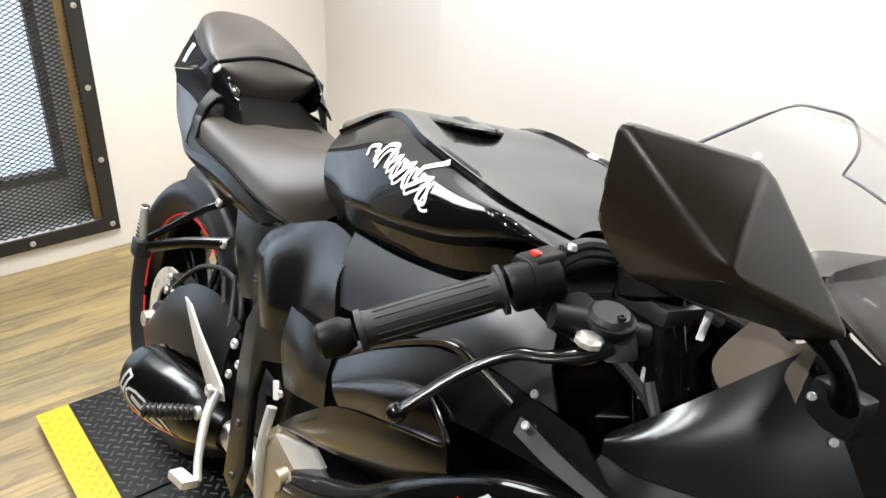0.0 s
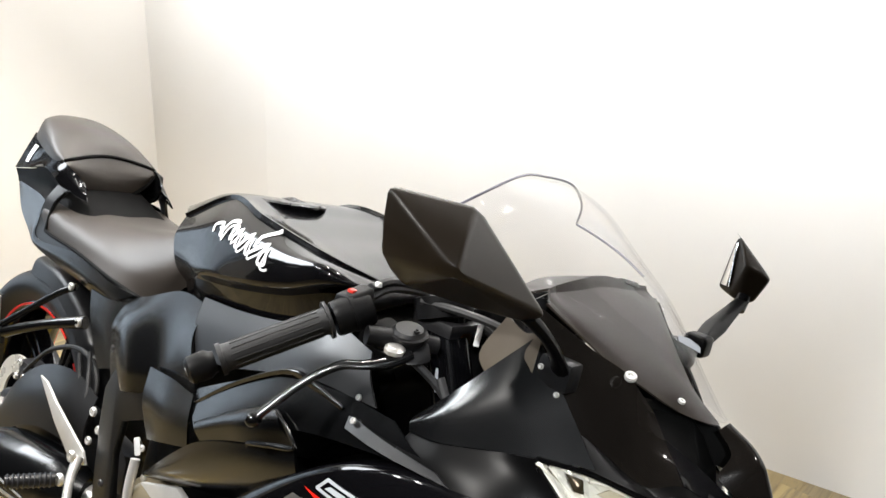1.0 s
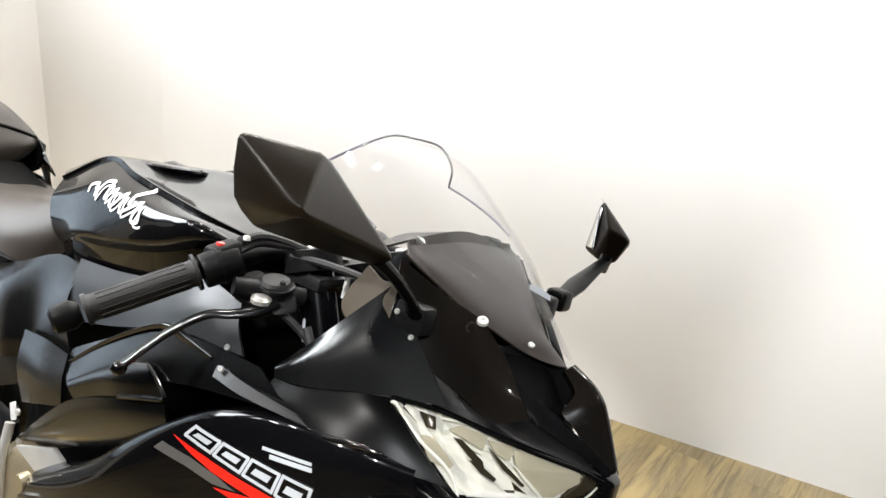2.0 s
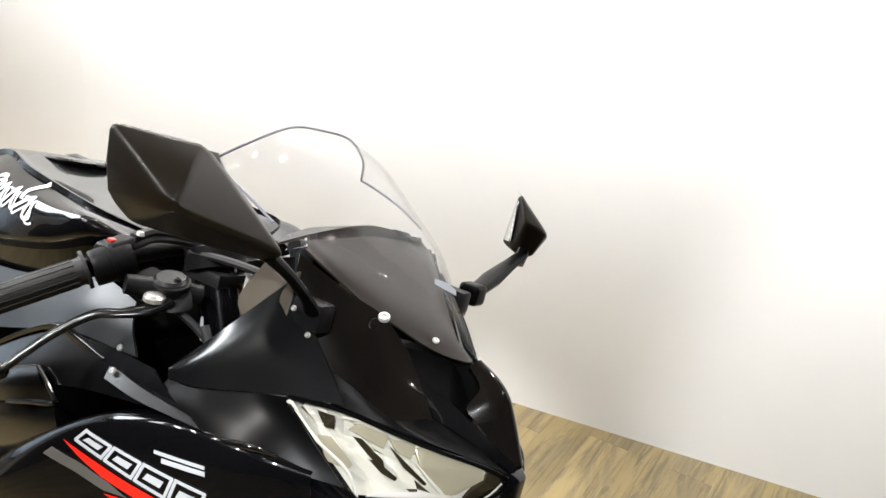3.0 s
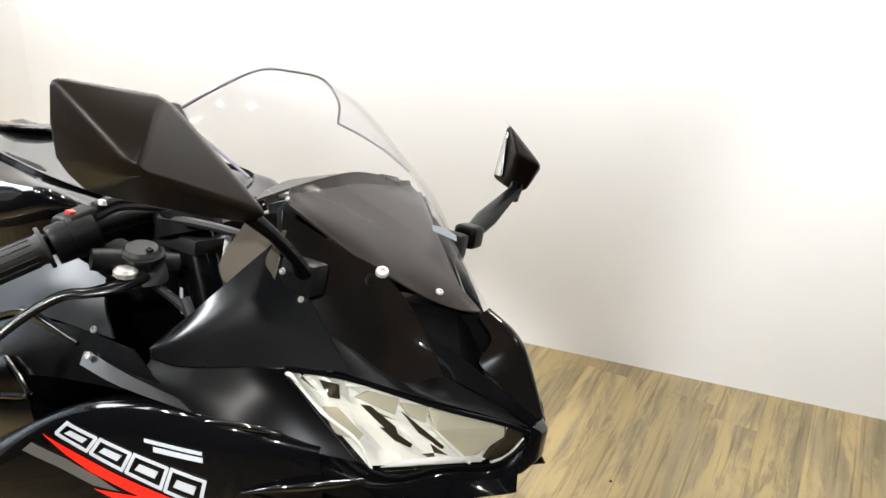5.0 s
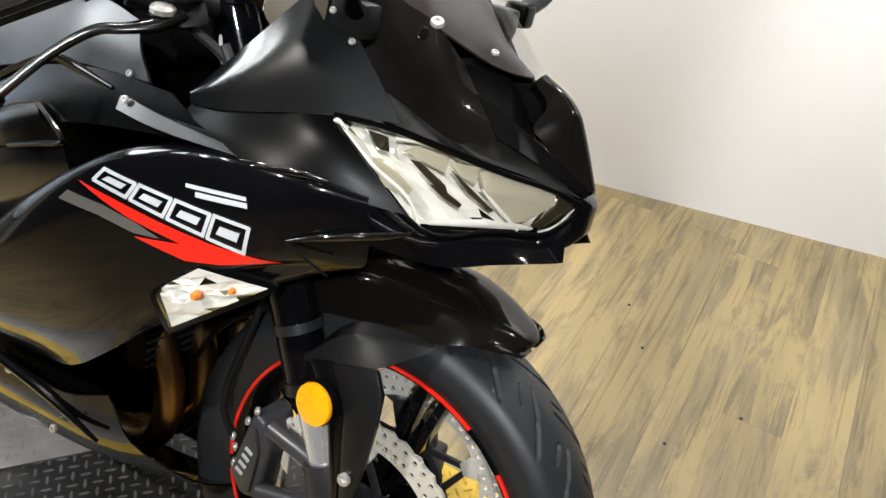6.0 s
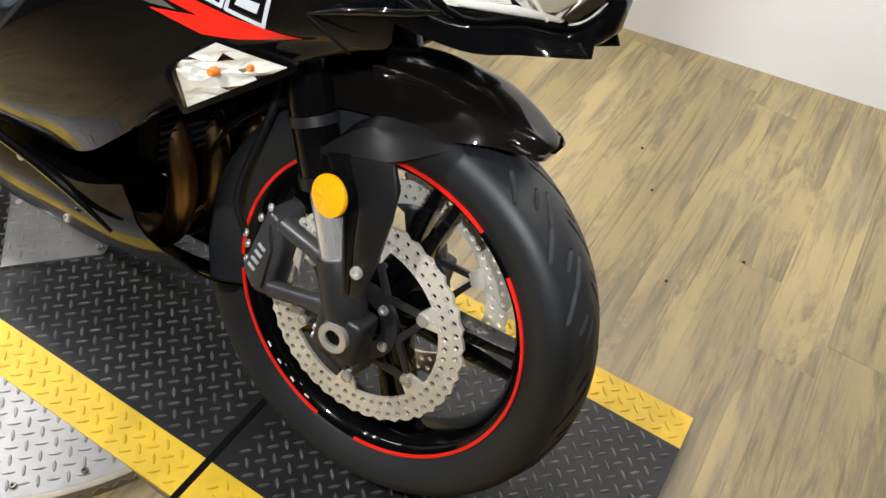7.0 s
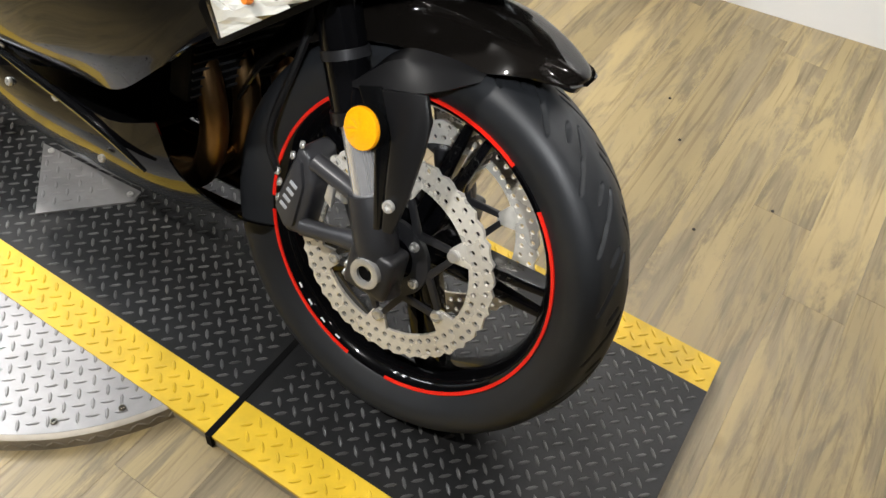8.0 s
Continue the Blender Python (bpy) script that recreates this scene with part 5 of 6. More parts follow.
LIP = [(-1.362, -0.109, 0.882), (-1.358, -0.085, 0.890), (-1.366, -0.040, 0.899), (-1.370, 0, 0.902)]
VEE = [(-1.352, -0.104, 0.874), (-1.343, -0.084, 0.850), (-1.345, -0.044, 0.820), (-1.347, 0, 0.805)]
part("pillion_front", shell(across([LIP, [(-1.353, -0.106, 0.878), (-1.342, -0.086, 0.872), (-1.344, -0.042, 0.862), (-1.346, 0, 0.856)], VEE]), 0.010, 5), SEAT, pill, "smooth front of the pillion pad")
for line in (LIP, [LIP[0]] + VEE):
    line = line + [(x, -y, z) for x, y, z in reversed(line[:-1])]
    part("seat_piping", tube(line, 0.0042, 5, 8), DARK, pill, "black seam piping")
for rows, label, name, mat in (
    ([[(-1.585, -0.070, 0.906), (-1.477, -0.094, 0.887), (-1.359, -0.108, 0.883), (-1.306, -0.098, 0.865), (-1.286, -0.088, 0.850)],
      [(-1.582, -0.088, 0.865), (-1.473, -0.106, 0.863), (-1.372, -0.119, 0.867), (-1.308, -0.109, 0.850), (-1.264, -0.096, 0.838)],
      [(-1.609, -0.094, 0.815), (-1.493, -0.112, 0.839), (-1.393, -0.124, 0.858), (-1.325, -0.116, 0.832), (-1.247, -0.100, 0.822)]], "gloss black upper tail cowl", "tail_cowl", GLOSS),
    ([[(-1.612, -0.090, 0.812), (-1.502, -0.108, 0.834), (-1.393, -0.120, 0.855), (-1.330, -0.112, 0.828)],
      [(-1.606, -0.086, 0.797), (-1.504, -0.102, 0.810), (-1.400, -0.108, 0.824), (-1.345, -0.104, 0.810)],
      [(-1.575, -0.096, 0.789), (-1.468, -0.114, 0.794), (-1.410, -0.126, 0.796), (-1.369, -0.128, 0.791)]], "black sheet for the shade between the tail panels", "tail_recess", DARK),
    ([[(-1.545, -0.104, 0.796), (-1.356, -0.134, 0.798), (-1.340, -0.147, 0.759), (-1.319, -0.154, 0.722), (-1.146, -0.156, 0.741), (-1.021, -0.155, 0.726), (-0.935, -0.148, 0.725)],
      [(-1.550, -0.104, 0.792), (-1.413, -0.130, 0.774), (-1.360, -0.147, 0.743), (-1.328, -0.156, 0.713), (-1.188, -0.158, 0.716), (-1.081, -0.156, 0.704), (-0.985, -0.152, 0.700)],
      [(-1.562, -0.100, 0.787), (-1.490, -0.118, 0.743), (-1.399, -0.138, 0.721), (-1.334, -0.151, 0.704), (-1.231, -0.150, 0.694), (-1.141, -0.142, 0.684), (-1.040, -0.146, 0.676)]], "satin black lower tail fairing", "tail_fairing", SATIN),
    ([[(-1.08, -0.150, 0.690), (-1.00, -0.152, 0.695), (-0.92, -0.142, 0.715)], [(-1.05, -0.158, 0.640), (-0.98, -0.160, 0.650), (-0.90, -0.155, 0.660)], [(-1.00, -0.155, 0.560), (-0.95, -0.160, 0.580), (-0.88, -0.160, 0.60)]], "satin black side cover under the seat", "seat_side_cover", SATIN)):
    both(name, rows, mat, 0.003, 4, label)
part("tail_core", hull([(x, y * w, z) for x, y, z in ((-1.56, 0.07, 0.80), (-1.56, 0.06, 0.90), (-1.30, 0.08, 0.80), (-1.25, 0.10, 0.70), (-0.95, 0.10, 0.70), (-0.95, 0.09, 0.66), (-1.4, 0.115, 0.74), (-1.5, 0.10, 0.79), (-1.42, 0.100, 0.83), (-1.2, 0.13, 0.70), (-1.33, 0.125, 0.76), (-1.05, 0.13, 0.69)) for w in (-1, 1)], 0.01), DARK, bike, "dark tail structure under the seat")
part("tail_hump", shell([[(-1.391, 0.098, 0.892), (-1.362, 0.107, 0.886), (-1.332, 0.115, 0.875)], [(-1.382, 0.099, 0.845), (-1.356, 0.106, 0.845), (-1.326, 0.114, 0.848)], [(-1.372, 0.100, 0.796), (-1.352, 0.106, 0.806), (-1.334, 0.112, 0.818)]], 0.006, 4), SATIN, bike, "satin black wing of the tail cowl")

# -- inner bodywork, frame and engine --
core = part("engine", hull([(x, y * w, z) for x, y, z in ((-0.84, 0.10, 0.22), (-0.84, 0.12, 0.58), (-0.60, 0.13, 0.64), (-0.42, 0.13, 0.60), (-0.40, 0.12, 0.30), (-0.60, 0.10, 0.20)) for w in (-1, 1)], 0.02), DARK, bike, "dark engine block behind the fairing")
part("airbox", hull([(x, y * w, z) for x, y, z in ((-0.88, 0.10, 0.60), (-0.86, 0.11, 0.76), (-0.55, 0.14, 0.83), (-0.38, 0.12, 0.87), (-0.34, 0.10, 0.80), (-0.45, 0.12, 0.62)) for w in (-1, 1)], 0.02), DARK, bike, "dark airbox under the tank")
part("nose_frame", hull([(x, y * w, z) for x, y, z in ((-0.22, 0.06, 0.74), (-0.16, 0.075, 0.86), (-0.02, 0.07, 0.88), (0.06, 0.03, 0.85), (0.09, 0.03, 0.76), (-0.05, 0.08, 0.74)) for w in (-1, 1)], 0.01), DARK, bike, "dark inner nose structure")
part("steering_head", tube([fork_at(0.60, 0), fork_at(0.92, 0)], 0.045, 3, 18), DARK, bike)
for z, w in ((0.905, 0.020), (0.66, 0.028)):
    pts = []
    for y in (-0.135, 0.135):
        for dx in (-0.034, 0.034):
            for dz in (-w / 2, w / 2):
                p = fork_at(z, y)
                pts.append((p[0] + dx, y, z + dz))
    for dx in (-0.065,):
        for y in (-0.04, 0.04):
            for dz in (-w / 2, w / 2):
                pts.append((fork_at(z, y)[0] + dx, y, z + dz))
    part("triple_clamp", hull(pts, 0.006), CAST_DARK, bike, "black fork clamp")
for side in (-1, 1):
    part("fork_cap", lathe([(0.0, 0.016), (0.012, 0.016), (0.014, 0.006), (0.026, 0.006), (0.0275, 0.0)], fork_at(0.93, side * 0.105), 24, axis=(-0.4, 0, 1)), ALLOY, bike, "silver fork cap")
part("ignition_lock", lathe([(0.0, 0.028), (0.016, 0.026), (0.019, 0.0)], (-0.335, 0, 0.915), 24, axis=(-0.3, 0, 1)), ALLOY, bike, "round ignition lock")

for side in (-1, 1):
    def m(p):
        return (p[0], p[1] * -side, p[2])

    spar = part("frame_spar", shell([[m(p) for p in r] for r in (
        [(-0.985, -0.140, 0.702), (-0.900, -0.145, 0.735), (-0.800, -0.145, 0.778), (-0.700, -0.160, 0.785)],
        [(-0.975, -0.158, 0.655), (-0.890, -0.180, 0.690), (-0.790, -0.170, 0.725), (-0.690, -0.188, 0.745)],
        [(-0.955, -0.162, 0.605), (-0.865, -0.190, 0.630), (-0.765, -0.183, 0.660), (-0.660, -0.202, 0.705)],
        [(-0.930, -0.165, 0.555), (-0.850, -0.184, 0.580), (-0.770, -0.178, 0.610), (-0.640, -0.200, 0.668)])], 0.006, 6), SATIN, bike, "satin black frame spar")
    screw(m((-0.936, -0.166, 0.624)), m((0, -1, 0)), 0.007, spar, CALIPER)
    part("frame_side", shell([[m(p) for p in r] for r in (
        [(-0.720, -0.158, 0.795), (-0.600, -0.172, 0.812), (-0.480, -0.182, 0.838), (-0.386, -0.190, 0.868), (-0.310, -0.200, 0.862)],
        [(-0.700, -0.180, 0.755), (-0.590, -0.190, 0.775), (-0.480, -0.200, 0.800), (-0.380, -0.212, 0.835), (-0.290, -0.216, 0.838)],
        [(-0.660, -0.196, 0.715), (-0.560, -0.205, 0.742), (-0.470, -0.214, 0.772), (-0.380, -0.224, 0.800), (-0.260, -0.228, 0.812)]) ], 0.004, 5), MATTE, bike, "matte black panel along the tank")
    part("panel_lip", shell([[m(p) for p in r] for r in (
        [(-0.629, -0.204, 0.655), (-0.574, -0.207, 0.704), (-0.510, -0.209, 0.748), (-0.446, -0.211, 0.787), (-0.412, -0.213, 0.802), (-0.372, -0.217, 0.803), (-0.312, -0.226, 0.798)],
        [(-0.628, -0.213, 0.658), (-0.568, -0.219, 0.706), (-0.506, -0.224, 0.750), (-0.441, -0.227, 0.788), (-0.403, -0.229, 0.802), (-0.367, -0.231, 0.800), (-0.304, -0.237, 0.795)],
        [(-0.629, -0.211, 0.651), (-0.571, -0.217, 0.698), (-0.509, -0.222, 0.741), (-0.445, -0.225, 0.779), (-0.408, -0.227, 0.793), (-0.372, -0.229, 0.791), (-0.308, -0.235, 0.787)])], 0.005, 5), SATIN, bike, "raised satin lip over the air duct")
    part("inner_fairing", shell([[m(p) for p in r] for r in (
        [(-0.640, -0.198, 0.675), (-0.540, -0.214, 0.730), (-0.440, -0.222, 0.778), (-0.330, -0.228, 0.806), (-0.225, -0.232, 0.812)],
        [(-0.610, -0.220, 0.650), (-0.530, -0.232, 0.694), (-0.440, -0.238, 0.738), (-0.330, -0.240, 0.774), (-0.180, -0.240, 0.796)],
        [(-0.585, -0.232, 0.640), (-0.510, -0.240, 0.676), (-0.430, -0.244, 0.712), (-0.330, -0.244, 0.748), (-0.130, -0.240, 0.786)]) ], 0.004, 5), SATIN, bike, "satin inner fairing below the handlebar")
    part("fairing_fin", shell([[m(p) for p in r] for r in (
        [(-0.290, -0.236, 0.792), (-0.225, -0.244, 0.790), (-0.140, -0.247, 0.790)],
        [(-0.285, -0.246, 0.778), (-0.220, -0.252, 0.778), (-0.118, -0.250, 0.784)]) ], 0.004, 6), MATTE, bike)
    for x, y, z in ((-0.276, -0.242, 0.790), (-0.290, -0.226, 0.812)):
        screw(m((x, y, z)), m((0, -1, 0.4)), 0.0042, bike, ALLOY, "fairing_screw")
    # air outlet: a rounded satin scoop over a wedge-shaped flank
    part("air_outlet_hood", shell([[m(p) for p in r] for r in (
        [(-0.602, -0.214, 0.636), (-0.532, -0.222, 0.688), (-0.472, -0.228, 0.724), (-0.418, -0.232, 0.741)],
        [(-0.592, -0.228, 0.646), (-0.522, -0.235, 0.692), (-0.460, -0.241, 0.727), (-0.405, -0.245, 0.748)],
        [(-0.578, -0.236, 0.642), (-0.510, -0.246, 0.684), (-0.449, -0.254, 0.714), (-0.388, -0.254, 0.738)],
        [(-0.563, -0.234, 0.630), (-0.495, -0.243, 0.664), (-0.438, -0.252, 0.688), (-0.353, -0.252, 0.720)])], 0.004, 5), SATIN, bike, "satin scoop-shaped air outlet hood")
    part("outlet_edge", tube([m(p) for p in ((-0.440, -0.254, 0.687), (-0.395, -0.255, 0.704), (-0.353, -0.254, 0.720), (-0.372, -0.252, 0.736), (-0.403, -0.247, 0.747))], 0.003, 5, 8), SATIN, bike)
    part("mid_fairing", shell([[m(p) for p in r] for r in (
        [(-0.747, -0.190, 0.480), (-0.655, -0.214, 0.560), (-0.563, -0.235, 0.629), (-0.440, -0.251, 0.685), (-0.354, -0.251, 0.718)],
        [(-0.745, -0.192, 0.480), (-0.645, -0.218, 0.545), (-0.556, -0.234, 0.600), (-0.435, -0.250, 0.660), (-0.345, -0.252, 0.698)],
        [(-0.739, -0.192, 0.478), (-0.640, -0.210, 0.526), (-0.553, -0.222, 0.566), (-0.430, -0.238, 0.628), (-0.337, -0.246, 0.676)],
        [(-0.720, -0.176, 0.474), (-0.620, -0.186, 0.515), (-0.540, -0.196, 0.545), (-0.430, -0.215, 0.600), (-0.337, -0.230, 0.650)])], 0.004, 5), SATIN, bike, "satin black wedge under the air outlet")
    part("fairing_backing", shell([[m(p) for p in r] for r in (
        [(-0.700, -0.150, 0.480), (-0.560, -0.160, 0.560), (-0.400, -0.190, 0.650)],
        [(-0.640, -0.150, 0.400), (-0.540, -0.165, 0.470), (-0.420, -0.200, 0.560)])], 0.004, 4), DARK, bike, "dark sheet for the shade behind the fairing opening")
    part("spar_link", shell([[m(p) for p in r] for r in (
        [(-0.780, -0.192, 0.655), (-0.700, -0.204, 0.668), (-0.630, -0.210, 0.670)],
        [(-0.770, -0.202, 0.600), (-0.690, -0.218, 0.622), (-0.610, -0.226, 0.640)],
        [(-0.740, -0.200, 0.545), (-0.680, -0.216, 0.570), (-0.600, -0.226, 0.600)]) ], 0.004, 5), SATIN, bike)
    part("engine_bracket", prism([(-0.733, 0.472), (-0.636, 0.511), (-0.571, 0.491), (-0.560, 0.440), (-0.600, 0.400), (-0.625, 0.446)], side * 0.203, side * 0.192, 0.003), ALLOY, bike, "bare aluminium engine bracket")
    # footrest bracket
    plate = part("footrest_bracket", prism([(-0.825, 0.680), (-0.765, 0.578), (-0.800, 0.548), (-0.852, 0.524), (-0.862, 0.455), (-0.852, 0.404), (-0.835, 0.338), (-0.850, 0.263), (-0.895, 0.280), (-0.905, 0.364), (-0.921, 0.483), (-0.924, 0.558), (-0.895, 0.615)], side * 0.180, side * 0.164, 0.004), MATTE, bike, "matte black footrest bracket")
    part("wire_plug", hull([(-0.832, side * 0.165, 0.500), (-0.812, side * 0.165, 0.512), (-0.818, side * 0.165, 0.470), (-0.800, side * 0.165, 0.480), (-0.82, side * 0.150, 0.49)], 0.003), WHITE_DECAL, plate, "small white plug in the opening")
    screw((-0.785, side * 0.172, 0.503), (0, side, 0), 0.006, plate, ALLOY)
    for x, z in ((-0.880, 0.392), (-0.865, 0.300)):
        screw((x, side * 0.178, z), (0, side, 0), 0.007, plate, CALIPER)
    heel = part("heel_guard", prism([(-1.128, 0.500), (-1.098, 0.498), (-1.05, 0.475), (-0.930, 0.432), (-0.915, 0.412), (-0.938, 0.402), (-0.985, 0.405), (-1.05, 0.440)], side * 0.196, side * 0.191, 0.0015), ALLOY, bike, "bare aluminium heel guard")
    screw((-0.945, side * 0.196, 0.412), (0, side, 0), 0.008, heel)
    peg = part("footrest", tube([(-0.955, side * 0.225, 0.371), (-0.968, side * 0.262, 0.370), (-0.984, side * 0.300, 0.368)], [0.012, 0.0125, 0.011], 4, 14), MATTE, bike, "black knurled footrest")
    for k in range(9):
        q = k / 8
        part("footrest_rib", lathe([(0.0125, -0.002), (0.0142, 0), (0.0125, 0.002)], (-0.957 - 0.025 * q, side * (0.232 + 0.064 * q), 0.371 - 0.003 * q), 12, closed=True, axis=(-0.36, side * 0.93, -0.03)), CAST_DARK, peg)
    screw((-0.950, side * 0.214, 0.372), (0, side, 0), 0.012, peg)
    arm = part("pillion_bracket", tube([(-1.080, side * 0.150, 0.622), (-1.14, side * 0.185, 0.600), (-1.20, side * 0.215, 0.570), (-1.245, side * 0.235, 0.545)], [0.013, 0.010, 0.010, 0.012], 4, 12), SATIN, bike, "black pillion footrest bracket")
    part("bracket_strut", tube([(-1.150, side * 0.142, 0.672), (-1.175, side * 0.165, 0.650), (-1.21, side * 0.20, 0.605), (-1.245, side * 0.235, 0.560)], 0.007, 4, 10), SATIN, arm)
    part("bracket_joint", hull([(x, side * y, z) for x in (-1.262, -1.228) for y in (0.226, 0.256) for z in (0.528, 0.562)], 0.006), CAST_DARK, arm)
    part("pillion_footrest", tube([(-1.245, side * 0.242, 0.555), (-1.240, side * 0.246, 0.590), (-1.235, side * 0.250, 0.628)], [0.008, 0.0075, 0.006], 4, 10), ALLOY, arm, "folded pillion footrest")
    for k in range(9):
        part("rest_tooth", block(-1.252 + 0.0008 * k, -1.240 + 0.0008 * k, side * 0.247 - 0.006, side * 0.247 + 0.006, 0.566 + 0.0075 * k, 0.570 + 0.0075 * k, 0.0008), MATTE, arm)
    screw((-1.082, side * 0.160, 0.622), (0, side, 0), 0.009, arm)
    screw((-1.150, side * 0.150, 0.672), (0, side, 0), 0.008, arm)
    part("swingarm", hull([(x, side * y, z) for x, y, z in ((-0.90, 0.085, 0.42), (-0.90, 0.125, 0.42), (-0.90, 0.085, 0.34), (-0.90, 0.125, 0.34), (-1.15, 0.125, 0.40), (-1.15, 0.10, 0.46), (-1.42, 0.105, 0.345), (-1.42, 0.135, 0.345), (-1.42, 0.105, 0.285), (-1.42, 0.135, 0.285), (-1.15, 0.13, 0.30))], 0.012), CAST_DARK, bike, "dark cast swingarm")

# right-hand controls of the engine side
pedal = part("brake_pedal", tube([(-0.925, -0.205, 0.425), (-0.905, -0.225, 0.390), (-0.872, -0.242, 0.345), (-0.845, -0.250, 0.318)], [0.010, 0.008, 0.007, 0.007], 4, 12), ALLOY, bike, "bare aluminium brake pedal")
part("pedal_pad", hull([(-0.880, -0.262, 0.308), (-0.835, -0.252, 0.312), (-0.88, -0.285, 0.306), (-0.838, -0.278, 0.310), (-0.88, -0.262, 0.324), (-0.835, -0.252, 0.328), (-0.88, -0.285, 0.322), (-0.838, -0.278, 0.326)], 0.004), ALLOY, pedal)
screw((-0.928, -0.212, 0.428), (0, -1, 0), 0.011, pedal)
cover = part("clutch_cover", lathe([(0.0, 0.036), (0.060, 0.034), (0.072, 0.028), (0.078, 0.020), (0.088, 0.018), (0.092, 0.0)], (-0.700, -0.170, 0.400), 48, axis=(0, -1, 0)), BRONZE, bike, "bronze engine clutch cover")
for k in range(9):
    a = 2 * math.pi * k / 9
    screw((-0.700 + 0.084 * math.cos(a), -0.188, 0.400 + 0.084 * math.sin(a)), (0, -1, 0), 0.0065, cover)
part("oil_filler", lathe([(0.0, 0.016), (0.014, 0.016), (0.017, 0.010), (0.018, 0.0)], (-0.675, -0.206, 0.435), 20, axis=(0, -1, 0)), BRONZE, cover)
part("cover_pipe", tube([(-0.76, -0.20, 0.50), (-0.752, -0.208, 0.45), (-0.742, -0.208, 0.40), (-0.735, -0.20, 0.34)], 0.008, 4, 10), ALLOY, bike, "bright coolant pipe")
part("starter_cover", lathe([(0.0, 0.030), (0.04, 0.028), (0.05, 0.018), (0.056, 0.0)], (-0.585, -0.165, 0.395), 32, axis=(0, -1, 0)), CAST_DARK, bike)
# exhaust can with its end piece, and the guard above the wheel
can = part("exhaust_silencer", tube([(-0.985, -0.130, 0.300), (-1.05, -0.150, 0.295), (-1.13, -0.170, 0.285), (-1.20, -0.185, 0.276), (-1.245, -0.192, 0.270)], [0.036, 0.054, 0.062, 0.064, 0.056], 6, 24, 1.15), SATIN, bike, "satin black exhaust silencer")
part("silencer_end", lathe([(0.026, 0.0), (0.046, 0.006), (0.053, -0.004), (0.054, -0.02)], (-1.250, -0.193, 0.269), 28, axis=(-0.93, -0.18, -0.2)), CAST_DARK, can)
part("silencer_pipe", tube([(-0.60, -0.05, 0.20), (-0.75, -0.08, 0.20), (-0.88, -0.11, 0.27), (-0.99, -0.130, 0.300)], 0.028, 4, 14), STEEL, bike, "steel exhaust pipe")
both("heat_guard", [[(-1.385, -0.140, 0.330), (-1.30, -0.150, 0.420), (-1.20, -0.150, 0.490), (-1.08, -0.150, 0.520), (-1.00, -0.145, 0.500)],
                    [(-1.375, -0.160, 0.300), (-1.28, -0.168, 0.380), (-1.18, -0.172, 0.440), (-1.07, -0.172, 0.470), (-0.99, -0.165, 0.455)],
                    [(-1.33, -0.165, 0.280), (-1.24, -0.175, 0.340), (-1.14, -0.180, 0.385), (-1.05, -0.178, 0.400), (-0.98, -0.170, 0.400)]], MATTE, 0.004, 5, "matte dark guard in front of the rear wheel")
part("rear_hugger", shell(across([[(RC[0] + r * math.sin(radians(a)) , y, RC[2] + r * math.cos(radians(a))) for r, y in ((0.300, -0.098), (0.333, -0.085), (0.342, -0.045), (0.344, 0))] for a in (-8, 12, 32, 52, 72, 88)]), 0.003, 4), MATTE, bike, "matte black rear hugger over the tyre")
for pts, r in (([(-1.33, -0.13, 0.42), (-1.25, -0.12, 0.50), (-1.13, -0.12, 0.545), (-1.05, -0.125, 0.52), (-1.02, -0.14, 0.44)], 0.005), ([(-1.10, -0.14, 0.55), (-1.06, -0.15, 0.50), (-1.045, -0.155, 0.44), (-1.02, -0.15, 0.38)], 0.0055), ([(-1.08, -0.13, 0.56), (-1.03, -0.15, 0.50), (-1.02, -0.16, 0.45), (-1.0, -0.155, 0.40)], 0.0045)):
    part("cable", tube(pts, r, 6, 8), GRIP, bike, "black hose")
cal = part("rear_caliper", hull([(x, y, z) for x in (-1.36, -1.27) for y in (-0.13, -0.09) for z in (0.385, 0.44)], 0.010), CAST_DARK, bike, "dark rear brake caliper")
for x, z in ((-1.355, 0.40), (-1.345, 0.435), (-1.32, 0.41), (-1.29, 0.43), (-1.275, 0.40)):
    screw((x, -0.131, z), (0, -1, 0), 0.008, cal)
part("rear_axle_nut", lathe([(0.010, 0.02), (0.018, 0.02), (0.021, 0.0)], (RC[0], -0.135, RC[2]), 6, axis=(0, -1, 0)), STEEL, bike)
for x, y, z, r in ((-0.93, -0.17, 0.47, 0.008), (-0.965, -0.165, 0.49, 0.009), (-0.80, -0.17, 0.46, 0.008), (-0.96, -0.168, 0.435, 0.008)):
    screw((x, y, z), (0, -1, 0.1), r, bike, ALLOY)
part("shock_body", tube([(-0.90, -0.02, 0.60), (-0.93, -0.02, 0.42), (-0.94, -0.02, 0.30)], 0.035, 4, 16), CAST_DARK, bike)

# radiator and exhaust headers behind the front wheel
part("radiator", block(-0.345, -0.310, -0.150, 0.150, 0.40, 0.68, 0.006), DARK, bike, "black radiator core")
for k in range(22):
    part("radiator_fin", block(-0.3095, -0.3065, -0.146, 0.146, 0.408 + 0.0122 * k, 0.4105 + 0.0122 * k, 0), CAST_DARK, bike)
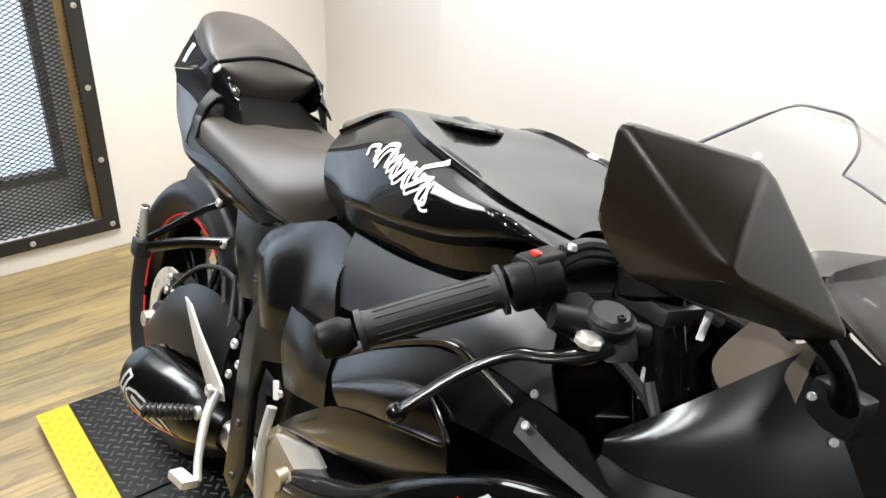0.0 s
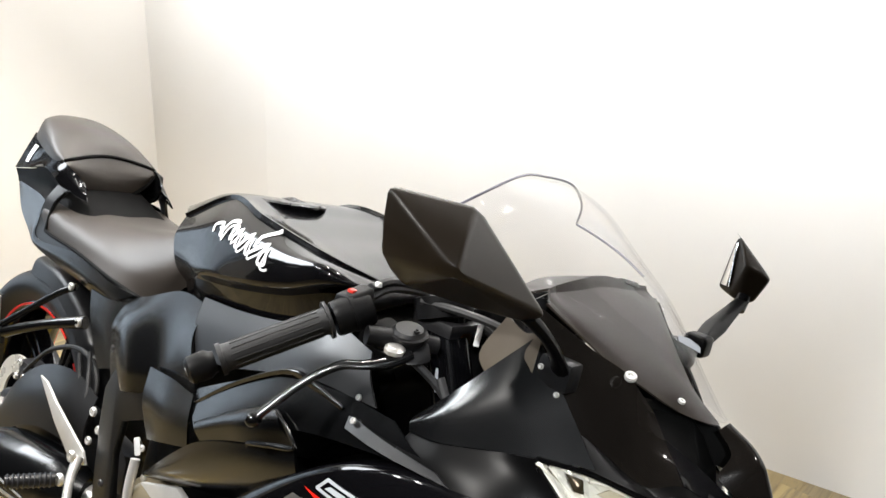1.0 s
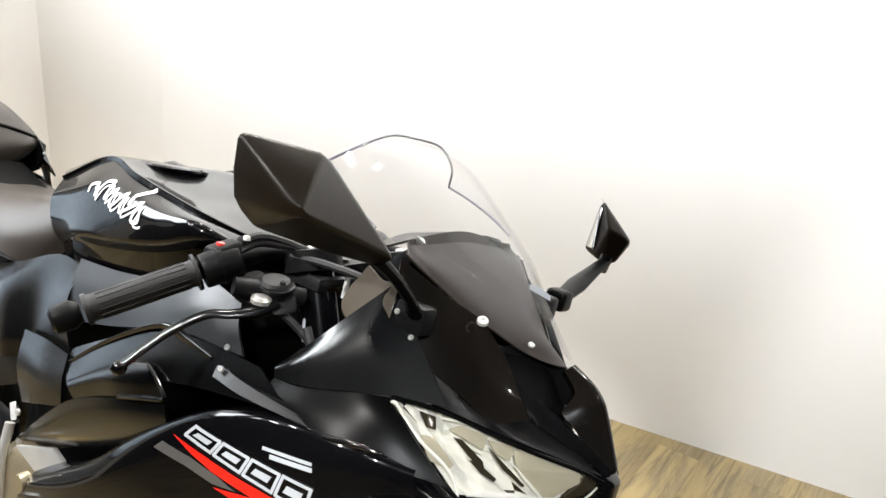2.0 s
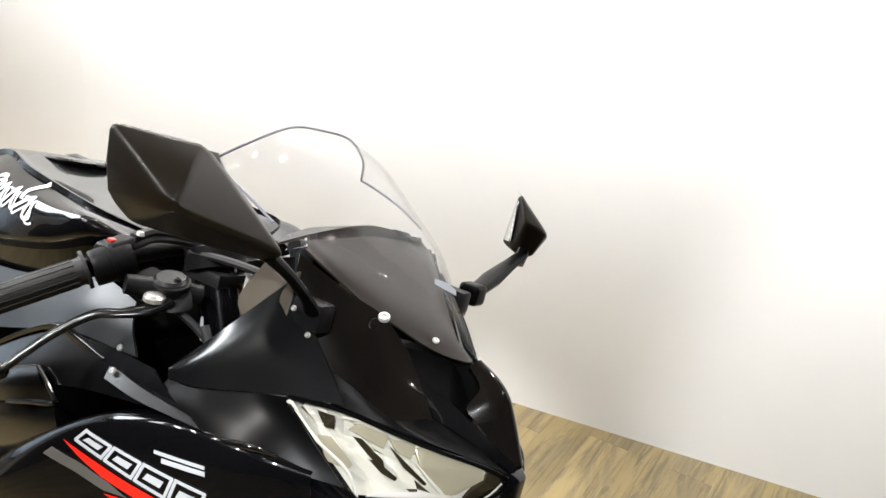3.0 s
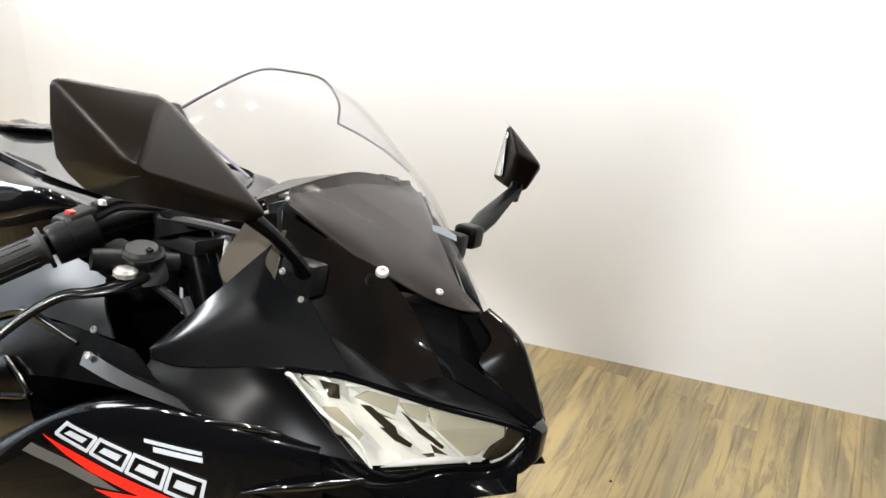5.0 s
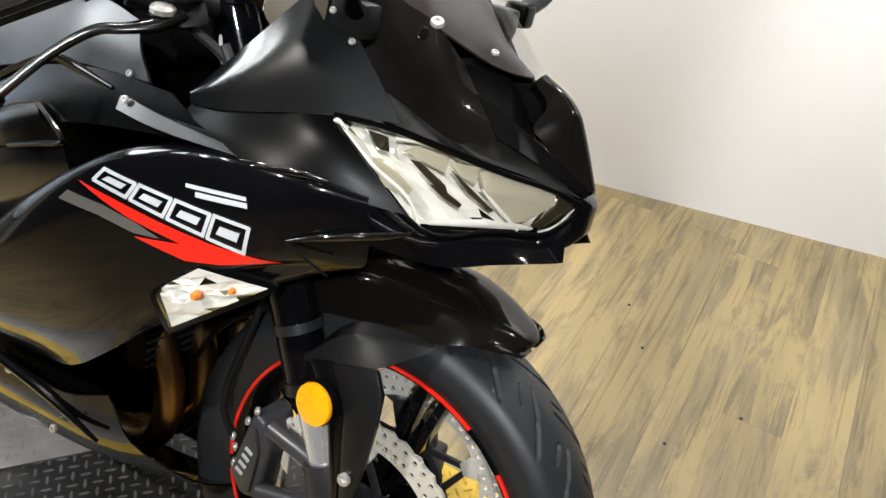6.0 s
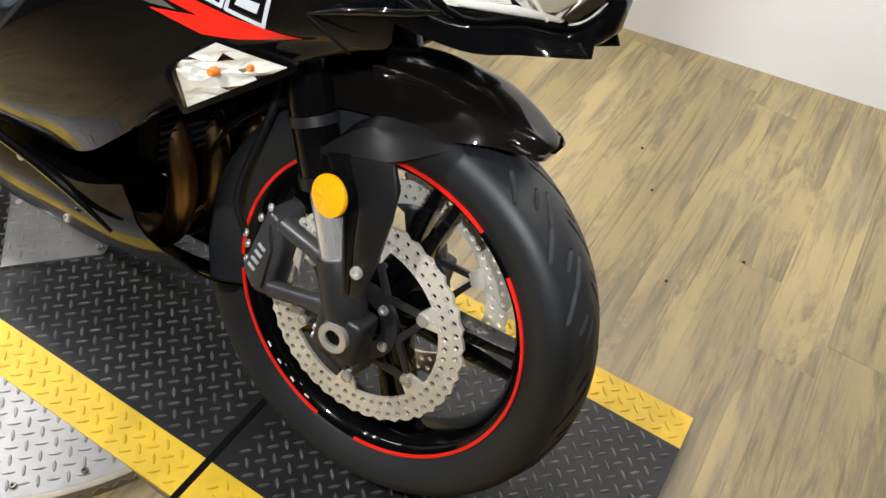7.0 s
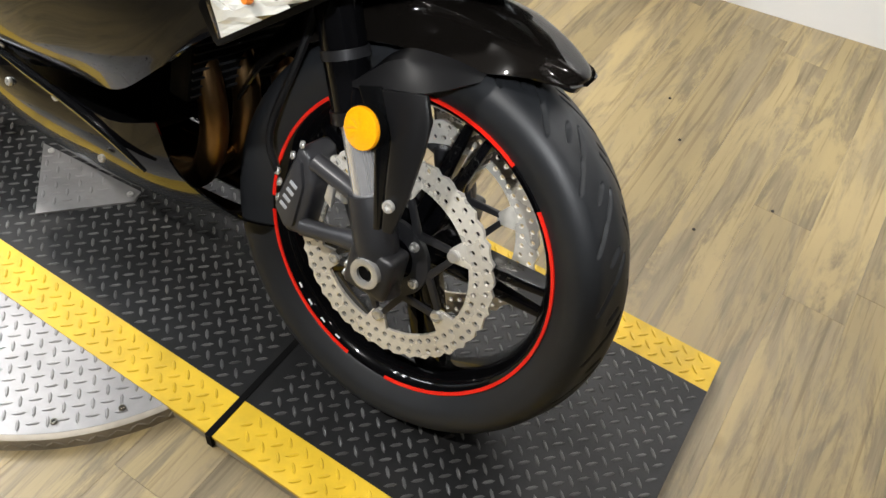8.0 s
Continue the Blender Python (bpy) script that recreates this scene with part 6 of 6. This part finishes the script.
for y in (-0.105, -0.040, 0.040, 0.105):
    part("exhaust_header", tube([(-0.40, y, 0.52), (-0.335, y * 1.05, 0.46), (-0.300, y, 0.36), (-0.330, y * 0.85, 0.26), (-0.44, y * 0.6, 0.205), (-0.60, y * 0.5, 0.20)], 0.0205, 5, 14), PIPE, bike, "heat-tinted exhaust header pipe")
for y in (-0.075, 0.0, 0.075):
    part("header_link", tube([(-0.312, y - 0.03, 0.30), (-0.305, y, 0.295), (-0.312, y + 0.03, 0.30)], 0.011, 3, 10), PIPE, bike)

# -- handlebars --
for side in (-1, 1):
    def m(p):
        return (p[0], p[1] * -side, p[2])

    bar = part("handlebar", tube([m((-0.335, -0.105, 0.930)), m((-0.340, -0.19, 0.915)), m((-0.366, -0.30, 0.870))], 0.0125, 4, 14), CONTROL, bike, "black clip-on handlebar")
    part("bar_clamp", lathe([(0.031, -0.016), (0.039, -0.014), (0.039, 0.014), (0.031, 0.016)], m(fork_at(0.925, -0.105)), 24, closed=True, axis=(-0.43, 0, 1)), CONTROL, bar)
    a, b = np.array([-0.340, -0.255, 0.896]), np.array([-0.394, -0.362, 0.832])
    g = part("grip", tube([m(a + (b - a) * q) for q in (0, 0.03, 0.06, 0.5, 0.92, 0.96, 1.0)], [0.0235, 0.0235, 0.0165, 0.0172, 0.0165, 0.0195, 0.0195], 4, 20), GRIP, bar, "ribbed black rubber grip")
    for k in range(14):
        ang = 2 * math.pi * k / 14
        d = (b - a) / np.linalg.norm(b - a)
        s1 = np.cross(d, (0, 0, 1))
        s1 /= np.linalg.norm(s1)
        s2 = np.cross(d, s1)
        off = 0.0168 * (math.cos(ang) * s1 + math.sin(ang) * s2)
        part("grip_rib", tube([m(a + (b - a) * 0.10 + off), m(a + (b - a) * 0.88 + off)], 0.0008, 4, 6), GRIP, bar)
    d = (b - a) / np.linalg.norm(b - a)
    e = b + d * 0.004
    part("bar_end", lathe([(0.0, 0.034), (0.012, 0.034), (0.0165, 0.030), (0.0178, 0.010), (0.014, 0.004), (0.013, 0.0)], m(e), 22, axis=m(d)), CONTROL, bar, "black bar end weight")
    part("bar_end_screw", lathe([(0.0, 0.0), (0.005, 0.0), (0.0055, -0.004)], m(e + d * 0.0345), 10, axis=m(d)), ALLOY, bar)
    c = a - d * 0.028
    sw = part("switch_housing", tube([m(c + d * q + np.array((0, 0, -0.002))) for q in (-0.026, -0.024, 0.0, 0.020, 0.022)], [0.019, 0.022, 0.023, 0.022, 0.019], 3, 18), CONTROL, bar, "black switch housing")
    part("switch_box", hull([m(c + d * q + np.array(o)) for q in (-0.018, 0.016) for o in ((-0.018, 0, 0.012), (0.014, 0, 0.014), (-0.014, 0, 0.026), (0.010, 0, 0.027))], 0.004, 3), CONTROL, sw)
    part("clamp_band", tube([m(c + d * -0.006 + np.array((0, 0, -0.002))), m(c + d * 0.0 + np.array((0, 0, -0.002)))], 0.0245, 2, 18), CONTROL, sw)
    part("kill_switch", hull([m(c + np.array((x - 0.004, y, z))) for x in (-0.005, 0.005) for y in (-0.006, 0.006) for z in (0.022, 0.0275)], 0.002), REDBUTTON if side < 0 else CONTROL, sw, "red switch button" if side < 0 else "")
    part("switch_screw", lathe([(0.0, 0.006), (0.004, 0.005), (0.0055, 0.0)], m(c + d * -0.030 + np.array((0.0, 0, 0.022))), 10, axis=(0, 0, 1)), STEEL, sw)
    for k in range(2):
        part("housing_cable", tube([m(p) for p in ((-0.322, -0.215, 0.930 + 0.012 * k), (-0.318, -0.175, 0.942 + 0.008 * k), (-0.29, -0.11, 0.935), (-0.24, -0.05, 0.90))], 0.006, 5, 8), GRIP, sw, "black control cable")
    # brake or clutch lever with its perch
    lev = part("lever", tube([m(p) for p in ((-0.250, -0.205, 0.884), (-0.256, -0.228, 0.872), (-0.272, -0.252, 0.864), (-0.294, -0.272, 0.856), (-0.318, -0.302, 0.826), (-0.336, -0.341, 0.783))], [0.013, 0.011, 0.0075, 0.0075, 0.0072, 0.007], 6, 12, 0.72), SATIN, bar, "black brake lever with a ball end" if side < 0 else "black clutch lever with a ball end")
    part("lever_ball", lathe([(0.0, 0.010), (0.006, 0.008), (0.0095, 0.003), (0.0095, -0.003), (0.006, -0.008), (0.0, -0.010)], m((-0.337, -0.343, 0.780)), 16, axis=m((-0.4, -0.8, -0.5))), SATIN, lev)
    part("lever_pivot", lathe([(0.0, 0.008), (0.009, 0.008), (0.013, 0.005), (0.013, 0.0)], m((-0.257, -0.222, 0.884)), 9, axis=(0.1, -0.2 * -side, 1)), STEEL, lev, "bright lever pivot bolt")
    part("lever_perch", hull([m(p) for p in ((-0.320, -0.215, 0.895), (-0.300, -0.235, 0.880), (-0.235, -0.215, 0.872), (-0.222, -0.190, 0.880), (-0.235, -0.185, 0.900), (-0.305, -0.190, 0.912), (-0.320, -0.2, 0.88))], 0.005), CONTROL, lev)
    part("master_cylinder", tube([m(p) for p in ((-0.290, -0.240, 0.894), (-0.268, -0.205, 0.893), (-0.240, -0.165, 0.894))], [0.012, 0.014, 0.011], 4, 14), CONTROL, lev)
    if side < 0:
        resv = part("fluid_reservoir", lathe([(0.0, -0.022), (0.016, -0.022), (0.019, -0.016), (0.020, 0.008), (0.024, 0.010), (0.024, 0.014), (0.021, 0.016), (0.0, 0.016)], m((-0.262, -0.196, 0.892)), 28, axis=(0.12, -0.25, 1)), CONTROL, bar, "grey round brake fluid reservoir")
        part("reservoir_cap", lathe([(0.0, 0.004), (0.017, 0.004), (0.021, 0.0)], (-0.2597, -0.2007, 0.9075), 28, axis=(0.12, -0.25, 1)), CONTROL, resv)
        screw((-0.247, -0.202, 0.9105), (0.12, -0.25, 1), 0.004, resv, CONTROL)
for pts in ([(-0.26, -0.19, 0.875), (-0.22, -0.16, 0.84), (-0.20, -0.12, 0.78), (-0.19, -0.10, 0.70)], [(-0.30, -0.14, 0.93), (-0.24, -0.13, 0.935), (-0.18, -0.11, 0.93), (-0.12, -0.06, 0.90)], [(-0.30, 0.14, 0.93), (-0.24, 0.10, 0.94), (-0.18, 0.05, 0.93), (-0.12, 0.0, 0.90)], [(-0.22, -0.17, 0.86), (-0.19, -0.17, 0.82), (-0.17, -0.16, 0.78)]):
    part("cable", tube(pts, 0.0055, 6, 8), GRIP, bike, "black cable behind the nose")
part("sensor_block", hull([(-0.262 + x, -0.100 + y, 0.893 + z) for x in (-0.018, 0.016) for y in (-0.012, 0.012) for z in (-0.012, 0.012)], 0.003), PIPE, bike, "bronze block behind the fork")
part("connector", hull([(-0.325 + x, -0.060 + y, 0.925 + z) for x in (-0.016, 0.016) for y in (-0.008, 0.008) for z in (-0.004, 0.004)], 0.002), PIPE, bike, "copper-coloured connector")
part("cable_tag", hull([(-0.226, -0.112, 0.925), (-0.220, -0.106, 0.925), (-0.226, -0.112, 0.895), (-0.220, -0.106, 0.895), (-0.222, -0.114, 0.91)], 0.001), WHITE_DECAL, bike, "small white cable tag")
part("cable_tag", hull([(-0.235, -0.165, 0.868), (-0.231, -0.163, 0.868), (-0.228, -0.165, 0.838), (-0.224, -0.163, 0.838), (-0.23, -0.167, 0.85)], 0.001), SILVER_DECAL, bike, "small grey cable tag")

# dash hood and instrument behind the screen
hood_rows = [
    [(-0.119, -0.146, 0.990), (-0.050, -0.094, 0.940), (0.020, -0.034, 0.903), (0.058, 0, 0.898)],
    [(-0.120, -0.138, 0.990), (-0.098, -0.118, 0.980), (-0.070, -0.070, 0.966), (-0.060, 0, 0.962)],
    [(-0.128, -0.130, 0.998), (-0.135, -0.105, 0.996), (-0.130, -0.060, 1.000), (-0.130, 0, 1.004)],
    [(-0.128, -0.130, 0.998), (-0.135, -0.105, 0.996), (-0.130, -0.060, 1.000), (-0.130, 0, 1.004)],
    [(-0.130, -0.128, 1.004), (-0.138, -0.104, 1.004), (-0.136, -0.058, 1.012), (-0.136, 0, 1.017)],
    [(-0.130, -0.128, 1.004), (-0.138, -0.104, 1.004), (-0.136, -0.058, 1.012), (-0.136, 0, 1.017)],
    [(-0.190, -0.112, 0.975), (-0.195, -0.090, 0.985), (-0.195, -0.050, 0.995), (-0.195, 0, 0.998)]]
hood_rows = [[r[0], r[1], r[1], r[2], r[3]] for r in hood_rows]
dash = part("dash_hood", shell(across(hood_rows), 0.003, 5), HOOD, bike, "matte dark dash hood behind the windscreen", 20)
part("hood_tab", hull([(-0.150, 0.070, 1.006), (-0.120, 0.070, 1.006), (-0.15, 0.09, 1.004), (-0.12, 0.09, 1.004), (-0.145, 0.072, 1.012), (-0.125, 0.088, 1.011)], 0.002), CONTROL, dash)
part("instrument", hull([(x, y, z) for x, z in ((-0.19, 0.965), (-0.16, 0.99), (-0.15, 0.93), (-0.18, 0.92)) for y in (-0.075, 0.075)], 0.008), CONTROL, dash, "black instrument housing")
part("instrument_face", hull([(x, y, z) for x, z in ((-0.193, 0.960), (-0.168, 0.984), (-0.166, 0.982), (-0.19, 0.958)) for y in (-0.062, 0.062)], 0.001), GLOSS, dash)
part("dash_side_cover", shell([[(-0.150, -0.170, 0.965), (-0.120, -0.172, 0.955), (-0.100, -0.170, 0.968)], [(-0.165, -0.185, 0.915), (-0.130, -0.186, 0.915), (-0.095, -0.180, 0.925)], [(-0.135, -0.190, 0.890), (-0.115, -0.190, 0.895), (-0.090, -0.186, 0.900)]], 0.004, 5), DASH, dash, "glossy side cover of the dash, brown reflection in its colour")
# side stand on the far side
stand = part("side_stand", tube([(-0.78, 0.12, 0.25), (-0.72, 0.20, 0.16), (-0.66, 0.285, 0.098)], [0.016, 0.013, 0.012], 4, 12), CAST_DARK, bike, "black side stand holding the machine up")
part("stand_foot", hull([(-0.70, 0.27, 0.088), (-0.62, 0.27, 0.088), (-0.70, 0.32, 0.103), (-0.62, 0.32, 0.103), (-0.66, 0.29, 0.106)], 0.004), CAST_DARK, stand)

# -- graphics: thin shapes laid on the curved panels --
from mathutils.bvhtree import BVHTree


def skin(ob):
    bm = bmesh.new()
    bm.from_mesh(ob.data)
    t = BVHTree.FromBMesh(bm)
    bm.free()
    return t


def sticker(name, outlines, mat, panel, label="", side=-1, lift_off=0.0012, cut=0.012):
    """A thin sticker of (x, z) outlines that follows the panel's skin."""
    tree = skin(panel)
    bm = bmesh.new()
    for outline in outlines:
        bm.faces.new([bm.verts.new((x, 0, z)) for x, z in outline])
    bmesh.ops.triangulate(bm, faces=bm.faces)
    for _ in range(3):
        long = [e for e in bm.edges if e.calc_length() > cut]
        if not long:
            break
        bmesh.ops.subdivide_edges(bm, edges=long, cuts=1)
        bmesh.ops.triangulate(bm, faces=[f for f in bm.faces if len(f.verts) > 3])
    for v in bm.verts:
        p, nrm, _, _ = tree.ray_cast(Vector((v.co.x, side * 1.0, v.co.z)), Vector((0, -side, 0)))
        if p is None:
            p, nrm, _, _ = tree.find_nearest(Vector((v.co.x, side * 0.24, v.co.z)))
        v.co = p + Vector((0, side * lift_off, 0.0))
    ext = bmesh.ops.extrude_face_region(bm, geom=bm.faces[:])
    bmesh.ops.translate(bm, verts=[g for g in ext["geom"] if isinstance(g, bmesh.types.BMVert)], vec=(0, side * 0.0005, 0))
    return part(name, bm, mat, panel, label)


def stroke(points, w):
    """A band of width w along a line, as one outline for each stretch."""
    out = []
    for a, b in zip(points, points[1:]):
        a, b = np.array(a), np.array(b)
        d = (b - a) / np.linalg.norm(b - a)
        n = np.array([-d[1], d[0]]) * w / 2
        a, b = a - d * w * 0.3, b + d * w * 0.3
        out.append([tuple(a - n), tuple(b - n), tuple(b + n), tuple(a + n)])
    return out


fairings = [o for o in bike.children if o.name.startswith("side_fairing")]
tops = [o for o in bike.children if o.name.startswith("fuel_tank")]
for panel in fairings:
    s = -1 if panel.data.vertices[0].co.y < 0 else 1
    sticker("red_stripe", [[(-0.3093, 0.6937), (-0.2503, 0.6908), (-0.1992, 0.6877), (-0.1360, 0.6854), (-0.1689, 0.6725), (-0.2343, 0.6775), (-0.2719, 0.6840)],
                           [(-0.1360, 0.6854), (-0.0650, 0.6865), (-0.1259, 0.6642), (-0.1651, 0.6547), (-0.1955, 0.6569), (-0.2280, 0.6592), (-0.1689, 0.6725)]], RED, panel, "red slash graphic", s)
    sticker("grey_stripe", [[(-0.3384, 0.6630), (-0.3255, 0.6770), (-0.2717, 0.6790), (-0.2250, 0.6755), (-0.1950, 0.6690), (-0.2292, 0.6631), (-0.2783, 0.6654)]], GREY_DECAL, panel, "grey slash graphic", s)
    # plain slanting outlined blocks where the model name stands
    for x0, x1, u0, u1, low in ((-0.2748, -0.2300, -0.2884, -0.2417, 0.6990), (-0.2244, -0.1830, -0.2358, -0.1925, 0.6955), (-0.1776, -0.1367, -0.1868, -0.1439, 0.6920), (-0.1314, -0.0935, -0.1384, -0.0985, 0.6880)):
        q = [(x0, 0.7185), (x1, 0.7180), (u1, low), (u0, low + 0.003)]
        mid = np.mean(q, axis=0)
        inner = [tuple(mid + (np.array(p) - mid) * np.array((0.58, 0.36))) for p in q]
        sticker("name_block", stroke(q + [q[0]], 0.0040) + [inner], LETTER, panel, "silver angular shape of the model name", s)
    sticker("silver_bar", stroke([(-0.1663, 0.7387), (-0.1001, 0.7472)], 0.0040), LETTER, panel, "thin silver bar", s)
    sticker("silver_bar", stroke([(-0.1536, 0.7330), (-0.0988, 0.7405)], 0.0055), LETTER, panel, "thin silver bar", s)
tank = tops[0]
for s in (-1, 1):
    # the emblem is drawn flat in its own units, then laid on the flank
    def flank(u, v):
        return (0.001166 * u + 0.000892 * v - 1.74316, 0.000381 * u + -0.000447 * v + 0.77568)

    line = [flank(u, v) for u, v in ((680, 278), (688, 264), (706, 264), (694, 290), (722, 262), (736, 266), (714, 300), (742, 282), (720, 316), (732, 314), (760, 294), (736, 332), (750, 330), (782, 318), (752, 352), (762, 358), (776, 334))]
    line = [tuple(p) for p in spline(line, 4)]
    dot = [flank(u, v) for u, v in ((764, 312), (772, 300), (782, 296), (800, 290))]
    sticker("emblem", stroke(line, 0.0054) + stroke([(x + 0.009, z - 0.005) for x, z in line[6:-4]], 0.0034) + stroke(dot, 0.0066), WHITE_DECAL, tank, "white cursive scribble emblem", s, cut=0.008)
cans = [o for o in bike.children if o.name.startswith("exhaust_silencer")][0]
sticker("silencer_mark", stroke([(-1.205, 0.310), (-1.222, 0.268)], 0.006) + stroke([(-1.188, 0.306), (-1.206, 0.264)], 0.006) + stroke([(-1.188, 0.306), (-1.205, 0.310)], 0.006) + stroke([(-1.206, 0.264), (-1.222, 0.268)], 0.006), SILVER_DECAL, cans, "silver outline on the silencer", -1)
ring = [(-1.13 + 0.062 * math.cos(a) + 0.010 * math.sin(a), 0.262 - 0.014 * math.cos(a) + 0.020 * math.sin(a)) for a in np.linspace(0, 2 * math.pi, 15)]
sticker("silencer_mark", stroke(ring, 0.005) + stroke([(-1.17, 0.270), (-1.09, 0.252)], 0.010), SILVER_DECAL, cans, "silver oval mark on the silencer", -1)
sticker("silencer_band", stroke([(-1.18, 0.238), (-1.12, 0.234), (-1.06, 0.246)], 0.010), RED, cans, "red band on the silencer", -1)
screens = [o for o in bike.children if o.name.startswith("windscreen")][0]
part("screen_mark", hull([(-0.010, -0.022, 0.9845), (0.010, 0.004, 0.9745), (-0.008, -0.022, 0.978), (0.012, 0.004, 0.968), (0.0, -0.008, 0.982)], 0.0005), SILVER_DECAL, screens, "plain grey bar where the maker's mark is")

for panel in [o for o in bike.children if o.name.startswith("tail_cowl")]:
    side = -1 if panel.data.vertices[0].co.y < 0 else 1
    sticker("tail_sticker", [[(-1.538, 0.885), (-1.512, 0.885), (-1.520, 0.845), (-1.545, 0.842)]], WHITE_DECAL, panel, "small white warning label", side)

# ---- floor planks and specks ----
plank_mesh = {}
W, LONG = 0.125, 1.22
rng = random.Random(5)
count = 0
for i in range(-21, 26):
    x = 0.068 + i * W
    end = wall_y(x) + 0.10
    y = -3.5 + rng.uniform(0, 1.0) - LONG
    while y < end:
        y0, y1 = max(y, -3.45), min(y + LONG, end)
        y += LONG
        key = round(y1 - y0, 3)
        if key < 0.03:
            continue
        if key not in plank_mesh:
            bm = bmesh.new()
            h = key / 2 - 0.0002
            slab(bm, [(-h, -W / 2 + 0.0002), (h, -W / 2 + 0.0002), (h, W / 2 - 0.0002), (-h, W / 2 - 0.0002)], -0.004, 0.0)
            bmesh.ops.bevel(bm, geom=[e for e in bm.edges if abs(e.verts[0].co.z) < 1e-6 and abs(e.verts[1].co.z) < 1e-6], offset=0.0002, segments=1, affect="EDGES")
            me = bpy.data.meshes.new("plank")
            bm.to_mesh(me)
            bm.free()
            me.materials.append(WOOD)
            plank_mesh[key] = me
        ob = new("plank", plank_mesh[key])
        ob.parent = floor
        ob.matrix_basis = pose(x, (y0 + y1) / 2, FLOOR, 0, 0, 90 if rng.random() < 0.5 else -90)
SPECK = shader("dark_speck", (0.02, 0.015, 0.01), 0.7)
for x, y in ((0.093, 1.079), (0.170, 0.949), (0.30, 0.70), (0.42, 0.86)):
    sp = part("dirt_speck", lathe([(0.0, 0.0025), (0.003, 0.002), (0.004, 0.0)], (x, y, FLOOR), 9, axis=(0, 0, 1)), SPECK, None)
    tagged(sp, "small dark speck lying on the wood floor", "speck", "specks on the floor")
